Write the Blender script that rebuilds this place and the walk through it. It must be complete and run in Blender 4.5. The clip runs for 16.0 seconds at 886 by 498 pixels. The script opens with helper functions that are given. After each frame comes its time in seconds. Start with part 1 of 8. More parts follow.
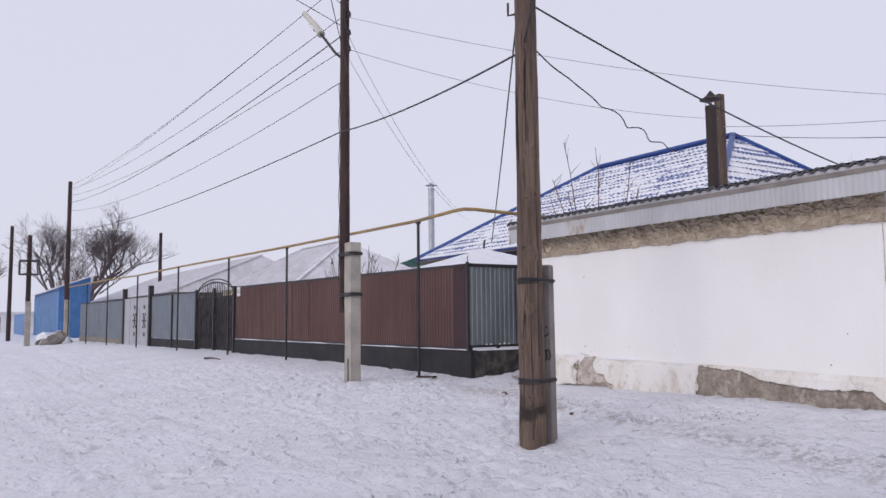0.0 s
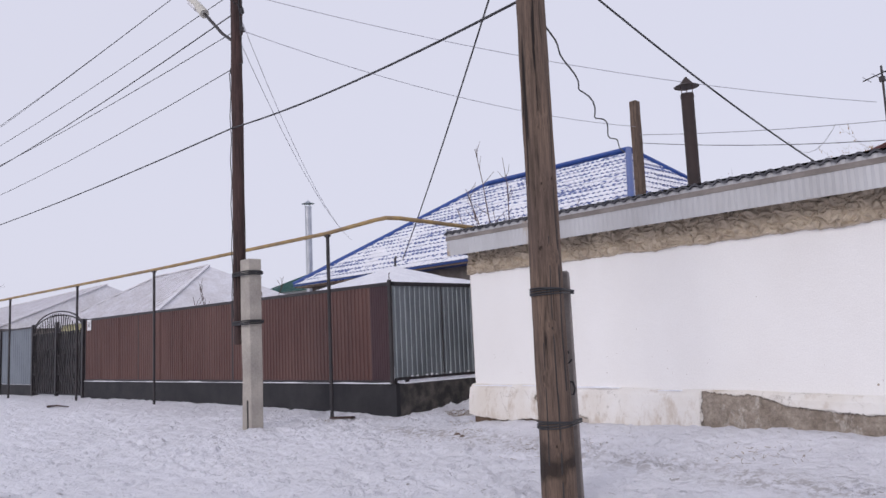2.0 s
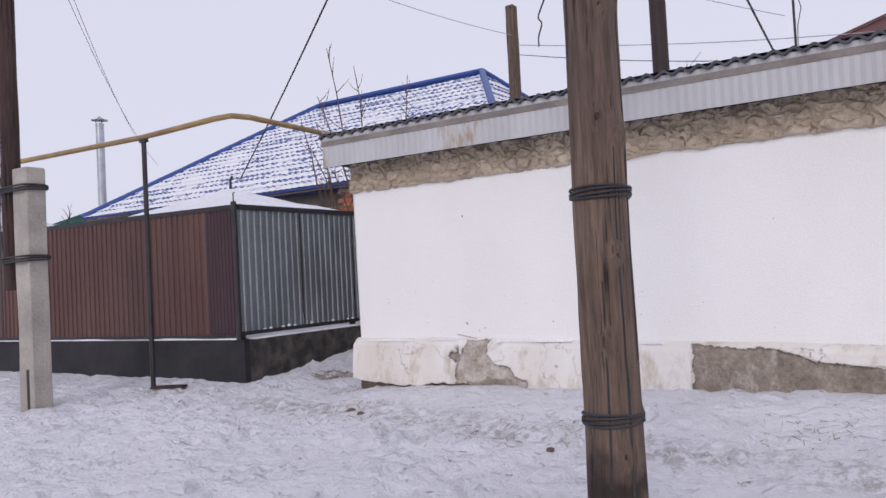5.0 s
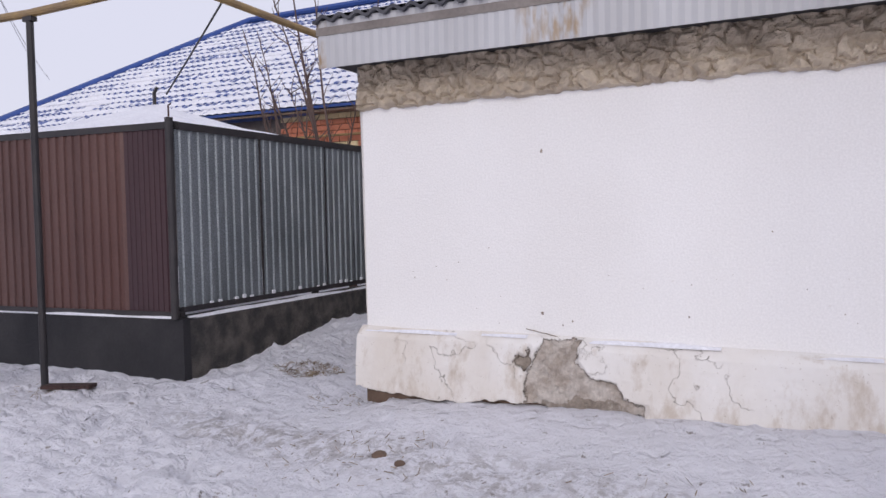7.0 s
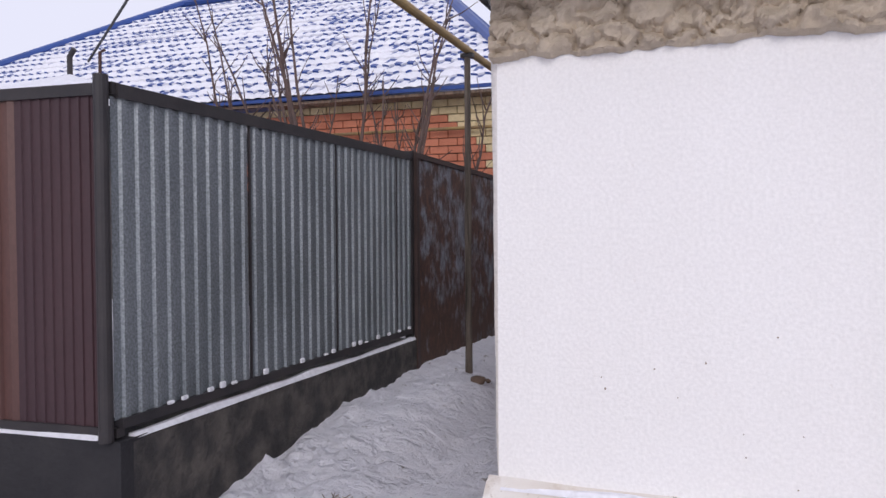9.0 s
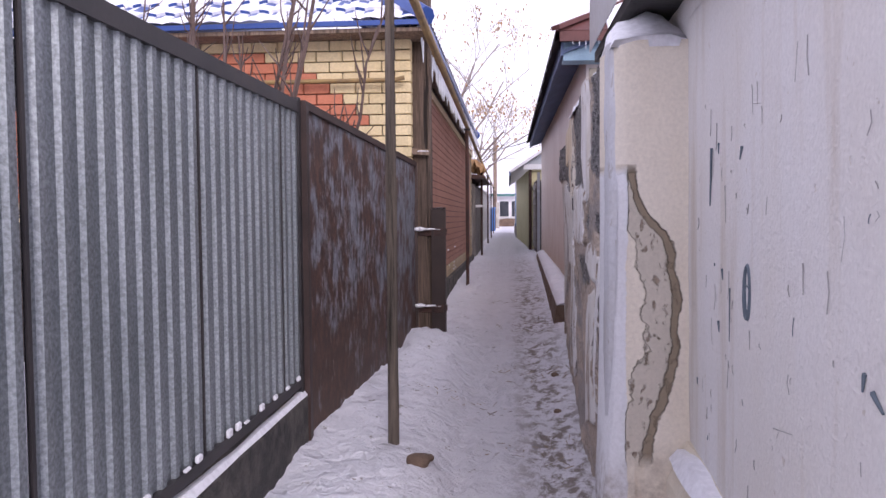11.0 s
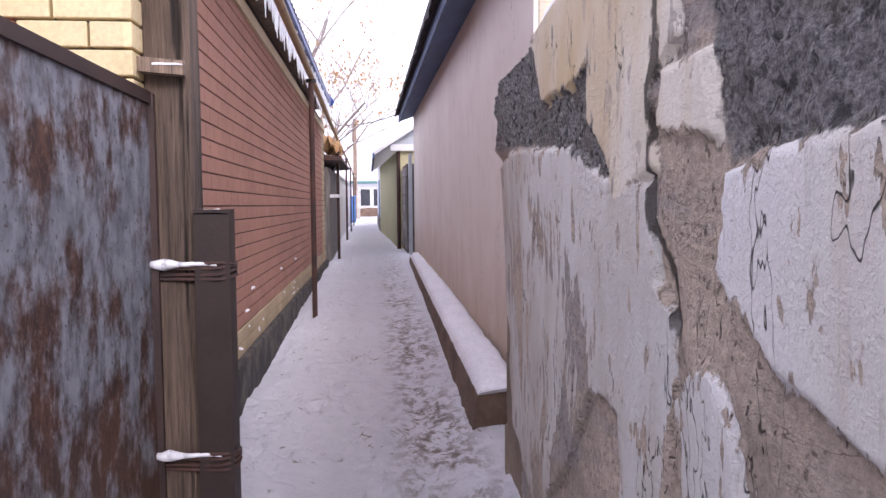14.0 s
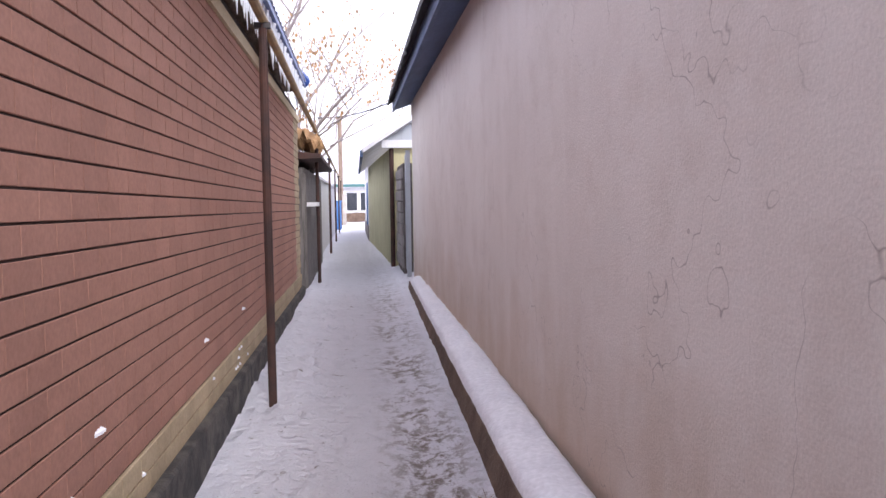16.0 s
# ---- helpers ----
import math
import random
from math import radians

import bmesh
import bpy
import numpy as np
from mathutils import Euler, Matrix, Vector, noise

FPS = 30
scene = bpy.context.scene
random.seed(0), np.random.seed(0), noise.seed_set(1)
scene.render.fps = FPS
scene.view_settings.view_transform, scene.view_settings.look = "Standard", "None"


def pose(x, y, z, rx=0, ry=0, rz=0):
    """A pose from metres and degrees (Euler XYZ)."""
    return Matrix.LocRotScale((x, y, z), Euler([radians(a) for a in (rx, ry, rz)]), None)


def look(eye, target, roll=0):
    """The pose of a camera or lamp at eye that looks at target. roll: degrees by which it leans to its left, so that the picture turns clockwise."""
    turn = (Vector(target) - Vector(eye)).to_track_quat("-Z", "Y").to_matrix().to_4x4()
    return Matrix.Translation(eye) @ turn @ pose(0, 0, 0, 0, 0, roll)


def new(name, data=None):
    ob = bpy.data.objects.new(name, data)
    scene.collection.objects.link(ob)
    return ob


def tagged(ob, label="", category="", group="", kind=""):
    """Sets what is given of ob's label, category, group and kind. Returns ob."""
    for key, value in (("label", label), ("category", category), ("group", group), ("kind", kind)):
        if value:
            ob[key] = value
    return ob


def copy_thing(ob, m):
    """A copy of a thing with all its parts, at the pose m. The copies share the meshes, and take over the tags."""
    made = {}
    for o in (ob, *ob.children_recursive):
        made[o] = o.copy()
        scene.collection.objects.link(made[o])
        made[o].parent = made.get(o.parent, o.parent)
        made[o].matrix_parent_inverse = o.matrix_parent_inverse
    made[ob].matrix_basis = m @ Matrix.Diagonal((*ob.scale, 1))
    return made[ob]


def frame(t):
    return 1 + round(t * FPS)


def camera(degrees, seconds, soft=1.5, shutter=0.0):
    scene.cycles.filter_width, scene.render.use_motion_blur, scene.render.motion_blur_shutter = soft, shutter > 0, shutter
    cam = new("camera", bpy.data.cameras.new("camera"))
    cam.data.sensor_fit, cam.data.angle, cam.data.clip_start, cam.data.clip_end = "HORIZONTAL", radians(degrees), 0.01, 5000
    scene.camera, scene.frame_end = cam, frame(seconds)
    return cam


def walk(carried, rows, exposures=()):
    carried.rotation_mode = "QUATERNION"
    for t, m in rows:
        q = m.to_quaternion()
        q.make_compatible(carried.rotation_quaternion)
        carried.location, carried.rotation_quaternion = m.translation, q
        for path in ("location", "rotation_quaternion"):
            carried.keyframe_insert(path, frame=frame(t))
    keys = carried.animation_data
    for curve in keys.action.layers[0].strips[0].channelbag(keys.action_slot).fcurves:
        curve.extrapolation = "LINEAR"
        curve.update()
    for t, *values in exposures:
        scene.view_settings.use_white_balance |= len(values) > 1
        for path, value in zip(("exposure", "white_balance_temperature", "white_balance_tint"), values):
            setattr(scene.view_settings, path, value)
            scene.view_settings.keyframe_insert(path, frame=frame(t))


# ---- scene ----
cam = camera(59.2, 16.0)
PATH = [
    (0, (13.184, -8.846, 1.237), (11.493, -7.793, 1.411), -0.5),
    (0.5, (12.504, -8.686, 1.24), (10.925, -7.472, 1.419), -0.8),
    (1, (11.898, -8.681, 1.255), (10.409, -7.363, 1.467), -1.3),
    (1.5, (11.231, -8.632, 1.252), (9.767, -7.291, 1.501), -1.6),
    (2, (10.563, -8.601, 1.252), (9.111, -7.246, 1.487), -2.5),
    (2.5, (10.078, -8.583, 1.282), (8.735, -7.114, 1.474), -4.1),
    (3, (9.578, -8.402, 1.286), (8.398, -6.794, 1.43), -5.1),
    (3.5, (9.163, -8.265, 1.277), (8.125, -6.558, 1.369), -5.5),
    (4, (8.779, -7.915, 1.261), (7.775, -6.187, 1.332), -4.9),
    (4.5, (8.249, -7.478, 1.263), (7.219, -5.765, 1.341), -3.9),
    (5, (7.699, -7.104, 1.271), (6.62, -5.421, 1.336), -3.0),
    (7.5, (4.606, -4.682, 1.461), (3.795, -2.856, 1.357), -0.3),
    (8, (4.062, -4.112, 1.465), (3.295, -2.267, 1.373), 0.1),
    (8.2, (3.816, -3.872, 1.49), (3.056, -2.024, 1.416), -0.1),
    (10.5, (1.472, -1.467, 1.66), (1.13, 0.503, 1.595), -0.0),
    (11, (1.253, -0.772, 1.669), (1.085, 1.218, 1.57), -0.4),
    (11.5, (1.144, -0.039, 1.682), (1.106, 1.959, 1.602), -0.7),
    (12, (1.143, 0.761, 1.66), (1.251, 2.757, 1.596), -0.3),
    (12.5, (1.135, 1.602, 1.657), (1.339, 3.59, 1.576), -0.7),
    (13, (1.103, 2.434, 1.674), (1.372, 4.412, 1.563), -0.7),
    (13.5, (1.138, 3.282, 1.72), (1.366, 5.264, 1.574), -0.9),
    (14, (1.169, 4.07, 1.745), (1.356, 6.057, 1.612), -0.4),
    (14.5, (1.206, 4.898, 1.788), (1.294, 6.895, 1.717), -0.3),
    (15, (1.196, 5.75, 1.781), (1.292, 7.745, 1.679), -0.3),
    (15.5, (1.162, 6.752, 1.82), (1.3, 8.744, 1.705), -0.7),
    (16, (1.154, 7.674, 1.846), (1.374, 9.657, 1.718), -0.8),
]
walk(cam, [(t, look(eye, target, roll)) for t, eye, target, roll in PATH], ((0, -0.02, 6500, 10), (5, 0.0, 6500, 11), (8.2, 0.1, 6500, 11), (9.6, 0.32, 6480, 13), (10.5, 0.68, 6450, 18), (11.5, 1.12, 6450, 22), (12.5, 1.29, 6450, 23), (13.5, 1.5, 6450, 20), (14.5, 1.55, 6450, 15), (15, 1.62, 6430, 14), (16, 1.56, 6400, 12)))

# ---- sky and sun: an overcast winter noon ----
world = bpy.data.worlds.new("overcast_sky")
scene.world = world
world.use_nodes = True
wn = world.node_tree.nodes
wl = world.node_tree.links
sky = wn.new("ShaderNodeTexSky")
sky.sky_type = "NISHITA"
sky.sun_disc = False
sky.sun_elevation = radians(27)
sky.sun_rotation = radians(165)
sky.dust_density = 4.0
sky_level = wn.new("ShaderNodeVectorMath")
sky_level.operation = "SCALE"
sky_level.inputs["Scale"].default_value = 0.06
wl.new(sky.outputs["Color"], sky_level.inputs[0])
cloud = wn.new("ShaderNodeMix")
cloud.data_type = "RGBA"
cloud.inputs["Factor"].default_value = 0.86
cloud.inputs["B"].default_value = (0.80, 0.805, 0.95, 1)
wl.new(sky_level.outputs[0], cloud.inputs["A"])
wl.new(cloud.outputs["Result"], wn["Background"].inputs["Color"])
wn["Background"].inputs["Strength"].default_value = 1.0
sun_data = bpy.data.lights.new("sun", "SUN")
sun_data.energy = 0.75
sun_data.angle = radians(18)
sun_data.color = (1.0, 0.965, 0.96)
sun = new("sun", sun_data)
sun.matrix_world = look((0, 0, 0), (-math.sin(radians(15)) * 0.85, math.cos(radians(15)) * 0.89, -0.455))


# ---- materials ----
def rgb(c):
    return (c[0], c[1], c[2], 1.0)


class Mat:
    """A small node builder: textures lie in world metres."""

    def __init__(self, name, rough=0.8, metal=0.0):
        self.m = bpy.data.materials.new(name)
        self.m.use_nodes = True
        self.t = self.m.node_tree
        self.b = self.t.nodes["Principled BSDF"]
        self.b.inputs["Roughness"].default_value = rough
        self.b.inputs["Metallic"].default_value = metal
        self.pos = self.t.nodes.new("ShaderNodeNewGeometry").outputs["Position"]

    def link(self, a, b):
        self.t.links.new(a, b)

    def noise(self, scale, stretch=(1, 1, 1), detail=4.0, rough=0.55, shift=(0, 0, 0)):
        mp = self.t.nodes.new("ShaderNodeMapping")
        mp.inputs["Scale"].default_value = stretch
        mp.inputs["Location"].default_value = shift
        self.link(self.pos, mp.inputs["Vector"])
        n = self.t.nodes.new("ShaderNodeTexNoise")
        n.inputs["Scale"].default_value = scale
        n.inputs["Detail"].default_value = detail
        n.inputs["Roughness"].default_value = rough
        self.link(mp.outputs[0], n.inputs["Vector"])
        return n.outputs["Fac"]

    def ramp(self, fac, lo, hi, a=0.0, b=1.0):
        r = self.t.nodes.new("ShaderNodeMapRange")
        r.inputs["From Min"].default_value = lo
        r.inputs["From Max"].default_value = hi
        r.inputs["To Min"].default_value = a
        r.inputs["To Max"].default_value = b
        self.link(fac, r.inputs["Value"])
        return r.outputs[0]

    def mul(self, a, b, op="MULTIPLY"):
        n = self.t.nodes.new("ShaderNodeMath")
        n.operation = op
        for k, v in enumerate((a, b)):
            if isinstance(v, (int, float)):
                n.inputs[k].default_value = v
            else:
                self.link(v, n.inputs[k])
        return n.outputs[0]

    def axis(self, k):
        n = self.t.nodes.new("ShaderNodeSeparateXYZ")
        self.link(self.pos, n.inputs[0])
        return n.outputs[k]

    def mix(self, fac, a, b):
        n = self.t.nodes.new("ShaderNodeMix")
        n.data_type = "RGBA"
        for key, v in (("Factor", fac), ("A", a), ("B", b)):
            if isinstance(v, (int, float)):
                n.inputs[key].default_value = v
            elif isinstance(v, tuple):
                n.inputs[key].default_value = rgb(v)
            else:
                self.link(v, n.inputs[key])
        return n.outputs["Result"]

    def random(self, amount):
        """A tint from piece to piece, around 1."""
        o = self.t.nodes.new("ShaderNodeObjectInfo")
        g = self.t.nodes.new("ShaderNodeNewGeometry")
        s = self.mul(o.outputs["Random"], g.outputs["Random Per Island"], "ADD")
        f = self.mul(s, 1.0, "FRACT")
        return self.ramp(f, 0, 1, 1 - amount, 1 + amount)

    def scale_colour(self, colour, fac):
        n = self.t.nodes.new("ShaderNodeVectorMath")
        n.operation = "SCALE"
        if isinstance(colour, tuple):
            n.inputs[0].default_value = colour
        else:
            self.link(colour, n.inputs[0])
        self.link(fac, n.inputs["Scale"])
        return n.outputs[0]

    def bump(self, height, strength=0.3, distance=0.01):
        n = self.t.nodes.new("ShaderNodeBump")
        n.inputs["Strength"].default_value = strength
        n.inputs["Distance"].default_value = distance
        self.link(height, n.inputs["Height"])
        self.link(n.outputs[0], self.b.inputs["Normal"])

    def done(self, colour):
        if isinstance(colour, tuple):
            self.b.inputs["Base Color"].default_value = rgb(colour)
        else:
            self.link(colour, self.b.inputs["Base Color"])
        return self.m


def plain(name, a, b, rough=0.8, metal=0.0, big=1.5, fine=40, bump=0.25, dist=0.006, stretch=(1, 1, 1), rnd=0.0, lo=0.35, hi=0.65):
    """Two tones mixed by a large noise, a fine grain over it, and relief."""
    k = Mat(name, rough, metal)
    big_n = k.noise(big, stretch)
    fine_n = k.noise(fine, stretch, 6)
    c = k.mix(k.ramp(big_n, lo, hi), a, b)
    c = k.scale_colour(c, k.ramp(fine_n, 0.25, 0.75, 0.86, 1.12))
    if rnd:
        c = k.scale_colour(c, k.random(rnd))
    k.bump(fine_n, bump, dist)
    return k.done(c)


def snow_material():
    k = Mat("trodden_snow", 0.65)
    grain = k.noise(60, detail=6)
    lumps = k.noise(7, detail=5)
    wide = k.noise(0.7, detail=3)
    c = k.mix(k.ramp(wide, 0.35, 0.7), (0.83, 0.825, 0.88), (0.76, 0.755, 0.8))
    # grit and soil carried along the footpath in the lane and before the white wall
    x, y = k.axis(0), k.axis(1)
    lane = k.mul(k.ramp(k.mul(k.mul(x, 1.57, "SUBTRACT"), 1.0, "ABSOLUTE"), 0.1, 0.34, 1, 0), k.ramp(y, 1.0, 2.5))
    lane = k.mul(lane, k.ramp(y, 14, 26, 1, 0.15))
    front = k.mul(k.mul(y, k.mul(x, 0.16), "ADD"), 0.75, "ADD")
    front = k.mul(k.ramp(k.mul(front, 1.0, "ABSOLUTE"), 0.1, 0.45, 0.55, 0), k.ramp(x, 0.2, 1.2))
    grit = k.noise(11, (1, 0.7, 1), 8, 0.72)
    spots = k.ramp(grit, 0.47, 0.57)
    lane_dirt = k.mul(k.mul(k.mul(lane, front, "MAXIMUM"), spots), k.ramp(k.noise(1.6), 0.3, 0.5))
    stray = k.mul(k.ramp(k.noise(9, detail=7, shift=(5, 3, 0), rough=0.75), 0.625, 0.655), 0.85)
    worn = k.mul(k.ramp(k.mul(k.mul(x, 1.15, "SUBTRACT"), 1.0, "ABSOLUTE"), 0.2, 0.75, 0.5, 0), k.ramp(y, 0.5, 3.0))
    c = k.mix(worn, c, (0.46, 0.43, 0.435))
    straw = k.mul(k.ramp(k.noise(34, (0.6, 1.3, 1), 5, 0.7, (2, 9, 0)), 0.655, 0.69), k.ramp(k.noise(1.1, shift=(8, 8, 0)), 0.42, 0.56))
    c = k.mix(k.mul(straw, 0.7), c, (0.27, 0.21, 0.16))
    c = k.mix(k.mul(k.mul(lane_dirt, stray, "MAXIMUM"), 0.9), c, (0.17, 0.13, 0.10))
    c = k.scale_colour(c, k.ramp(lumps, 0.3, 0.7, 0.95, 1.04))
    dents = k.ramp(k.noise(3.4, (1, 1.3, 1), 3, 0.5, (1, 4, 0)), 0.36, 0.43)
    treads = k.ramp(k.noise(9.5, (1, 1, 1), 4, 0.6, (7, 2, 0)), 0.34, 0.52)
    relief = k.mul(k.mul(dents, 0.8), k.mul(treads, 0.5), "ADD")
    crumbs = k.noise(24, detail=6, rough=0.72, shift=(3, 3, 0))
    relief = k.mul(relief, k.mul(k.mul(lumps, 1.2), k.mul(grain, 0.3), "ADD"), "ADD")
    relief = k.mul(relief, k.mul(crumbs, 0.8), "ADD")
    k.bump(relief, 1.0, 0.03)
    return k.done(c)


def wood_material(name, a, b, dark, crack=True, charred=0.0):
    k = Mat(name, 0.9)
    g = k.mul(k.mul(k.noise(26, (1, 1, 0.06), 6, 0.65), 0.6), k.mul(k.noise(130, (1, 1, 0.05), 4, 0.7), 0.4), "ADD")
    big_n = k.noise(2.0, (1, 1, 0.4))
    c = k.mix(k.ramp(big_n, 0.3, 0.7), a, b)
    c = k.scale_colour(c, k.ramp(g, 0.36, 0.64, 0.42, 1.5))
    fiss = k.noise(13, (1, 1, 0.035), 3, 0.5, (3, 1, 0))
    c = k.mix(k.ramp(fiss, 0.33, 0.36, 1.0 if crack else 0.4, 0.0), c, dark)
    fine = k.noise(60, (1, 1, 0.025), 3, 0.6, (8, 5, 2))
    c = k.mix(k.ramp(fine, 0.34, 0.38, 0.75, 0.0), c, dark)
    if charred:
        z = k.mul(k.axis(2), k.mul(k.mul(k.noise(5), 0.5, "SUBTRACT"), 0.5), "ADD")
        burn = k.mul(k.ramp(z, charred + 0.16, charred + 0.02), k.ramp(z, charred - 0.2, charred - 0.1))
        c = k.mix(k.mul(burn, k.ramp(k.noise(3.3, shift=(1, 2, 3)), 0.4, 0.55, 0.2, 0.85)), c, dark)
    k.bump(k.mul(g, k.mul(k.ramp(fiss, 0.3, 0.38), 2.0), "ADD"), 0.9, 0.014)
    return k.done(c)


def plaster_material(name, a, b, stain, stain_lo=0.6, stain_hi=0.72, rough=0.9, bump=0.35):
    k = Mat(name, rough)
    big_n = k.noise(0.9, (1, 1, 0.5), 5)
    runs = k.noise(5, (1, 1, 0.12), 5, 0.6)
    grain = k.noise(70, detail=6)
    soft = k.noise(6, detail=5)
    c = k.mix(k.ramp(big_n, 0.35, 0.65), a, b)
    c = k.mix(k.mul(k.ramp(runs, stain_lo, stain_hi), 0.6), c, stain)
    c = k.scale_colour(c, k.ramp(grain, 0.3, 0.7, 0.94, 1.05))
    pock = k.ramp(k.noise(21, detail=4, rough=0.6, shift=(7, 7, 7)), 0.69, 0.71)
    c = k.mix(k.mul(pock, 0.45), c, stain)
    k.bump(k.mul(k.mul(k.mul(soft, 2.0), grain, "ADD"), k.mul(pock, -1.5), "ADD"), bump, 0.01)
    return k.done(c)


SNOW = snow_material()
CLEAN_SNOW = plain("clean_snow", (0.86, 0.86, 0.9), (0.78, 0.78, 0.83), 0.6, 0, 3, 30, 0.4, 0.015)


def spangled_sheet():
    k = Mat("galvanised_sheet", 0.42, 0.5)
    patch = k.noise(2.2, (1, 1, 0.5))
    spangle = k.noise(75, detail=2, rough=0.5)
    fine = k.noise(190, detail=3, rough=0.7)
    c = k.mix(k.ramp(patch, 0.35, 0.65), (0.275, 0.3, 0.32), (0.2, 0.222, 0.238))
    c = k.scale_colour(c, k.ramp(spangle, 0.34, 0.66, 0.74, 1.26))
    c = k.scale_colour(c, k.ramp(fine, 0.3, 0.7, 0.82, 1.18))
    runs = k.ramp(k.noise(16, (1, 1, 0.06), 4, 0.6, (2, 3, 0)), 0.62, 0.72)
    c = k.mix(k.mul(runs, 0.4), c, (0.16, 0.17, 0.18))
    k.bump(spangle, 0.08, 0.002)
    return k.done(c)


GALV = spangled_sheet()
GALV_DIRTY = plain("weathered_fascia", (0.47, 0.47, 0.48), (0.39, 0.385, 0.39), 0.55, 0.2, 1.6, 60, 0.1, 0.003, (1, 1, 0.4))
BROWN_SHEET = plain("brown_painted_sheet", (0.095, 0.042, 0.036), (0.125, 0.062, 0.052), 0.5, 0, 1.2, 60, 0.08, 0.002, (1, 1, 0.5))
DARK_METAL = plain("dark_painted_metal", (0.02, 0.018, 0.021), (0.038, 0.032, 0.033), 0.5, 0, 3, 60, 0.15, 0.003)
DARK_BROWN_METAL = plain("dark_brown_metal", (0.03, 0.017, 0.015), (0.055, 0.03, 0.026), 0.55, 0, 3, 60, 0.15, 0.003)
BLACK_PLINTH = plain("black_painted_plinth", (0.013, 0.0125, 0.016), (0.028, 0.026, 0.029), 0.75, 0, 2.4, 30, 0.5, 0.012)
RAW_PLINTH = plain("worn_concrete_plinth", (0.04, 0.037, 0.037), (0.115, 0.102, 0.09), 0.9, 0, 5.5, 24, 1.0, 0.03, lo=0.4, hi=0.66)
CONCRETE = plain("aged_concrete", (0.46, 0.42, 0.37), (0.33, 0.30, 0.27), 0.9, 0, 2.5, 35, 0.5, 0.012)
GREY_CONCRETE = plain("grey_concrete", (0.27, 0.24, 0.22), (0.2, 0.175, 0.16), 0.9, 0, 2.5, 35, 0.5, 0.012)
WOOD = wood_material("weathered_pole_wood", (0.15, 0.105, 0.078), (0.085, 0.06, 0.047), (0.022, 0.015, 0.012))
KNOT_WOOD = plain("dark_knot_wood", (0.03, 0.02, 0.015), (0.06, 0.04, 0.03), 0.9, 0, 30, 90, 0.6, 0.005)
POLE_WOOD = wood_material("knotty_pole_wood", (0.165, 0.113, 0.083), (0.09, 0.062, 0.05), (0.018, 0.012, 0.01), True, 0.25)
DARK_WOOD = wood_material("tarred_pole_wood", (0.07, 0.038, 0.034), (0.04, 0.025, 0.024), (0.012, 0.008, 0.008))
GREY_WOOD = wood_material("mossy_grey_post_wood", (0.14, 0.112, 0.09), (0.08, 0.064, 0.053), (0.03, 0.024, 0.02))
STUB_STEEL = plain("brown_black_steel", (0.022, 0.012, 0.0105), (0.034, 0.019, 0.016), 0.65, 0, 4, 60, 0.3, 0.004)
BOARD = wood_material("old_board_wood", (0.27, 0.2, 0.15), (0.2, 0.14, 0.105), (0.05, 0.035, 0.026), False)
PIPE_YELLOW = plain("faded_yellow_gas_pipe", (0.38, 0.255, 0.1), (0.24, 0.165, 0.09), 0.6, 0, 5, 60, 0.2, 0.003)
WIRE = plain("black_cable", (0.02, 0.02, 0.022), (0.035, 0.035, 0.04), 0.6, 0, 5, 50, 0.05, 0.001)
GREY_WIRE = plain("grey_bare_wire", (0.36, 0.36, 0.4), (0.3, 0.3, 0.34), 0.5, 0.3, 5, 50, 0.05, 0.001)
RUST = plain("rusted_steel", (0.09, 0.042, 0.032), (0.05, 0.03, 0.028), 0.8, 0.1, 4, 50, 0.3, 0.004)
BARK = plain("bare_twig_bark", (0.15, 0.1, 0.085), (0.1, 0.068, 0.06), 0.9, 0, 6, 50, 0.3, 0.004)
PALE_BARK = plain("pale_tree_bark", (0.34, 0.29, 0.27), (0.24, 0.2, 0.19), 0.9, 0, 6, 50, 0.3, 0.004)
DRY_LEAF = plain("dry_seed_clusters", (0.44, 0.27, 0.13), (0.32, 0.19, 0.095), 0.85, 0, 3, 40, 0.2, 0.004, rnd=0.25)
WHITE_WALL = plaster_material("whitewashed_plaster", (0.88, 0.865, 0.85), (0.84, 0.82, 0.80), (0.74, 0.70, 0.66), 0.7, 0.82)
CREAM_PLASTER = plaster_material("cream_plaster", (0.74, 0.68, 0.58), (0.67, 0.59, 0.46), (0.48, 0.34, 0.18), 0.6, 0.75)
BLUISH_PLASTER = plaster_material("bluish_whitewash", (0.76, 0.745, 0.75), (0.69, 0.645, 0.59), (0.52, 0.44, 0.35), 0.54, 0.72, 0.9, 0.7)
CLAY = plain("bare_clay_render", (0.30, 0.235, 0.18), (0.2, 0.16, 0.13), 0.95, 0, 2.2, 22, 0.8, 0.02)
ROUGH_CLAY = plain("rough_thrown_render", (0.58, 0.49, 0.38), (0.43, 0.355, 0.275), 0.95, 0, 3.5, 20, 0.9, 0.03)
BLUE_TILE = plain("blue_roof_sheet", (0.022, 0.06, 0.24), (0.03, 0.08, 0.3), 0.4, 0.1, 3, 50, 0.1, 0.002)
RED_ROOF = plain("red_brown_roof_sheet", (0.14, 0.05, 0.045), (0.1, 0.036, 0.034), 0.6, 0.1, 2, 50, 0.15, 0.003)
GREY_FENCE = plain("grey_painted_sheet", (0.17, 0.195, 0.225), (0.14, 0.16, 0.19), 0.5, 0, 2, 60, 0.1, 0.002)
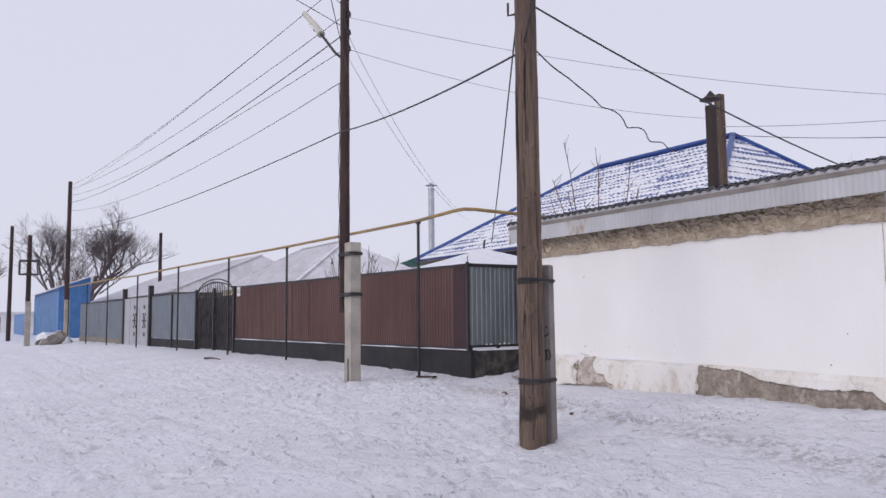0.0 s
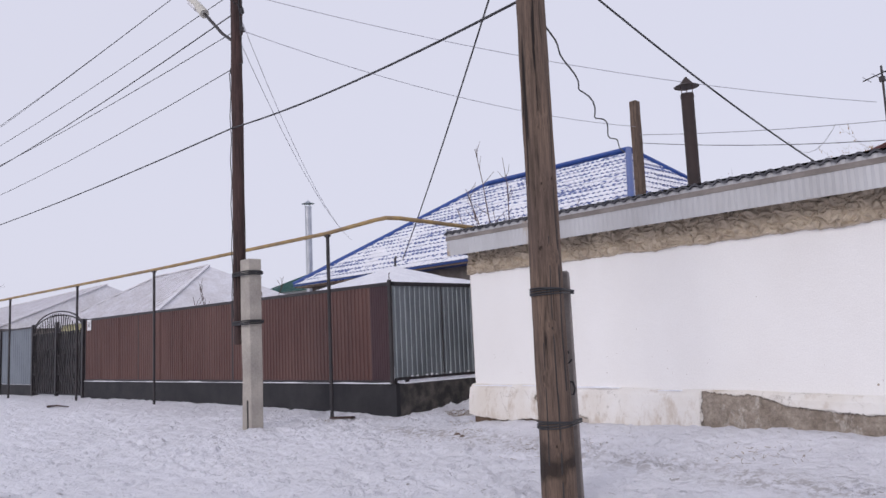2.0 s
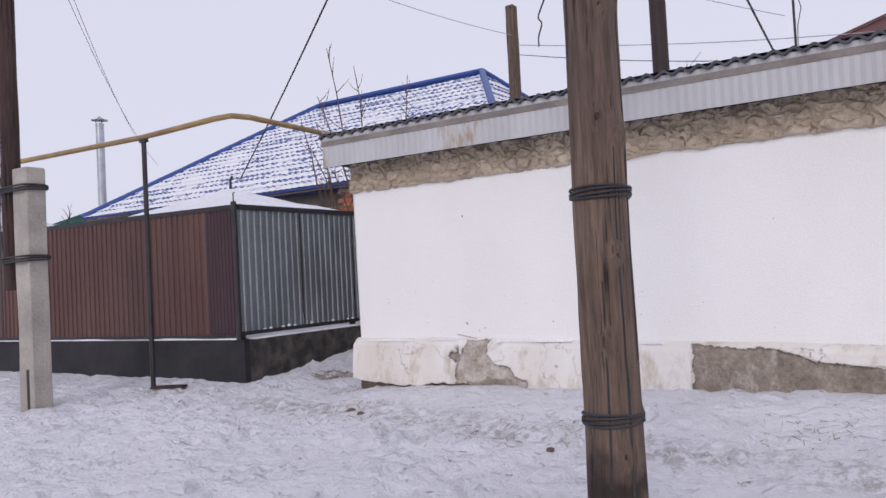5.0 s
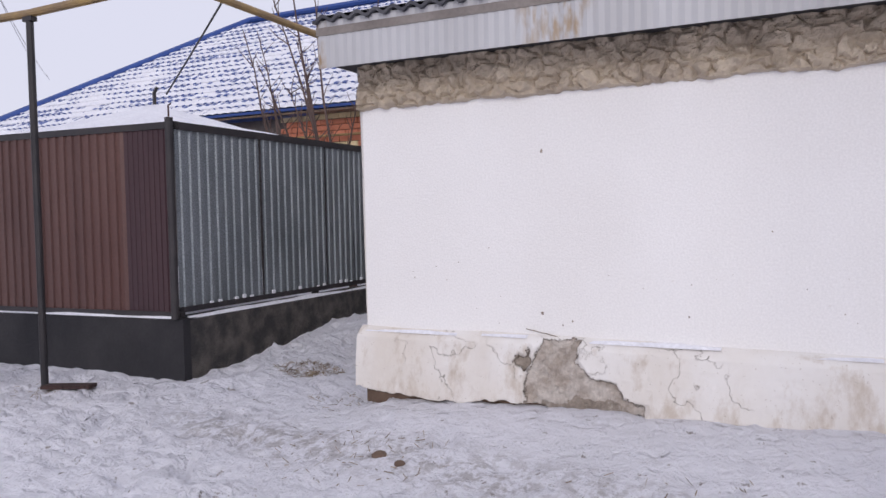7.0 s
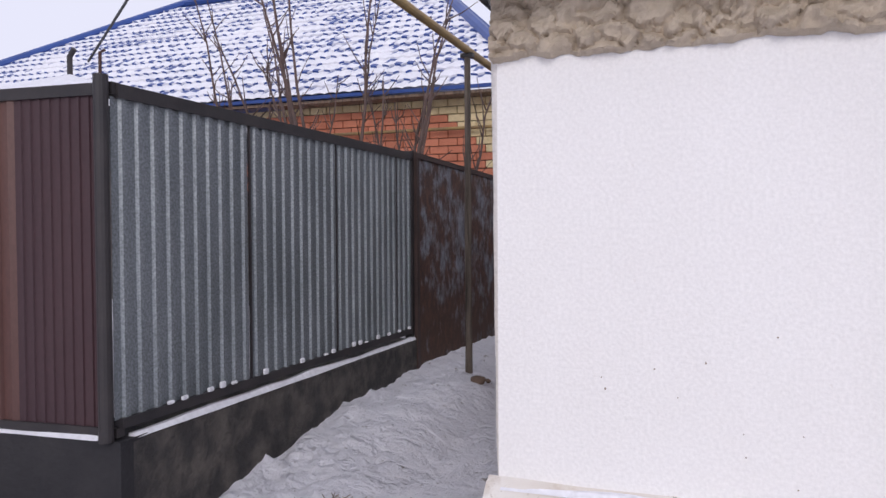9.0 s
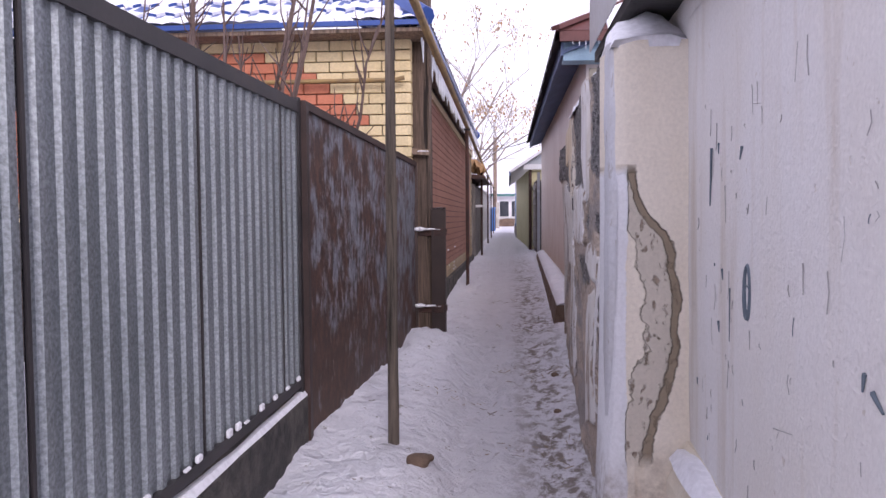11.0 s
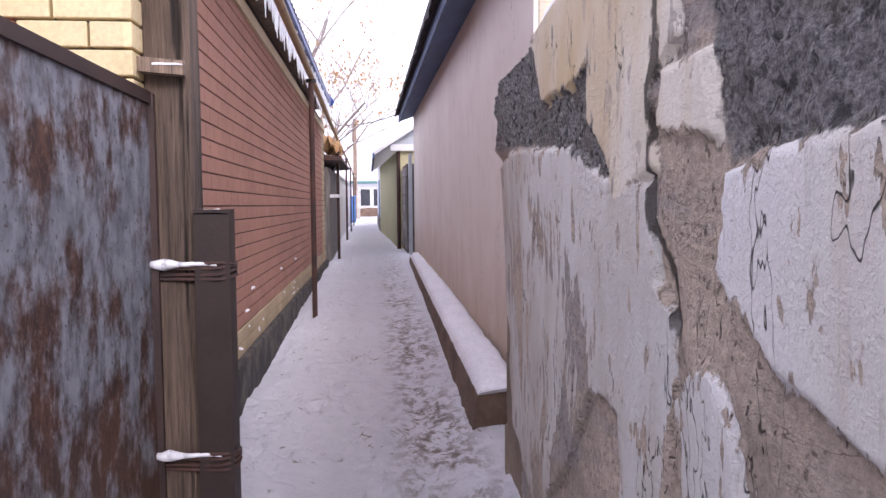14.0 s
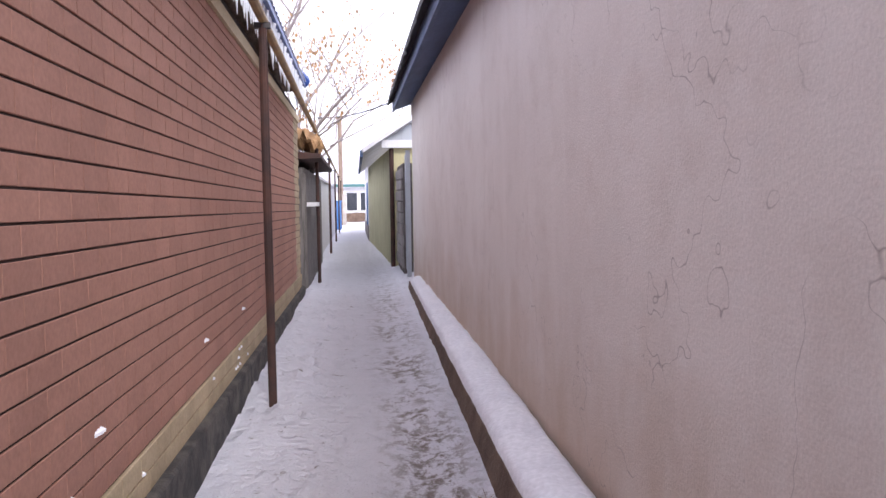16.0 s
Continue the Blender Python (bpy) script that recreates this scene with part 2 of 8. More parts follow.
BLUE_PAINT = plain("bright_blue_paint", (0.07, 0.2, 0.46), (0.05, 0.15, 0.36), 0.5, 0, 2, 60, 0.1, 0.003)
BLUE_TRIM = plain("blue_eaves_boards", (0.075, 0.115, 0.22), (0.05, 0.078, 0.15), 0.7, 0, 4, 50, 0.3, 0.006, (1, 0.3, 1))
PALE_BLUE = plain("pale_blue_boards", (0.24, 0.36, 0.46), (0.18, 0.28, 0.37), 0.7, 0, 4, 50, 0.3, 0.006)
BLACK_FELT = plain("torn_roofing_felt", (0.03, 0.028, 0.03), (0.05, 0.045, 0.045), 0.9, 0, 5, 40, 0.6, 0.012)
YELLOW_GREEN = plain("yellow_green_wall_paint", (0.42, 0.40, 0.24), (0.36, 0.34, 0.2), 0.8, 0, 2, 50, 0.2, 0.005)
PALE_YELLOW = plain("pale_yellow_paint", (0.66, 0.62, 0.36), (0.6, 0.55, 0.32), 0.8, 0, 2, 50, 0.2, 0.005)
OFF_WHITE = plain("off_white_paint", (0.76, 0.76, 0.78), (0.68, 0.67, 0.68), 0.8, 0, 2, 50, 0.2, 0.005)
MORTAR = plain("grey_mortar", (0.1, 0.085, 0.08), (0.15, 0.13, 0.12), 0.95, 0, 4, 60, 0.4, 0.006)
DARK_GLASS = plain("dark_window_glass", (0.03, 0.035, 0.045), (0.05, 0.055, 0.065), 0.08, 0, 2, 30, 0.02, 0.001)
ICE = plain("icicle_ice", (0.8, 0.83, 0.9), (0.7, 0.74, 0.82), 0.15, 0, 6, 40, 0.1, 0.004)
BLACK_PAINT = plain("black_spray_paint", (0.02, 0.02, 0.022), (0.03, 0.03, 0.03), 0.6, 0, 4, 50, 0.05, 0.001)
SHINY_TIN = plain("bright_tin_flue", (0.5, 0.52, 0.56), (0.4, 0.42, 0.46), 0.3, 0.7, 4, 50, 0.05, 0.001)
SOIL = plain("brown_earth_bank", (0.11, 0.072, 0.052), (0.19, 0.13, 0.095), 0.95, 0, 4, 30, 0.8, 0.02)
GREY_BLOCK = plain("grey_breeze_block", (0.36, 0.33, 0.32), (0.28, 0.26, 0.25), 0.95, 0, 4, 40, 0.6, 0.012, rnd=0.12)
CREAM_BLOCK = plain("cream_lime_block", (0.62, 0.56, 0.45), (0.55, 0.48, 0.37), 0.9, 0, 4, 40, 0.5, 0.01, rnd=0.07)
YELLOW_BRICK = plain("yellow_facing_brick", (0.78, 0.64, 0.385), (0.7, 0.56, 0.32), 0.85, 0, 3, 50, 0.3, 0.005, rnd=0.06)
ORANGE_BRICK = plain("orange_red_facing_brick", (0.63, 0.235, 0.14), (0.54, 0.19, 0.11), 0.85, 0, 3, 50, 0.3, 0.005, rnd=0.08)
CREAM_COURSE = plain("dull_cream_brick", (0.47, 0.375, 0.24), (0.4, 0.315, 0.2), 0.85, 0, 3, 50, 0.3, 0.005, rnd=0.08)
RED_BRICK = plain("red_facing_brick", (0.4, 0.205, 0.15), (0.35, 0.177, 0.129), 0.85, 0, 1.5, 50, 0.35, 0.005, rnd=0.06)


def rusty_gate_material():
    k = Mat("rusted_grey_gate_paint", 0.6, 0.15)
    a = k.noise(5.2, (1, 1, 0.75), 4, 0.55)
    b = k.noise(15, (1, 1, 0.55), 6, 0.66, (3, 1, 2))
    c2 = k.noise(60, (1, 1, 0.7), 5, 0.7, (3, 5, 1))
    wide = k.noise(0.9, (1, 1, 0.7), 3, 0.5, (1, 6, 3))
    film = k.mul(k.mul(k.mul(a, 0.5), k.mul(b, 0.3), "ADD"), k.mul(k.mul(c2, 0.1), k.mul(wide, 0.1), "ADD"), "ADD")
    film = k.mul(film, k.mul(k.ramp(k.axis(1), 4.5, 7.2, -0.01, 0.045), k.ramp(k.axis(2), 1.3, 0.6, 0.0, -0.06), "ADD"), "ADD")
    rust = k.mix(k.ramp(b, 0.38, 0.62), (0.045, 0.026, 0.024), (0.115, 0.056, 0.038))
    rust = k.mix(k.ramp(c2, 0.5, 0.66, 0.0, 0.5), rust, (0.16, 0.085, 0.05))
    paint = k.mix(k.ramp(b, 0.36, 0.64), (0.115, 0.12, 0.14), (0.245, 0.255, 0.29))
    c = k.mix(k.ramp(film, 0.465, 0.56), rust, paint)
    specks = k.ramp(k.noise(42, detail=3, shift=(9, 1, 4)), 0.64, 0.67)
    c = k.mix(k.mul(specks, 0.7), c, (0.06, 0.035, 0.03))
    low = k.ramp(k.axis(2), 1.1, 0.5)
    c = k.mix(k.mul(low, k.ramp(b, 0.35, 0.6, 0.8, 0.3)), c, (0.075, 0.042, 0.027))
    k.bump(k.mul(film, k.mul(c2, 0.3), "ADD"), 0.35, 0.006)
    return k.done(c)


def fascia_material():
    k = Mat("rust_streaked_fascia", 0.55, 0.15)
    base = k.mix(k.ramp(k.noise(1.6, (1, 1, 0.3)), 0.35, 0.65), (0.52, 0.52, 0.53), (0.43, 0.425, 0.43))
    rust = k.mul(k.ramp(k.noise(0.9, (1, 1, 0.15), 2), 0.62, 0.68), k.ramp(k.noise(16, (1, 1, 0.3), 5), 0.45, 0.62))
    c = k.mix(k.mul(rust, 0.85), base, (0.32, 0.2, 0.08))
    k.bump(k.noise(60, detail=4), 0.08, 0.003)
    return k.done(c)


GATE_RUST = rusty_gate_material()
FASCIA = fascia_material()


# ---- mesh helpers ----
def part(name, bm, material, parent=None, label="", smooth=False):
    """Links a bmesh as one mesh object under a thing or a part."""
    me = bpy.data.meshes.new(name)
    bm.normal_update()
    bm.to_mesh(me)
    bm.free()
    for mt in material if isinstance(material, (list, tuple)) else (material,):
        me.materials.append(mt)
    if smooth:
        for p in me.polygons:
            p.use_smooth = True
    ob = new(name, me)
    if parent:
        ob.parent = parent
    if label:
        ob["label"] = label
    return ob


def thing(name, label, category, group="", kind=""):
    return tagged(new(name), label, category, group, kind)


def box(bm, x0, x1, y0, y1, z0, z1, bevel=0.0):
    v = [bm.verts.new((x, y, z)) for z in (z0, z1) for y in (y0, y1) for x in (x0, x1)]
    fs = [bm.faces.new([v[i] for i in q]) for q in ((0, 2, 3, 1), (4, 5, 7, 6), (0, 1, 5, 4), (2, 6, 7, 3), (0, 4, 6, 2), (1, 3, 7, 5))]
    if bevel:
        es = {e for f in fs for e in f.edges}
        bmesh.ops.bevel(bm, geom=list(es), offset=bevel, segments=1, affect="EDGES")
    return bm


def boxed(*a, **k):
    return box(bmesh.new(), *a, **k)


def beam(bm, p0, p1, w, h, up=(0, 0, 1)):
    """A rectangular bar between two points: w across, h along up."""
    a, b = Vector(p0), Vector(p1)
    d = (b - a).normalized()
    s = d.cross(Vector(up))
    s = s.normalized() if s.length > 1e-5 else Vector((1, 0, 0))
    u = s.cross(d)
    v = [bm.verts.new(p + s * sx * w / 2 + u * su * h / 2) for p in (a, b) for sx, su in ((-1, -1), (1, -1), (1, 1), (-1, 1))]
    for q in ((3, 2, 1, 0), (4, 5, 6, 7), (0, 1, 5, 4), (1, 2, 6, 5), (2, 3, 7, 6), (3, 0, 4, 7)):
        bm.faces.new([v[i] for i in q])
    return bm


def sweep(bm, pts, r, seg=8, r1=None, cap=True):
    """A round tube along points, tapering from r to r1."""
    pts = [Vector(p) for p in pts]
    r1 = r if r1 is None else r1
    rings = []
    side = None
    for i, p in enumerate(pts):
        d = (pts[min(i + 1, len(pts) - 1)] - pts[max(i - 1, 0)]).normalized()
        if side is None:
            side = d.orthogonal().normalized()
        side = (side - d * side.dot(d)).normalized()
        up = d.cross(side)
        rad = r + (r1 - r) * i / max(1, len(pts) - 1)
        rings.append([bm.verts.new(p + (side * math.cos(2 * math.pi * k / seg) + up * math.sin(2 * math.pi * k / seg)) * rad) for k in range(seg)])
    for a, b in zip(rings, rings[1:]):
        for k in range(seg):
            bm.faces.new((a[k], a[(k + 1) % seg], b[(k + 1) % seg], b[k]))
    if cap and seg > 2:
        bm.faces.new(rings[0][::-1])
        bm.faces.new(rings[-1])
    return bm


def tube(*pts, r=0.03, seg=10, r1=None):
    return sweep(bmesh.new(), pts, r, seg, r1)


def sag(p0, p1, drop, n=14):
    a, b = Vector(p0), Vector(p1)
    return [a.lerp(b, i / n) - Vector((0, 0, 4 * drop * (i / n) * (1 - i / n))) for i in range(n + 1)]


def quad_prism(bm, poly, y0, y1, axis="y"):
    """A polygon in two axes, pushed from one value of the third to another."""
    def at(p, v):
        return {"y": (p[0], v, p[1]), "x": (v, p[0], p[1]), "z": (p[0], p[1], v)}[axis]
    a = [bm.verts.new(at(p, y0)) for p in poly]
    b = [bm.verts.new(at(p, y1)) for p in poly]
    n = len(poly)
    fs = [bm.faces.new(a), bm.faces.new(b[::-1])]
    fs += [bm.faces.new((a[i], b[i], b[(i + 1) % n], a[(i + 1) % n])) for i in range(n)]
    bmesh.ops.recalc_face_normals(bm, faces=fs)
    return bm


RIB = ((0.0, 0.0), (0.42, 0.0), (0.5, 1.0), (0.8, 1.0), (0.88, 0.0))


def ribbed(bm, p0, p1, z0, z1, pitch=0.115, depth=0.012, profile=RIB, thick=0.003, lower=None):
    """An upright ribbed steel sheet from p0 to p1 in plan; the ribs stand out on the right-hand side. lower: the two ends' own foot heights."""
    a, b = Vector((p0[0], p0[1], 0)), Vector((p1[0], p1[1], 0))
    d = (b - a).normalized()
    n = Vector((d.y, -d.x, 0))
    length = (b - a).length
    line = []
    k = 0
    while k * pitch < length:
        for s, h in profile:
            u = (k + s) * pitch
            if u < length:
                line.append((u, h * depth))
        k += 1
    line.append((length, 0.0))
    rows = []
    for off in (0.0, -thick):
        for top in (0, 1):
            row = []
            for u, h in line:
                f = z0 if lower is None else lower[0] + (lower[1] - lower[0]) * u / length
                p = a + d * u + n * (h + off)
                row.append(bm.verts.new((p.x, p.y, z1 if top else f)))
            rows.append(row)
    fl, fh, bl, bh = rows
    for i in range(len(line) - 1):
        bm.faces.new((fl[i], fl[i + 1], fh[i + 1], fh[i]))
        bm.faces.new((bl[i + 1], bl[i], bh[i], bh[i + 1]))
        bm.faces.new((fh[i], fh[i + 1], bh[i + 1], bh[i]))
        bm.faces.new((bl[i], bl[i + 1], fl[i + 1], fl[i]))
    return bm


def nz(x, y, z=0.0, s=1.0):
    return noise.noise(Vector((x * s, y * s, z * s)))


def fbm(x, y, z=0.0, s=1.0, n=4):
    v, a, t = 0.0, 1.0, 0.0
    for i in range(n):
        v += a * nz(x, y, z + 7.1 * i, s)
        t += a
        a, s = a * 0.5, s * 2.1
    return v / t


def curve(v, pts):
    return float(np.interp(v, [p[0] for p in pts], [p[1] for p in pts]))


# ---- ground: one snow sheet ----
RISE = ((-3000, -0.3), (-40, -0.35), (-9, -0.33), (-7, -0.28), (-4, -0.2), (-2, -0.07), (0, 0.0), (2, 0.05), (4, 0.1), (7, 0.15), (14, 0.27), (22, 0.32), (32, 0.36), (3000, 0.36))


def vnoise(x, y, seed=0):
    """Smooth lattice noise on arrays, -1 to 1."""
    xi, yi = np.floor(x).astype(np.int64), np.floor(y).astype(np.int64)
    fx, fy = x - xi, y - yi
    fx, fy = fx * fx * (3 - 2 * fx), fy * fy * (3 - 2 * fy)

    def lattice(a, b):
        h = (a * 374761393 + b * 668265263 + seed * 974711) & 0xFFFFFFFF
        h = ((h ^ (h >> 13)) * 1274126177) & 0xFFFFFFFF
        return ((h ^ (h >> 16)) & 0xFFFF) / 32767.5 - 1.0

    lo = lattice(xi, yi) * (1 - fx) + lattice(xi + 1, yi) * fx
    hi = lattice(xi, yi + 1) * (1 - fx) + lattice(xi + 1, yi + 1) * fx
    return lo * (1 - fy) + hi * fy


def vfbm(x, y, s=1.0, n=4, seed=0):
    v, a, t = 0.0, 1.0, 0.0
    for i in range(n):
        v = v + a * vnoise(x * s + 3.7 * i, y * s + 1.3 * i, seed + i)
        t += a
        a, s = a * 0.55, s * 2.1
    return v / t


def vcurve(v, pts):
    return np.interp(v, [p[0] for p in pts], [p[1] for p in pts])


def coat_field(y, z, outlines):
    """Signed distance to the nearest outline, positive inside, in metres up to 0.12."""
    best = np.full(y.shape, -0.12)
    for poly in outlines:
        inside = np.zeros(y.shape, bool)
        dist = np.full(y.shape, 9.0)
        for (ay, az), (by, bz) in zip(poly, poly[1:] + poly[:1]):
            ey, ez = by - ay, bz - az
            f = np.clip(((y - ay) * ey + (z - az) * ez) / (ey * ey + ez * ez), 0, 1)
            dist = np.minimum(dist, np.hypot(y - ay - f * ey, z - az - f * ez))
            if az != bz:
                inside ^= ((az > z) != (bz > z)) & (y < ey * (z - az) / (bz - az) + ay)
        best = np.maximum(best, np.clip(np.where(inside, dist, -dist), -0.12, 0.12))
    return best


def ground_heights(x, y):
    z = vcurve(y, RISE)
    # a plinth-side bank along the left of the lane, and one along the right
    inside = vcurve(y, ((-0.6, 0), (1.0, 0.35), (2.4, 1), (7.6, 1), (8.6, 0.15), (22, 0.2), (30, 0)))
    bank = vcurve(x + 0.09 * vfbm(x, y, 1.7, 3, 41), ((-0.5, 1), (0.45, 1), (0.72, 0.72), (0.95, 0), (9, 0)))
    z = z + inside * 0.2 * bank
    z = z + vcurve(y, ((0.2, 0), (1.5, 1), (8, 1), (9, 0.7), (24, 0.4))) * 0.09 * vcurve(x + 0.05 * vfbm(x, y, 2.5, 2, 43), ((1.5, 0), (1.85, 1), (6, 1)))
    # the low bank at the foot of the white wall and along the street fence
    wall = vcurve(x, ((1.9, 0), (2.4, 0.6), (5, 1), (9, 1.4), (16, 1.4)))
    z = z + 0.13 * wall * vcurve(y, ((-2.2, 0), (-1.4, 0.25), (-0.5, 1), (3, 1)))
    fence = vcurve(x, ((-60, 0.5), (-14, 1), (-7, 0.8), (-1, 0.2), (0.3, 0)))
    z = z + 0.15 * fence * vcurve(y - 0.065 * x, ((-3.5, 0), (-1.2, 0.7), (0, 1)))
    # a heap round the foot of the tall lane post
    z = z + 0.1 * np.exp(-((x - 0.4) / 0.3) ** 2 - ((y - 7.0) / 0.5) ** 2)
    near = np.where((np.abs(x) < 60) & (np.abs(y) < 40), 1.0, 0.0)
    # wheel tracks along the street
    for c in (-4.6, -6.1, -7.6):
        d = y - c - 0.039 * x - 0.25 * np.sin(x * 0.23 + c)
        z = z - near * 0.04 * np.exp(-(d / 0.14) ** 2) * (0.6 + 0.4 * vnoise(x * 0.5, 0 * y + c, 3))
    # trampled lumps: creased, with flat treads between; the middle of the lane is beaten flat
    path = np.where(y > 0.3, vcurve(np.abs(x - 1.12), ((0.0, 0.3), (0.3, 0.4), (0.5, 1.0))), 1.0)
    worn = vcurve(vfbm(x, y, 0.35, 2, 61), ((-0.3, 0.45), (0.15, 1.0)))
    z = z + near * 0.03 * vfbm(x, y, 0.9, 3, 11)
    crease = 0.6 * np.abs(vnoise(x * 3.1, y * 3.1, 21)) + 0.7 * np.abs(vnoise(x * 7.7, y * 7.7, 22)) + 0.5 * vnoise(x * 15, y * 15, 23)
    z = z + near * path * worn * (0.038 * crease - 0.024)
    return z - near * path * worn * 0.09 * np.maximum(0.0, vnoise(x * 4.6, y * 5.2, 31) - 0.35)


def ground_height(x, y):
    return float(ground_heights(np.array([float(x)]), np.array([float(y)]))[0])


def ground():
    def steps(stops):
        out = []
        for a, b, s in stops:
            n = max(1, round((b - a) / s))
            out += [a + (b - a) * i / n for i in range(n)]
        return out + [stops[-1][1]]
    xs = np.array(steps(((-2500, -500, 500), (-500, -100, 80), (-100, -40, 6), (-40, -14, 0.6), (-14, -5, 0.12), (-5, -0.6, 0.06), (-0.6, 2.3, 0.03), (2.3, 12, 0.05), (12, 16, 0.2), (16, 60, 4), (60, 500, 80), (500, 2500, 500))))
    ys = np.array(steps(((-2500, -500, 500), (-500, -80, 60), (-80, -16, 4), (-16, -9, 0.3), (-9, 0, 0.05), (0, 12, 0.045), (12, 20, 0.1), (20, 30, 0.25), (30, 70, 2), (70, 500, 60), (500, 2500, 500))))
    gx, gy = np.meshgrid(xs, ys)
    gz = ground_heights(gx, gy)
    # boot prints: a pressed sole with a low rim, walked in lines
    rnd = random.Random(77)
    lines = [(11.5, -7.2, -1.0, 0.55), (9.0, -6.6, -0.8, 0.75), (6.5, -5.2, -0.9, 0.6), (3.0, -3.4, -0.6, 0.9), (8.5, -4.4, -1.0, 0.12), (5.0, -2.2, -1.0, 0.16), (1.0, -4.0, -1.0, 0.15), (-2.0, -3.4, -1.0, -0.05), (1.05, 0.5, 0.02, 1.0), (1.3, 1.0, 0.0, 1.0), (0.85, 2.0, 0.03, 1.0), (0.72, 7.8, 0.02, 1.0)]
    prints = []
    for px, py, dx, dy in lines:
        for k in range(16):
            a = math.atan2(dy, dx) + rnd.uniform(-0.3, 0.3)
            side = 0.11 if k % 2 else -0.11
            prints.append((px + dx * 0.62 * k - math.sin(a) * side + rnd.uniform(-0.12, 0.12), py + dy * 0.62 * k + math.cos(a) * side + rnd.uniform(-0.1, 0.1), a))
    prints += [(rnd.uniform(-4, 11), rnd.uniform(-8, -1.2), rnd.uniform(0, 6.28)) for _ in range(260)]
    for px, py, a in prints:
        i0, i1 = np.searchsorted(xs, (px - 0.3, px + 0.3))
        j0, j1 = np.searchsorted(ys, (py - 0.3, py + 0.3))
        dx, dy = gx[j0:j1, i0:i1] - px, gy[j0:j1, i0:i1] - py
        u, v = dx * math.cos(a) + dy * math.sin(a), -dx * math.sin(a) + dy * math.cos(a)
        d = np.sqrt((u / 0.145) ** 2 + (v / 0.055) ** 2)
        lane = 0.6 if py > 0.3 else 1.0
        gz[j0:j1, i0:i1] += lane * (-0.045 * np.clip(1.35 - d, 0, 0.5) / 0.5 + 0.02 * np.exp(-((d - 1.7) / 0.3) ** 2))
    nx = len(xs)
    co = np.stack([gx.ravel(), gy.ravel(), gz.ravel()], 1)
    base = (np.arange(len(ys) - 1)[:, None] * nx + np.arange(nx - 1)[None, :]).ravel()
    quads = np.stack([base, base + 1, base + nx + 1, base + nx], 1)
    me = bpy.data.meshes.new("ground")
    me.from_pydata(co.tolist(), [], quads.tolist())
    me.materials.append(SNOW)
    me.polygons.foreach_set("use_smooth", [True] * len(me.polygons))
    tagged(new("ground", me), "trampled grey-white snow with grit, footprints and wheel tracks", "snowy ground", kind="structure")


ground()


# ---- street fence and lane fence of the corner plot ----
FD = Vector((-1, -0.065, 0)).normalized()


def on_fence(s, out=0.0, z=0.0):
    """A point s metres along the street fence from its corner, out metres towards the street."""
    p = FD * s + Vector((FD.y, -FD.x, 0)) * -out
    return Vector((p.x, p.y, z))


def fence_box(bm, s0, s1, o0, o1, z0, z1):
    c = [on_fence(s, o) for s, o in ((s0, o0), (s1, o0), (s1, o1), (s0, o1))]
    quad_prism(bm, [(p.x, p.y) for p in c], z0, z1, "z")
    return bm


def ledge_snow(bm, p0, p1, width, z, high=0.03):
    """A ragged strip of snow on a ledge."""
    a, b = Vector(p0), Vector(p1)
    d = b - a
    n = max(3, int(d.length / 0.08))
    side = Vector((d.y, -d.x, 0)).normalized()
    prev = None
    for i in range(n + 1):
        p = a + d * (i / n)
        k = 0.55 + 0.9 * max(-0.4, fbm(p.x, p.y, z, 1.3, 3))
        w, h = width * (0.75 + 0.4 * k), max(0.004, high * k)
        zz = z + (b.z - a.z) * i / n
        ring = [bm.verts.new(v) for v in ((p.x, p.y, zz), (p.x, p.y, zz + h), (p.x + side.x * w * 0.6, p.y + side.y * w * 0.6, zz + h), (p.x + side.x * w, p.y + side.y * w, zz))]
        if prev:
            for k2 in range(4):
                bm.faces.new((prev[k2], ring[k2], ring[(k2 + 1) % 4], prev[(k2 + 1) % 4]))
        else:
            bm.faces.new(ring[::-1])
        prev = ring
    bm.faces.new(prev)
    return bm


MAROON = plain("dark_maroon_sheet", (0.05, 0.024, 0.03), (0.065, 0.032, 0.036), 0.5, 0, 1.2, 60, 0.08, 0.002, (1, 1, 0.5))


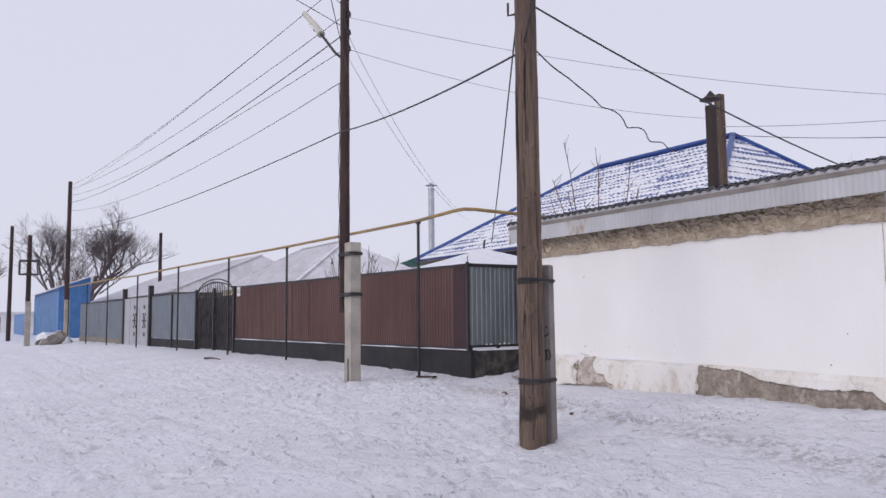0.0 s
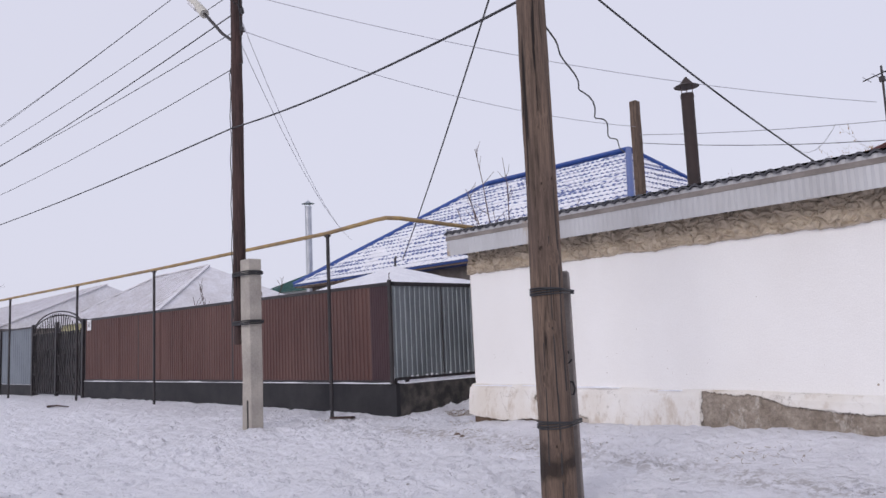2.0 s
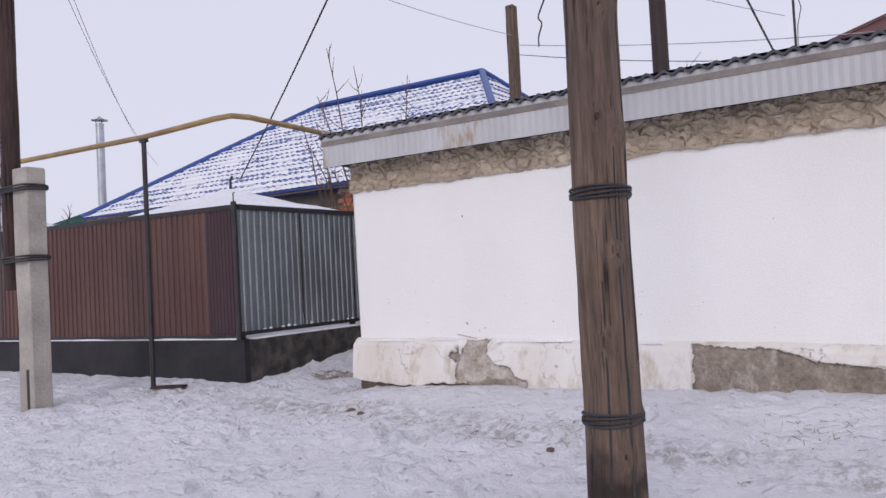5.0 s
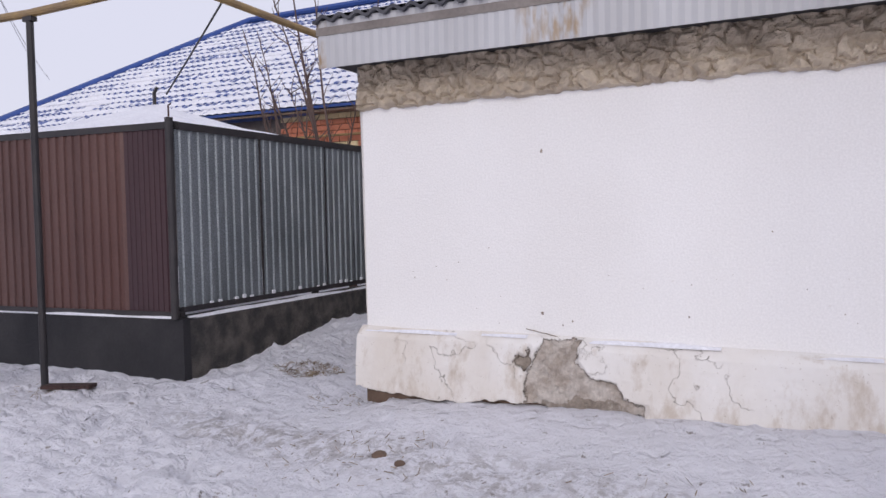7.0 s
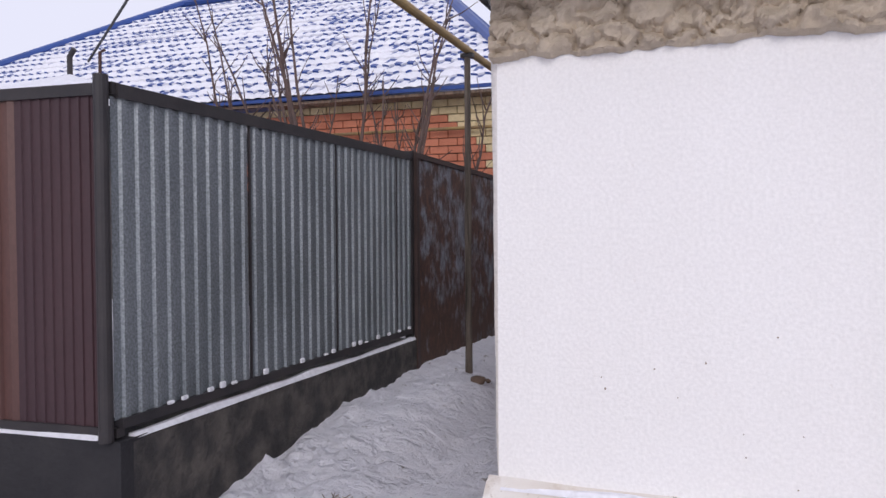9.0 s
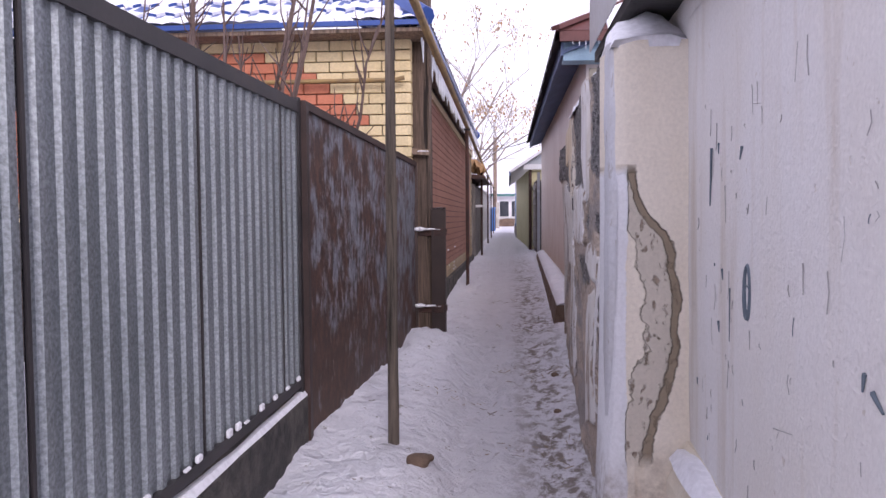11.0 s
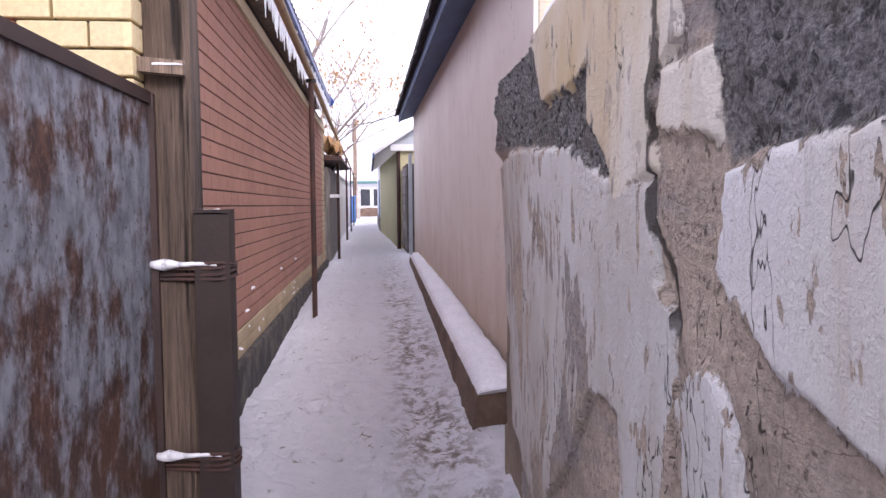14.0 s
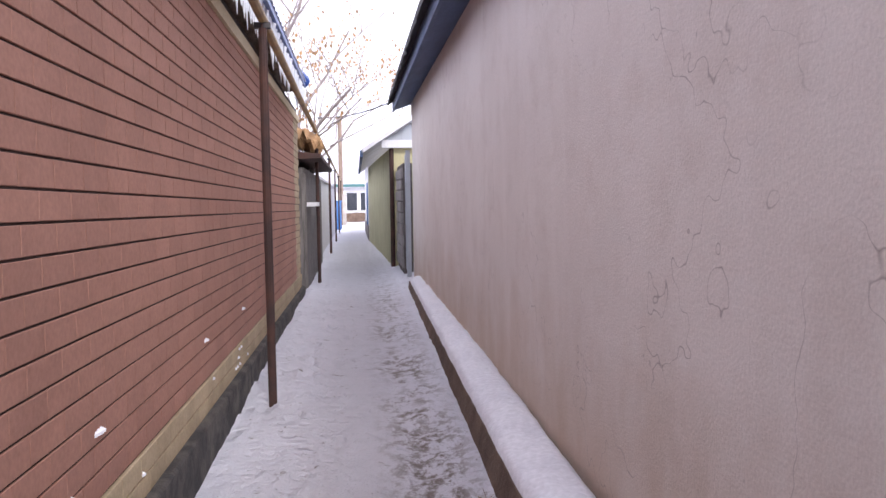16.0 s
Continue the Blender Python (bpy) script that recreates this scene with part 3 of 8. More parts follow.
def street_fence():
    f = thing("metal_fence", "dark brown ribbed steel fence on a black painted plinth", "fence")
    length = 13.0
    part("plinth", fence_box(bmesh.new(), -0.035, length, -0.28, 0.02, -0.4, 0.56), BLACK_PLINTH, f, "black painted concrete plinth")
    joints = [0.06, 0.62, 2.9, 5.2, 7.4, 8.5, 9.7, 10.8, 11.9, length]
    for a, b in zip(joints, joints[1:]):
        p, q = on_fence(b + 0.004, -0.02), on_fence(a - 0.004, -0.02)
        if a < 0.5:
            part("corner_panel", ribbed(bmesh.new(), on_fence(b - 0.004, -0.02), on_fence(a, -0.02), 0.62, 2.27, 0.06, 0.008), MAROON, f, "dark maroon ribbed corner sheet")
        else:
            part("panel", ribbed(bmesh.new(), p, q, 0.62, 2.27, 0.105, 0.016), BROWN_SHEET, f)
    part("top_rail", fence_box(bmesh.new(), 0, length, -0.055, 0.0, 2.27, 2.33), DARK_METAL, f)
    part("bottom_rail", fence_box(bmesh.new(), 0, length, -0.055, 0.0, 0.575, 0.62), DARK_METAL, f)
    for s in (0.0, 5.2, 9.7, length):
        c = on_fence(s, -0.05)
        if s > 0:
            part("post", tube((c.x, c.y, 0.5), (c.x, c.y, 2.34), r=0.045, seg=12), DARK_METAL, f)
    part("snow_strip", ledge_snow(bmesh.new(), on_fence(length, -0.04), on_fence(0.1, -0.04), 0.065, 0.56, 0.03), CLEAN_SNOW, f, "thin snow strip on the plinth")
    plate = part("number_plate", fence_box(bmesh.new(), length - 0.42, length - 0.16, 0.0, 0.012, 2.0, 2.3), OFF_WHITE, f, "small white house number plate")
    for k, s in ((0, length - 0.33), (1, length - 0.25)):
        part("numeral", fence_box(bmesh.new(), s - 0.012, s + 0.012, 0.013, 0.016, 2.09, 2.22), BLACK_PAINT, plate, "dark numeral one")


street_fence()


def lane_fence():
    f = thing("metal_fence", "galvanised ribbed steel fence on a worn concrete plinth", "fence")
    y1 = 3.84
    part("plinth", box(bmesh.new(), -0.28, 0.03, 0.0, y1 + 0.06, -0.4, 0.55, 0.012), RAW_PLINTH, f, "patchy black and grey concrete plinth")
    seams = (0.0, 1.16, 2.31, 3.46, y1 - 0.05)
    for a, b in zip(seams, seams[1:]):
        part("panel", ribbed(bmesh.new(), (-0.015, a + 0.004), (-0.015, b - 0.004), 0.66, 2.26, 0.115, 0.017), GALV, f)
    part("top_rail", boxed(-0.06, 0.012, 0.03, y1, 2.255, 2.325), DARK_METAL, f)
    part("bottom_rail", boxed(-0.05, 0.012, 0.03, y1, 0.615, 0.665), DARK_METAL, f)
    for s in seams[1:-1]:
        part("seam", boxed(-0.008, 0.004, s - 0.007, s + 0.007, 0.665, 2.256), DARK_METAL, f, "dark overlap seam")
    part("post", boxed(-0.06, 0.014, y1 - 0.05, y1, 0.5, 2.345), DARK_METAL, f)
    part("corner_tube", tube((-0.035, -0.035, 0.56), (-0.035, -0.035, 2.36), r=0.036, seg=14), DARK_METAL, f, "dark steel corner tube")
    part("spike", tube((-0.05, -0.02, 2.36), (-0.05, -0.02, 2.47), (-0.02, -0.02, 2.48), r=0.008, seg=6), RUST, f)
    part("snow_strip", ledge_snow(bmesh.new(), (-0.02, 0.1, 0), (-0.02, y1, 0), 0.05, 0.552, 0.045), CLEAN_SNOW, f, "thin snow strip on the plinth")
    y = 0.13
    while y < y1 - 0.1:
        if random.random() < 0.6:
            h = random.uniform(0.012, 0.04)
            part("rib_snow", boxed(0.0, 0.018, y, y + 0.05, 0.664, 0.664 + h, bevel=0.005), CLEAN_SNOW, f, "snow caught at the rib foot")
        y += 0.115


lane_fence()


def rusty_gate():
    f = thing("gate", "rusted grey-painted sheet steel gate beside the lane", "gate")
    y0, y1 = 3.86, 7.42
    def zt(y):
        return 2.31 - 0.043 * (y - y0)
    bm = bmesh.new()
    n = 40
    grid = []
    for i in range(n + 1):
        y = y0 + (y1 - y0) * i / n
        col = []
        for j in range(11):
            z = 0.1 + (zt(y) - 0.1) * j / 10
            col.append(bm.verts.new((0.02 + 0.25 * (y - y0) / (y1 - y0) + 0.012 * fbm(y, z, 4, 1.4, 2), y, z)))
        grid.append(col)
    for a, b in zip(grid, grid[1:]):
        for j in range(10):
            bm.faces.new((a[j], b[j], b[j + 1], a[j + 1]))
    part("sheet", bm, GATE_RUST, f, smooth=True)
    part("backing", quad_prism(bmesh.new(), [(y0, 0.0), (y1, 0.0), (y1, zt(y1) - 0.01), (y0, zt(y0) - 0.01)], -0.03, -0.005, "x"), RUST, f)
    part("top_rail", beam(bmesh.new(), (0.01, y0, zt(y0)), (0.26, y1, zt(y1)), 0.055, 0.05), DARK_BROWN_METAL, f)
    for y in (y0 + 0.02, y1):
        x = 0.02 + 0.25 * (y - y0) / (y1 - y0)
        part("post", boxed(x - 0.03, x + 0.025, y - 0.03, y + 0.03, 0, zt(y) + 0.02), DARK_BROWN_METAL, f)


rusty_gate()


# ---- white corner building ----
def rough_sheet(bm, x_of, u0, u1, v0, v1, nu, nv, depth, scale, seed, edge=None):
    """A lumpy skin over a rectangle; x_of maps (u, v, out) into the world."""
    rows = []
    for j in range(nv + 1):
        row = []
        for i in range(nu + 1):
            u = u0 + (u1 - u0) * i / nu
            lo = v0 if edge is None else edge(u)
            v = lo + (v1 - lo) * j / nv
            cell = noise.voronoi(Vector((u * scale * 0.8 + 0.5 * nz(u, v, seed, 9), v * scale * 1.2 + 0.5 * nz(u, v, seed + 5, 9), seed + 0.4 * nz(u, v, seed, 8))))[0]
            out = depth * (0.2 + 0.38 * min(1.0, 4.5 * (cell[1] - cell[0])) * (0.5 + 0.5 * min(1.0, 1.6 * cell[0])) + 0.6 * fbm(u, v, seed, scale * 1.1, 5)) if j else 0.0
            row.append(bm.verts.new(x_of(u, v, max(0.0, out))))
        rows.append(row)
    for a, b in zip(rows, rows[1:]):
        for i in range(nu):
            bm.faces.new((a[i], a[i + 1], b[i + 1], b[i]))
    return bm


def white_building():
    b = thing("white_building", "low whitewashed plaster building with rough unpainted band under the eaves", "building")
    x0, x1, y1 = 1.95, 8.42, 4.1

    def flank_x(y, z=1.2):
        """The lane side runs askew and its foot stands back a little."""
        return 1.957 + 0.042 * y - 0.012 * (z - 1.2)

    def flank_sheet(bm, out0, out1, ny, nz_):
        rows = []
        for i in range(ny + 1):
            y = 0.004 + (y1 - 0.004) * i / ny
            rows.append([])
            for j in range(nz_ + 1):
                z = -0.2 + 2.94 * j / nz_
                worn = 0.006 * fbm(y, z, 3, 1.6, 3) + 0.007 * nz(z, 1, 7, 3.0) * math.exp(-y / 0.06)
                rows[-1].append([bm.verts.new((flank_x(y, z) - o - worn, y, z)) for o in (out0, out1)])
        for a, c in zip(rows, rows[1:]):
            for j in range(nz_):
                bm.faces.new((a[j][0], a[j + 1][0], c[j + 1][0], c[j][0]))
                bm.faces.new((c[j][1], c[j + 1][1], a[j + 1][1], a[j][1]))
        for row in (rows[0], rows[-1]):
            for j in range(nz_):
                bm.faces.new((row[j][0], row[j][1], row[j + 1][1], row[j + 1][0]))
        bmesh.ops.recalc_face_normals(bm, faces=bm.faces[:])
        return bm

    part("wall", quad_prism(bmesh.new(), [(x0 + 0.006, 0.0), (x1, 0.0), (x1, y1), (flank_x(y1) + 0.006, y1)], -0.3, 2.75, "z"), [WHITE_WALL], b, "whitewashed front and flank")
    part("lane_flank", flank_sheet(bmesh.new(), 0.014, -0.03, 90, 60), BLUISH_PLASTER, b, "bluish whitewashed flank with scratches", smooth=True)

    def top_edge(u):
        return 0.6 + 0.035 * fbm(u, 2, 0, 0.7, 3) - 0.012 * (u - 2)

    # swollen plaster plinth along the front
    nu, nv = 760, 58
    u = np.linspace(x0 - 0.035, x1 + 0.03, nu + 1)[:, None] + np.zeros((1, nv + 1))
    head = np.array([top_edge(v) for v in u[:, 0]])[:, None]
    low = 0.5 + 0.05 * vfbm(u[:, :1], u[:, :1] * 0, 2.2, 5, 81) + 0.02 * vfbm(u[:, :1], u[:, :1] * 0, 14, 2, 82)
    down = low * np.linspace(0, 1, nv + 1)[None, :]
    z = head - down
    dark, pale = coat_field(u, z, (BARE_A, BARE_C, BARE_D)), coat_field(u, z, (BARE_B,))
    gone = np.clip((np.maximum(dark, pale * 0.8) + 0.02 * vfbm(u, z, 9, 4, 83)) / 0.016 + 0.5, 0, 1)
    swell = vcurve(down, ((0, 0.0), (0.02, 0.045), (0.07, 0.1), (0.25, 0.125), (0.45, 0.135), (0.6, 0.13)))
    soft = np.clip(down / 0.05, 0, 1)
    out = swell + soft * (0.016 * vfbm(u, z, 2.6, 4, 84) + 0.004 * vfbm(u, z, 18, 2, 85))
    out = out - gone * soft * (0.032 - 0.02 * vfbm(u, z, 11, 4, 86) - 0.012 * np.abs(vfbm(u, z, 30, 2, 87)))
    out[:, -1] = 0.0
    out[:, 0] = 0.0
    me = bpy.data.meshes.new("plinth")
    start = (np.arange(nu)[:, None] * (nv + 1) + np.arange(nv)[None, :]).ravel()
    me.from_pydata(np.stack([u.ravel(), -out.ravel(), z.ravel()], 1).tolist(), [], np.stack([start + 1, start + nv + 2, start + nv + 1, start], 1).tolist())
    layers = me.attributes.new("coats", "FLOAT_COLOR", "POINT")
    layers.data.foreach_set("color", np.stack([dark.ravel(), pale.ravel(), dark.ravel() * 0, np.ones(u.size)], 1).astype(np.float32).ravel())
    me.materials.append(PLINTH_COAT)
    me.polygons.foreach_set("use_smooth", [True] * len(me.polygons))
    plinth = new("plinth", me)
    plinth.parent = b
    plinth["label"] = "swollen off-white plaster plinth with bare crumbling patches"
    part("plinth_end", quad_prism(bmesh.new(), [(-0.1, 0.14), (0.02, 0.12), (0.02, 0.57), (-0.05, 0.55), (-0.1, 0.46)], x0 - 0.03, x0 + 0.03, "x"), CREAM_WASH, b)
    part("footing", boxed(x0 + 0.03, x1, -0.07, 0.02, -0.3, 0.3), SOIL, b, "dark earthy footing under the plinth edge")
    for u0, u1 in ((1.98, 2.75), (2.95, 3.3), (3.75, 4.6), (5.1, 5.5)):
        part("plinth_snow", ledge_snow(bmesh.new(), (u0, 0.0, 0), (u1, 0.0, 0), 0.07, top_edge((u0 + u1) / 2) - 0.025, 0.03), CLEAN_SNOW, b, "thin snow on the plinth ledge")
    # the rough band
    bm = rough_sheet(bmesh.new(), lambda u, v, o: (u, -0.004 - o, v), x0 - 0.01, x1 + 0.02, 2.3, 2.7, 560, 34, 0.11, 9.0, 2, lambda u: 2.27 + 0.05 * fbm(u, 0, 3, 2.6, 5) + 0.02 * fbm(u, 4, 1, 14, 3))
    part("rough_band", bm, ROUGH_CLAY, b, "rough brown thrown render under the eaves")
    part("rough_band", rough_sheet(bmesh.new(), lambda u, v, o: (flank_x(u, v) - 0.018 - o * 0.5, u, v), 0.0, y1, 2.5, 2.75, 80, 8, 0.03, 6.0, 4), BLUISH_PLASTER, b, smooth=True)
    # chips and pock marks in the whitewash
    rnd = random.Random(12)
    chips = [(3.41, 1.88, 0.022), (3.4, 0.74, 0.02), (3.62, 0.69, 0.012), (3.55, 0.66, 0.01), (4.4, 0.75, 0.01), (7.68, 0.63, 0.02), (7.9, 1.0, 0.014), (4.9, 1.3, 0.01), (5.3, 0.8, 0.009), (6.5, 1.6, 0.008), (3.0, 1.2, 0.007)]
    chips = [(u, z, r * 0.6) for u, z, r in chips] + [(rnd.uniform(2.2, 8.3), rnd.uniform(0.65, 1.1), rnd.uniform(0.002, 0.005)) for _ in range(24)]
    for u, z, r in chips:
        ring = [(u + r * rnd.uniform(0.6, 1.2) * math.cos(a), z + r * rnd.uniform(0.6, 1.3) * math.sin(a)) for a in [2 * math.pi * i / 7 for i in range(7)]]
        part("chip", quad_prism(bmesh.new(), ring, -0.003, 0.01), BARE_RENDER, b, "small dark chip in the whitewash")
    # a crack along the top of the plinth and the crooked joint at the far end
    for pts in ([(3.28 + 0.03 * i, -0.012, 0.625 - 0.006 * i + 0.006 * nz(i * 0.7, 1, 1)) for i in range(16)], [(8.38 + 0.015 * nz(i * 0.5, 3, 1), -0.004, 0.35 + 0.1 * i) for i in range(20)]):
        part("crack", sweep(bmesh.new(), pts, 0.0035, 5), BARE_RENDER, b, "thin dark crack")
    # scratches and a painted oval on the lane flank
    oval = [(flank_x(1.79) - 0.0165, 1.79 + 0.03 * math.cos(a), 1.4 + 0.085 * math.sin(a)) for a in [2 * math.pi * i / 20 for i in range(21)]]
    part("painted_oval", sweep(bmesh.new(), oval, 0.009, 5, cap=False), BLUE_INK, b, "hand-painted dark blue oval")
    for ya, za, yb, zb, wide in FLANK_MARKS:
        pts = [(flank_x(ya + (yb - ya) * f, za + (zb - za) * f) - 0.0165, ya + (yb - ya) * f + 0.004 * nz(f * 4, ya, 2), za + (zb - za) * f) for f in (0, 0.25, 0.5, 0.75, 1)]
        part("paint_mark", sweep(bmesh.new(), pts, 0.0018 * wide, 5, 0.0008 * wide), BLUE_INK if wide > 1.5 else SCRATCH, b, "old blue paint mark" if wide > 1.5 else "")
    for _ in range(90):
        y, z, l = rnd.uniform(0.05, 2.6), rnd.uniform(0.55, 2.1), rnd.choice((0.015, 0.02, 0.03, 0.05, 0.1))
        fx = flank_x(y, z) - 0.016
        part("scratch", sweep(bmesh.new(), [(fx, y, z), (fx, y + rnd.uniform(-0.01, 0.01), z - l * 0.5), (fx, y + rnd.uniform(-0.015, 0.015), z - l)], rnd.uniform(0.0007, 0.0018), 4), BLUE_INK if rnd.random() < 0.12 else SCRATCH, b)
    # roof slab, fascia of old corrugated sheet, snow edge
    roof = part("roof", quad_prism(bmesh.new(), [(-0.32, 2.86), (y1 + 0.25, 3.2), (y1 + 0.25, 3.14), (-0.32, 2.8)], 1.76, 8.66, "x"), GREY_CONCRETE, b, "shallow sheet roof with wavy edge")
    part("soffit", boxed(1.8, 8.62, -0.28, y1 + 0.2, 2.6, 2.66), BLACK_FELT, b, "dark soffit boards")
    part("fascia", ribbed(bmesh.new(), (1.77, -0.31), (8.65, -0.31), 2.56, 2.91, 0.075, 0.006, ((0, 0), (0.5, 1)), 0.004), FASCIA, b, "pale rust-streaked corrugated fascia")
    part("lane_fascia", ribbed(bmesh.new(), (1.77, 4.3), (1.77, -0.31), 2.66, 2.98, 0.075, 0.006, ((0, 0), (0.5, 1)), 0.004), GALV_DIRTY, b)
    part("end_fascia", ribbed(bmesh.new(), (8.65, -0.31), (8.65, 1.2), 2.58, 2.9, 0.11, 0.008, ((0, 0), (0.5, 1)), 0.004), OFF_WHITE, b, "white board end of the eaves")
    bm = bmesh.new()
    n = 300
    prev = None
    for i in range(n + 1):
        u = 1.75 + 6.93 * i / n
        w = 0.02 * math.sin(u * 2 * math.pi / 0.15)
        ring = [bm.verts.new(v) for v in ((u, -0.35, 2.905 + w), (u, -0.35, 2.93 + w), (u, 0.4, 2.985 + w), (u, 0.4, 2.94 + w))]
        if prev:
            for k in range(4):
                bm.faces.new((prev[k], ring[k], ring[(k + 1) % 4], prev[(k + 1) % 4]))
        prev = ring
    part("wavy_roof_edge", bm, DARK_ROOF_EDGE, roof, "wavy slate sheet edge")
    bm = rough_sheet(bmesh.new(), lambda u, v, o: (u, v, 2.945 + 0.08 * (v + 0.3) + o), 1.78, 8.62, -0.33, 4.2, 120, 24, 0.035, 3.0, 6)
    part("roof_snow", bm, CLEAN_SNOW, roof, "thin snow on the roof", smooth=True)
    return b


FLANK_MARKS = ((2.31, 1.90, 2.34, 1.68, 3.2), (2.19, 1.91, 2.19, 1.87, 2.2), (1.85, 1.87, 1.88, 1.83, 3.0), (2.09, 1.75, 2.08, 1.62, 1.2), (2.14, 1.45, 2.13, 1.41, 2.4), (2.20, 1.25, 2.19, 1.21, 2.8), (2.02, 1.39, 2.03, 1.20, 1.6), (1.98, 1.35, 1.99, 1.32, 1.4), (1.73, 2.05, 1.72, 1.96, 1.0), (1.67, 2.05, 1.67, 1.98, 1.0), (1.72, 1.99, 1.63, 1.98, 1.0), (1.62, 1.97, 1.62, 1.92, 0.9), (2.60, 0.95, 2.60, 0.92, 2.0), (2.26, 1.46, 2.26, 1.45, 1.8), (2.00, 1.80, 2.00, 1.79, 1.4), (1.93, 1.72, 1.93, 1.70, 1.3), (1.76, 1.28, 1.76, 1.22, 1.0), (0.87, 1.33, 0.88, 1.29, 3.0), (0.83, 1.30, 0.78, 1.27, 4.0), (1.50, 1.04, 1.33, 1.07, 1.2), (1.25, 1.53, 1.25, 1.45, 1.4), (1.84, 1.43, 1.75, 1.41, 2.0))
BLUE_INK = plain("faded_blue_ink", (0.09, 0.12, 0.15), (0.14, 0.17, 0.2), 0.8)
SCRATCH = plain("grey_scratch", (0.3, 0.285, 0.28), (0.46, 0.44, 0.42), 0.9)
CREAM_WASH = plaster_material("yellowed_whitewash", (0.8, 0.775, 0.745), (0.72, 0.67, 0.61), (0.46, 0.38, 0.3), 0.54, 0.7, 0.9, 0.6)
BARE_RENDER = plain("bare_damp_render", (0.42, 0.36, 0.30), (0.28, 0.225, 0.18), 0.95, 0, 2.5, 25, 0.8, 0.02, lo=0.4, hi=0.6)
DARK_ROOF_EDGE = plain("grey_slate_sheet", (0.1, 0.1, 0.11), (0.06, 0.06, 0.07), 0.9, 0, 3, 40, 0.4, 0.01)
BARE_A = ((5.78, 0.02), (5.76, 0.53), (6.1, 0.5), (6.45, 0.5), (6.75, 0.4), (7.1, 0.36), (7.6, 0.33), (8.2, 0.36), (8.4, 0.22), (8.4, 0.02))
BARE_B = ((3.31, 0.3), (3.36, 0.44), (3.42, 0.56), (3.7, 0.57), (3.66, 0.42), (3.78, 0.33), (3.95, 0.3), (4.0, 0.2), (4.15, 0.16), (4.1, 0.05), (3.6, 0.02), (3.3, 0.03))
BARE_D = ((3.4, 0.02), (3.42, 0.15), (3.55, 0.13), (3.66, 0.2), (3.8, 0.16), (3.92, 0.2), (4.02, 0.14), (4.05, 0.02))
BARE_C = ((3.22, 0.4), (3.25, 0.46), (3.3, 0.45), (3.33, 0.52), (3.35, 0.4), (3.3, 0.34))


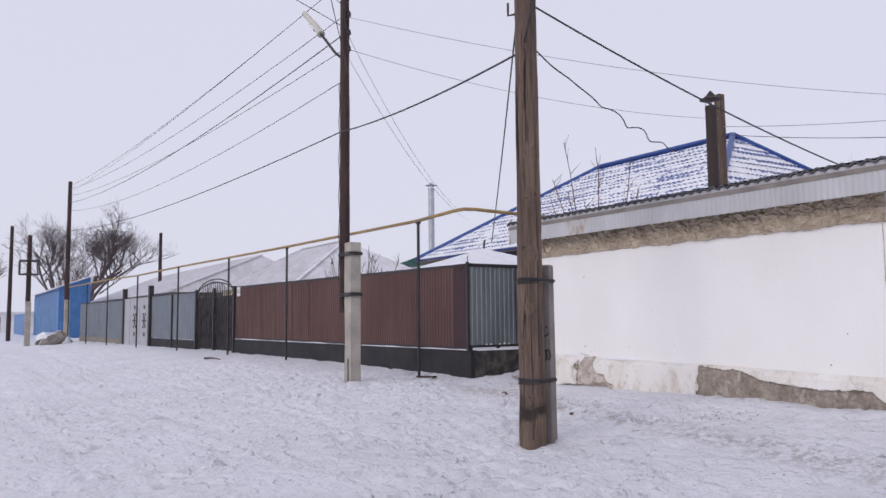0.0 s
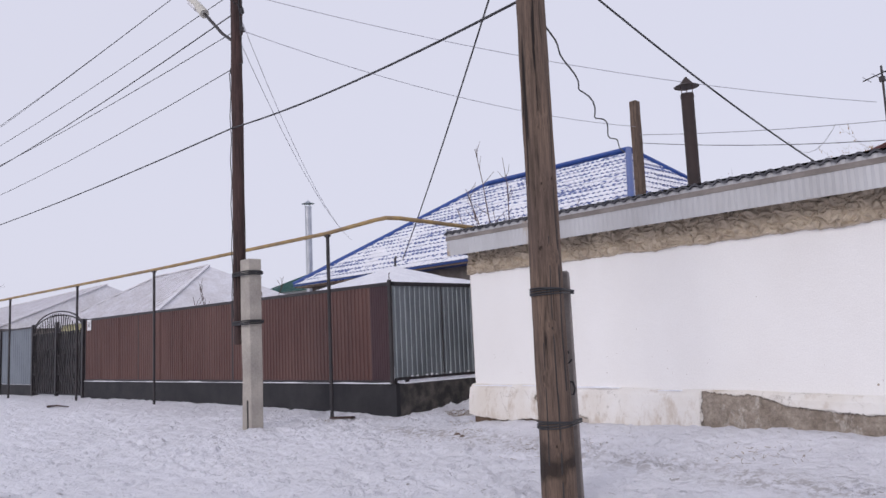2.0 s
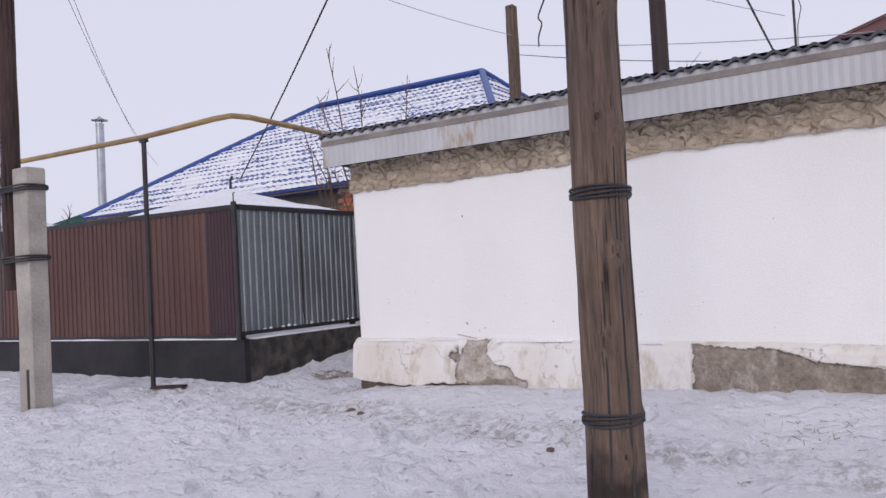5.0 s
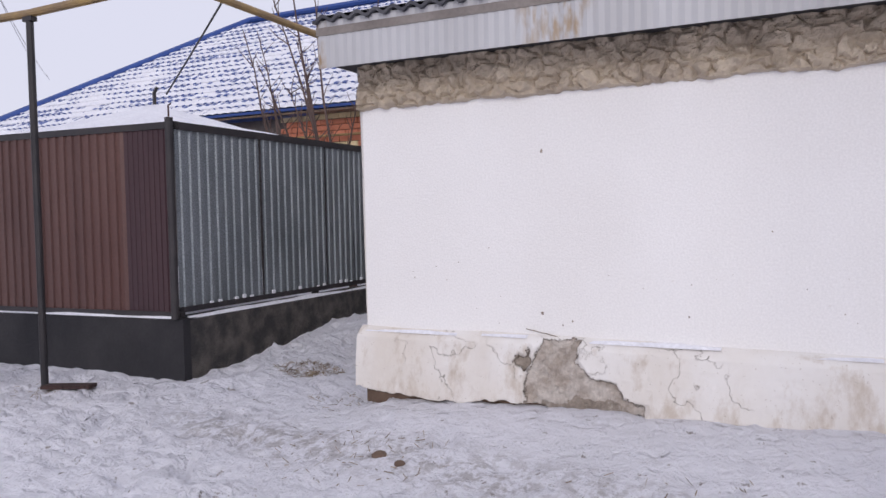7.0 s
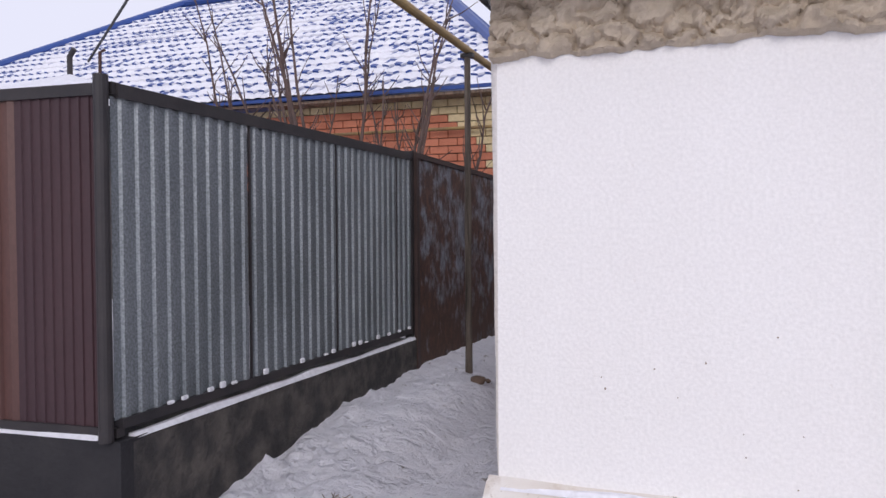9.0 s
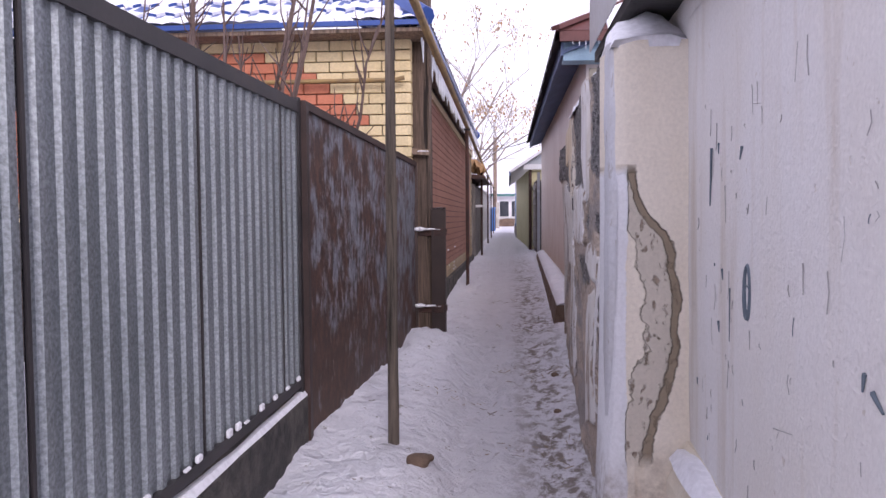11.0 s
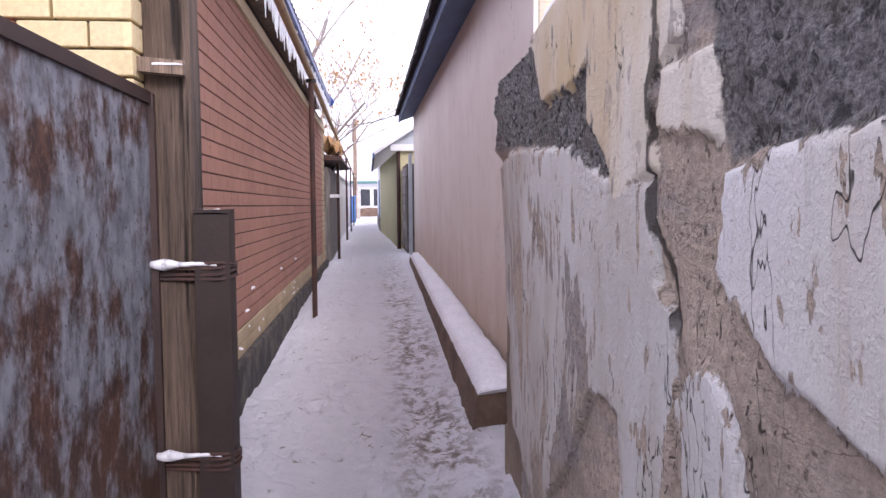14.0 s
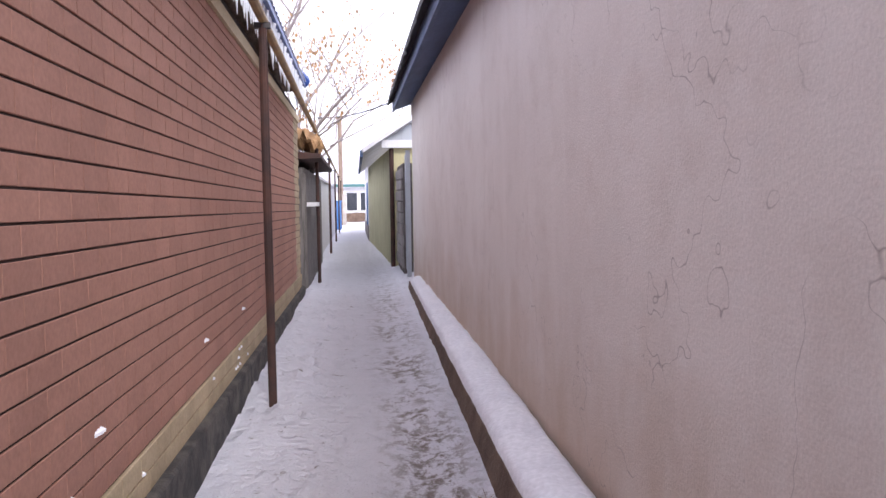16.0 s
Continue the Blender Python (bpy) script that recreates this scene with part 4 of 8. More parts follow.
def plinth_coat():
    """Yellowed whitewash, with render laid bare inside the fallen patches."""
    k = Mat("crumbling_plinth_coat", 0.92)
    coats = k.t.nodes.new("ShaderNodeAttribute")
    coats.attribute_name = "coats"
    parts = k.t.nodes.new("ShaderNodeSeparateColor")
    k.link(coats.outputs["Color"], parts.inputs[0])
    tear = k.noise(10, detail=7, rough=0.66)
    nick = k.noise(36, detail=5, rough=0.65, shift=(2, 7, 1))
    wander = k.mul(k.mul(k.mul(tear, 0.5, "SUBTRACT"), 0.12), k.mul(k.mul(nick, 0.5, "SUBTRACT"), 0.03), "ADD")
    dark = k.ramp(k.mul(parts.outputs[0], wander, "ADD"), -0.004, 0.004)
    pale = k.ramp(k.mul(parts.outputs[1], wander, "ADD"), -0.004, 0.004)
    wash = k.mix(k.ramp(k.noise(1.4, (1, 1, 0.7), 5), 0.36, 0.64), (0.82, 0.795, 0.765), (0.72, 0.665, 0.6))
    grime = k.ramp(k.mul(k.noise(6, (1, 1, 0.5), 7, 0.7, (4, 1, 2)), k.ramp(k.axis(2), 0.5, 0.12, 0.0, 0.09), "ADD"), 0.55, 0.72)
    wash = k.mix(k.mul(grime, 0.65), wash, (0.5, 0.41, 0.32))
    specks = k.ramp(k.noise(50, detail=4, rough=0.6), 0.66, 0.69)
    wash = k.mix(k.mul(specks, 0.5), wash, (0.38, 0.31, 0.25))
    line = k.ramp(k.mul(k.mul(k.noise(2.4, detail=5, shift=(9, 3, 1)), 0.5, "SUBTRACT"), 1.0, "ABSOLUTE"), 0.0, 0.004, 1, 0)
    line = k.mul(line, k.ramp(k.noise(1.4, shift=(2, 2, 6)), 0.5, 0.56))
    wash = k.mix(k.mul(line, 0.6), wash, (0.28, 0.23, 0.19))
    grain = k.noise(26, detail=7, rough=0.75)
    bare = k.mix(k.ramp(k.noise(4, (1, 1, 0.8), 7, 0.66), 0.4, 0.6), (0.4, 0.34, 0.285), (0.25, 0.205, 0.165))
    chalk = k.ramp(k.noise(7, (1, 1, 0.45), 6, 0.7, (6, 6, 1)), 0.54, 0.62)
    bare = k.mix(k.mul(chalk, 0.6), bare, (0.6, 0.55, 0.5))
    bare = k.scale_colour(bare, k.ramp(grain, 0.28, 0.72, 0.62, 1.35))
    light = k.mix(k.ramp(k.noise(6, detail=7, rough=0.68), 0.42, 0.6), (0.66, 0.6, 0.54), (0.46, 0.39, 0.33))
    light = k.scale_colour(light, k.ramp(grain, 0.28, 0.72, 0.75, 1.2))
    c = k.mix(pale, wash, light)
    c = k.mix(dark, c, bare)
    # shade at the broken coat's step, painted as a dark line round the patches
    rim = k.ramp(k.mul(k.mul(k.mul(k.mul(parts.outputs[0], parts.outputs[1], "MAXIMUM"), wander, "ADD"), 0.004, "SUBTRACT"), 1.0, "ABSOLUTE"), 0.002, 0.007, 1, 0)
    c = k.mix(k.mul(rim, k.ramp(nick, 0.4, 0.55, 0.25, 0.85)), c, (0.12, 0.09, 0.07))
    hole = k.mul(dark, pale, "MAXIMUM")
    rise = k.mul(k.mul(k.mul(1.0, hole, "SUBTRACT"), 0.6), k.mul(grain, k.mul(k.mul(hole, 0.7), 0.2, "ADD")), "ADD")
    k.bump(k.mul(rise, k.mul(line, -0.3), "ADD"), 1.0, 0.025)
    return k.done(c)


PLINTH_COAT = plinth_coat()
white_building()


def next_white_wall():
    w = thing("white_wall", "old whitewashed plaster wall with a damaged snowy top", "wall")
    bm = bmesh.new()
    top = [(8.44, -0.3)] + [(8.44 + 0.12 * i, 2.12 + 0.3 * i / 60 + 0.03 * fbm(i * 0.12, 0, 0, 2, 2)) for i in range(61)] + [(15.64, -0.3)]
    quad_prism(bm, top, 0.05, 0.4)
    part("wall", bm, WHITE_WALL, w)
    bm = bmesh.new()
    for i in range(5):
        beam(bm, (8.5 + 0.02 * i, -0.05 + 0.11 * i, 2.2 + 0.02 * i), (9.6 + 0.3 * i, -0.02 + 0.1 * i, 2.33), 0.1, 0.03)
    part("plank", bm, DARK_WOOD, w, "broken dark boards on the wall top")
    part("snow_cap", ledge_snow(bmesh.new(), (8.75, 0.5, 0), (15.6, 0.5, 0), 0.5, 2.33, 0.1), CLEAN_SNOW, w, "snow on the wall top")


next_white_wall()


# ---- old crumbling wall in the lane, with its buttress ----
# where coats remain on the wall's face, as rough outlines in (y, z)
WHITE_COATS = (
    ((4.3, 2.5), (4.0, 2.5), (3.91, 1.97), (3.87, 1.87), (3.9, 1.75), (4.13, 1.79), (4.23, 1.94), (4.33, 2.03)),
    ((4.54, 1.83), (4.23, 1.82), (4.15, 1.75), (3.95, 1.78), (3.95, 1.67), (3.99, 1.73), (4.19, 1.71), (4.23, 1.62), (4.11, 1.47), (4.21, 1.45), (4.51, 1.55)),
    ((5.33, 1.79), (4.84, 1.83), (4.54, 1.8), (4.5, 1.52), (4.63, 1.43), (4.85, 1.41), (5.14, 1.5), (5.35, 1.62)),
    ((3.95, 1.44), (3.81, 1.48), (3.74, 1.43), (3.63, 1.48), (3.58, 1.41), (3.5, 1.47), (3.38, 1.4), (3.43, 1.36), (3.45, 1.29), (3.59, 1.26), (3.83, 1.31), (4.01, 1.34)),
    ((3.2, 1.56), (3.29, 1.55), (3.31, 1.45), (3.38, 1.39), (3.37, 0.9), (3.3, 0.6), (3.2, 1.0)),
    ((3.81, 1.17), (3.6, 1.22), (3.5, 0.5), (3.9, 0.4), (3.98, 1.0)),
)
FAR_COATS = (
    ((8.3, 1.9), (7.7, 1.95), (6.55, 1.9), (5.97, 1.78), (5.71, 1.78), (5.69, 1.56), (5.57, 1.5), (5.62, 0.5), (5.9, 0.3), (5.95, 1.2), (6.2, 1.2), (6.45, 0.9), (7.0, 0.5), (8.3, 0.6)),
    ((5.37, 1.45), (5.26, 1.4), (5.0, 0.5), (5.4, 0.35), (5.56, 1.34)),
)
WHITE_COATS += FAR_COATS
CREAM_COATS = (
    ((7.36, 2.5), (6.48, 2.5), (5.62, 2.5), (5.56, 2.06), (5.68, 1.99), (5.72, 1.89), (5.66, 1.8), (5.97, 1.75), (6.25, 1.96), (6.29, 2.11), (6.47, 2.08), (6.96, 2.09)),
    ((5.65, 2.02), (5.41, 2.0), (5.39, 1.85), (5.68, 1.88)),
)
SLAG_AREAS = (
    ((3.92, 2.5), (3.1, 2.5), (3.1, 1.84), (3.39, 1.83), (3.6, 1.85), (3.87, 1.94)),
    ((5.56, 2.5), (4.2, 2.5), (4.31, 2.02), (4.19, 1.91), (4.17, 1.79), (4.57, 1.83), (5.35, 1.8)),
    ((8.3, 2.5), (7.36, 2.5), (6.25, 2.2), (5.97, 1.75), (6.55, 1.87), (6.96, 1.93), (8.3, 2.0)),
    ((3.6, 1.64), (3.41, 1.63), (3.31, 1.59), (3.31, 1.45), (3.51, 1.5), (3.6, 1.55)),
    ((4.19, 1.64), (4.01, 1.66), (3.95, 1.63), (4.01, 1.55), (4.15, 1.56)),
    ((4.85, 1.35), (4.11, 1.37), (3.81, 1.31), (4.0, 1.2), (4.57, 1.2)),
)


def crumbling_wall():
    w = thing("crumbling_wall", "crumbling clay wall with flaking white plaster and snow on top", "wall")
    y0, y1 = 2.812, 8.18

    def face_x(y):
        return curve(y, ((2.8, 1.72), (4.5, 1.74), (6.3, 1.79), (8.24, 1.87)))

    def top_z(y):
        return curve(y, ((2.8, 2.42), (4.0, 2.45), (6.5, 2.42), (7.5, 2.36), (8.0, 2.3), (8.18, 2.2)))

    ny, nz_ = 560, 250
    gy = np.linspace(y0, y1, ny + 1)[:, None] + np.zeros((1, nz_ + 1))
    base = vcurve(gy, RISE) - 0.2
    top = vcurve(gy, ((2.8, 2.42), (4.0, 2.45), (6.5, 2.42), (7.5, 2.36), (8.0, 2.3), (8.18, 2.2)))
    gz = base + (top - base) * np.linspace(0, 1, nz_ + 1)[None, :]
    white, cream, slag = coat_field(gy, gz, WHITE_COATS), coat_field(gy, gz, CREAM_COATS), coat_field(gy, gz, SLAG_AREAS)
    ragged = 0.03 * vfbm(gy, gz, 7, 4, 71)
    plastered = np.clip((np.maximum(white, cream) + ragged) / 0.012 + 0.5, 0, 1)
    stony = np.clip((slag + ragged) / 0.03 + 0.5, 0, 1) * (1 - plastered)
    rough = vcurve(gy, ((3.1, 0.3), (3.25, 1.0)))
    lumps = 0.028 * vfbm(gy, gz, 1.2, 3, 72) + (1 - plastered) * (0.016 * vfbm(gy + 0.5 * gz, gz - 0.3 * gy, 5, 4, 73) - 0.006)
    pits = stony * (0.022 * np.abs(vfbm(gy, gz, 22, 3, 74)) + 0.012 * vfbm(gy, gz, 9, 2, 75) - 0.012)
    out = rough * (lumps + pits + 0.012 * plastered) + 0.026 * (1 - rough)
    out = out + 0.05 * vcurve(gy, ((7.5, 0.0), (7.95, 1.0))) * np.clip((gz - 1.93) / 0.06, 0, 1)
    stand_back = vcurve(gy, ((6.8, 0.0), (8.1, 0.055))) * np.clip((1.9 - gz) / 1.2, 0, 1)
    gx = vcurve(gy, ((2.8, 1.775), (2.82, 1.745), (2.85, 1.727), (2.9, 1.72), (4.5, 1.74), (6.3, 1.79), (8.24, 1.87))) - out + stand_back
    me = bpy.data.meshes.new("lane_face")
    start = (np.arange(ny)[:, None] * (nz_ + 1) + np.arange(nz_)[None, :]).ravel()
    me.from_pydata(np.stack([gx.ravel(), gy.ravel(), gz.ravel()], 1).tolist(), [], np.stack([start + nz_ + 1, start, start + 1, start + nz_ + 2], 1).tolist())
    layers = me.attributes.new("coats", "FLOAT_COLOR", "POINT")
    layers.data.foreach_set("color", np.stack([white.ravel(), cream.ravel(), slag.ravel(), np.ones(white.size)], 1).astype(np.float32).ravel())
    me.materials.append(LAYERED_COAT)
    me.polygons.foreach_set("use_smooth", [True] * len(me.polygons))
    ob = new("lane_face", me)
    ob.parent = w
    ob["label"] = "flaking whitewash over clay and dark slag concrete"
    poly = [(y0, -0.1), (y1, 0.1)] + [(y1 - (y1 - y0) * i / 20, top_z(y1 - (y1 - y0) * i / 20) - 0.01) for i in range(21)]
    part("core", quad_prism(bmesh.new(), poly, 1.9, 2.24, "x"), CLAY, w)
    bm = bmesh.new()
    for k, (z, d) in enumerate(((0.2, 0.05), (0.6, 0.02), (1.0, 0.03), (1.4, 0.0), (1.8, 0.05), (2.1, 0.02))):
        box(bm, 1.885 + 0.008 * k, 2.2, y1 - 0.06, y1 + d * 0.5, z, z + 0.34, 0.03)
    part("end_return", boxed(2.17, 2.36, 8.1, 8.9, 0.0, 2.5, bevel=0.02), CREAM_PLASTER, w, "rendered return to the house")
    part("broken_end", bm, CLAY, w, "broken plastered end of the wall")
    part("top_snow", snow_cap_y(1.75, 2.24, y0 + 0.1, 5.7, top_z, 0.13), CLEAN_SNOW, w, "snow on the wall top", smooth=True)
    part("top_snow", snow_cap_y(1.82, 2.24, 5.6, 7.2, top_z, 0.12), CLEAN_SNOW, w, "snow on the wall top", smooth=True)
    part("top_snow", snow_cap_y(1.88, 2.24, 7.1, y1 - 0.1, top_z, 0.1), CLEAN_SNOW, w, "snow on the wall top", smooth=True)
    # the buttress: a cream plaster pier with a rounded shoulder and a long crack
    bm = bmesh.new()
    rows = []
    for i in range(29):
        u = i / 28
        x = 1.735 + 0.36 * u
        row = []
        for j in range(45):
            v = j / 44
            z = 0.0 + 2.42 * v - (0.12 * max(0, 0.3 - u) ** 1.2 * (v > 0.97))
            swell = 0.05 * math.exp(-((z - 0.3) / 0.35) ** 2) + 0.02 * fbm(x * 2, z, 3, 1.5, 3)
            edge = 0.014 * max(0.0, 0.12 - u) / 0.12
            row.append(bm.verts.new((x - swell * (1 - u), 2.80 - swell + edge, z)))
        rows.append(row)
    for a, c in zip(rows, rows[1:]):
        for j in range(44):
            bm.faces.new((a[j], c[j], c[j + 1], a[j + 1]))
    side = [rows[0][j] for j in range(45)]
    back = [bm.verts.new((1.692 + 0.3 * (v.co.x - 1.735), 3.06, v.co.z)) for v in side]
    for j in range(44):
        bm.faces.new((side[j], side[j + 1], back[j + 1], back[j]))
    topf = [r[-1] for r in rows]
    topb = [bm.verts.new((v.co.x, 3.0, v.co.z + 0.02)) for v in topf]
    for a in range(28):
        bm.faces.new((topf[a], topf[a + 1], topb[a + 1], topb[a]))
    part("buttress", bm, BUTTRESS_COAT, w, "cream plaster pier with a long crack and bare render", smooth=True)
    part("buttress_snow", snow_cap_y(1.71, 2.09, 2.8, 3.3, lambda y: 2.41, 0.19), CLEAN_SNOW, w, "rounded snow cap", smooth=True)
    part("plinth_ledge", quad_prism(bmesh.new(), [(1.93, 0.0), (2.2, 0.0), (2.2, 0.64), (2.05, 0.62), (1.96, 0.45)], 1.0, 2.8, "y"), CREAM_PLASTER, w, "plaster plinth of the flank wall")
    part("ledge_snow", ledge_snow(bmesh.new(), (2.06, 2.75, 0), (2.04, 1.2, 0), 0.1, 0.55, 0.09), CLEAN_SNOW, w, "snow on the plinth ledge")


def layered_coat():
    """Whitewash flakes over clay, dark slag concrete along the top, a smooth pilaster by the pier."""
    k = Mat("flaking_layered_coat", 0.92)
    y, z = k.axis(1), k.axis(2)
    coats = k.t.nodes.new("ShaderNodeAttribute")
    coats.attribute_name = "coats"
    split3 = k.t.nodes.new("ShaderNodeSeparateColor")
    k.link(coats.outputs["Color"], split3.inputs[0])
    ragged = k.noise(2.6, (1, 1, 0.75), 7, 0.62)
    tear = k.noise(9, (1, 1, 0.55), 7, 0.66, (5, 2, 8))
    nick = k.noise(34, (1, 1, 0.5), 5, 0.65, (2, 7, 1))
    flakes = k.noise(3.6, (1, 1, 0.42), 8, 0.64, (2, 7.3, 1.2))
    grain = k.noise(45, detail=6, rough=0.7)
    lumps = k.noise(12, (1, 0.7, 1.2), 7, 0.7)
    wander = k.mul(k.mul(k.mul(tear, 0.5, "SUBTRACT"), 0.16), k.mul(k.mul(nick, 0.5, "SUBTRACT"), 0.03), "ADD")

    def inside(channel, width=0.004):
        return k.ramp(k.mul(split3.outputs[channel], wander, "ADD"), -width, width)

    white = k.mix(k.ramp(k.noise(1.3, (1, 1, 0.4)), 0.35, 0.65), (0.84, 0.83, 0.86), (0.76, 0.73, 0.7))
    runs = k.ramp(k.noise(6, (1, 1, 0.12), 5), 0.54, 0.72)
    white = k.mix(k.mul(runs, 0.5), white, (0.52, 0.44, 0.34))
    scuffs = k.ramp(k.noise(30, (1, 1, 0.12), 5, 0.7, (4, 4, 4)), 0.57, 0.68)
    white = k.mix(k.mul(scuffs, 0.4), white, (0.5, 0.45, 0.4))
    dull = k.mix(k.ramp(k.noise(2.4, (1, 1, 0.5), 7, 0.62, (3, 3, 3)), 0.36, 0.64), (0.7, 0.68, 0.66), (0.53, 0.48, 0.42))
    white = k.mix(k.ramp(y, 5.3, 5.6), white, dull)
    clay = k.mix(k.ramp(k.noise(3.0, (1, 0.7, 1), 8, 0.68), 0.38, 0.62), (0.62, 0.51, 0.415), (0.43, 0.355, 0.3))
    clay = k.mix(k.mul(k.ramp(k.noise(2.2, (1, 0.5, 1.6), 7, 0.65, (8, 1, 3)), 0.5, 0.6), 0.75), clay, (0.34, 0.32, 0.32))
    clay = k.scale_colour(clay, k.ramp(grain, 0.25, 0.75, 0.66, 1.28))
    seams = k.noise(4.5, (1, 0.55, 1.5), 5, 0.6, (7, 7, 7))
    fissure = k.ramp(k.mul(k.mul(seams, 0.5, "SUBTRACT"), 1.0, "ABSOLUTE"), 0.0, 0.008, 1, 0)
    clay = k.mix(k.mul(fissure, k.ramp(lumps, 0.42, 0.56, 0.1, 0.8)), clay, (0.13, 0.1, 0.08))
    clay = k.mix(k.mul(k.ramp(k.noise(38, detail=3), 0.64, 0.69), 0.7), clay, (0.09, 0.068, 0.052))
    slag = k.mix(k.ramp(k.noise(70, detail=8, rough=0.8), 0.38, 0.62), (0.095, 0.091, 0.098), (0.52, 0.5, 0.5))
    slag = k.mix(k.ramp(k.noise(26, detail=5, rough=0.65, shift=(1, 2, 9)), 0.55, 0.6, 0.0, 0.8), slag, (0.055, 0.053, 0.058))
    slag = k.mix(k.ramp(k.noise(3.5, detail=6), 0.54, 0.68, 0.0, 0.55), slag, (0.3, 0.25, 0.21))
    cream = k.mix(k.ramp(k.noise(2.0, (1, 1, 0.3), 6), 0.38, 0.62), (0.8, 0.745, 0.66), (0.64, 0.5, 0.31))
    # flakes lost from the coats, more of them low down
    holes = k.ramp(k.mul(flakes, k.mul(k.ramp(z, 1.6, 0.9, 0.0, 0.05), k.ramp(y, 5.2, 5.8, 0.0, 0.03), "ADD"), "ADD"), 0.6, 0.606)
    aged = k.ramp(y, 5.2, 5.8, 0.0, 0.045)
    small = k.ramp(k.mul(k.noise(13, (1, 1, 0.4), 5, 0.6), aged, "ADD"), 0.635, 0.642)
    holes = k.mul(holes, small, "MAXIMUM")
    is_white = k.mul(inside(0), k.mul(1.0, holes, "SUBTRACT"))
    is_cream = k.mul(inside(1), k.mul(1.0, k.mul(small, 0.6), "SUBTRACT"))
    coat = k.mul(is_white, is_cream, "MAXIMUM")
    is_slag = k.mul(inside(2, 0.012), k.mul(1.0, coat, "SUBTRACT"))
    c = k.mix(inside(2, 0.014), clay, slag)
    c = k.mix(is_white, c, white)
    c = k.mix(is_cream, c, cream)
    # shade under every torn edge of a coat, painted as a thin dark line
    rim = k.ramp(k.mul(k.mul(k.mul(k.mul(split3.outputs[0], split3.outputs[1], "MAXIMUM"), wander, "ADD"), 0.006, "ADD"), 1.0, "ABSOLUTE"), 0.002, 0.006, 1, 0)
    c = k.mix(k.mul(rim, k.mul(k.ramp(nick, 0.45, 0.6), 0.6)), c, (0.1, 0.075, 0.06))
    split = k.ramp(k.mul(k.mul(k.noise(1.7, (1, 1.4, 0.5), 5, 0.6, (4, 8, 3)), 0.5, "SUBTRACT"), 1.0, "ABSOLUTE"), 0.0, 0.0026, 1, 0)
    split = k.mul(split, k.ramp(k.noise(1.2, shift=(6, 1, 2)), 0.45, 0.5))
    bent = k.mul(k.mul(y, k.mul(k.mul(ragged, 0.5, "SUBTRACT"), 0.3), "ADD"), k.ramp(z, 1.7, 1.4, 0.0, 0.2), "ADD")
    crooked = k.mul(k.mul(bent, 5.7, "SUBTRACT"), 1.0, "ABSOLUTE")
    split = k.mul(split, k.mul(k.ramp(crooked, 0.01, 0.022, 1, 0), k.ramp(z, 1.4, 1.5)), "MAXIMUM")
    c = k.mix(k.mul(split, 0.9), c, (0.04, 0.032, 0.027))
    # pilaster with a stepped ragged edge
    edge = k.mul(k.mul(y, k.mul(k.mul(ragged, 0.5, "SUBTRACT"), 0.12), "ADD"), k.ramp(z, 1.74, 1.77, 0.0, -0.1), "ADD")
    pil = k.ramp(edge, 3.185, 3.19, 1, 0)
    smooth = k.mix(k.ramp(k.noise(0.9, (1, 1, 0.5)), 0.35, 0.65), (0.62, 0.625, 0.665), (0.55, 0.55, 0.575))
    smooth = k.mix(k.mul(k.ramp(k.noise(9, (1, 1, 0.1), 4), 0.62, 0.75), 0.4), smooth, (0.5, 0.44, 0.37))
    grime = k.ramp(k.noise(3.4, (1, 1, 0.5), 7, 0.68, (6, 2, 9)), 0.46, 0.66)
    smooth = k.mix(k.mul(grime, 0.55), smooth, (0.5, 0.465, 0.43))
    smooth = k.mix(k.mul(k.ramp(k.noise(22, (1, 1, 0.4), 5, 0.65, (1, 8, 5)), 0.62, 0.68), 0.6), smooth, (0.34, 0.3, 0.27))
    smooth = k.scale_colour(smooth, k.ramp(grain, 0.25, 0.75, 0.88, 1.1))
    c = k.mix(pil, c, smooth)
    crack = k.ramp(k.mul(k.mul(edge, 3.195, "SUBTRACT"), 1.0, "ABSOLUTE"), 0.004, 0.012, 1, 0)
    c = k.mix(k.mul(crack, 0.85), c, (0.04, 0.03, 0.026))
    rise = k.mul(k.mul(k.mul(coat, 0.6), k.mul(grain, 0.35), "ADD"), k.mul(k.mul(lumps, 1.0), k.mul(1.0, coat, "SUBTRACT")), "ADD")
    rise = k.mul(rise, k.mul(split, -0.8), "ADD")
    rise = k.mul(rise, k.mul(is_slag, k.mul(k.mul(k.noise(60, detail=6, rough=0.7), 1.4), 0.5, "SUBTRACT")), "ADD")
    rise = k.mul(rise, k.mul(1.0, pil, "SUBTRACT"))
    rise = k.mul(rise, k.mul(pil, k.mul(k.mul(lumps, 0.35), 0.78, "ADD")), "ADD")
    k.bump(rise, 1.0, 0.03)
    return k.done(c)


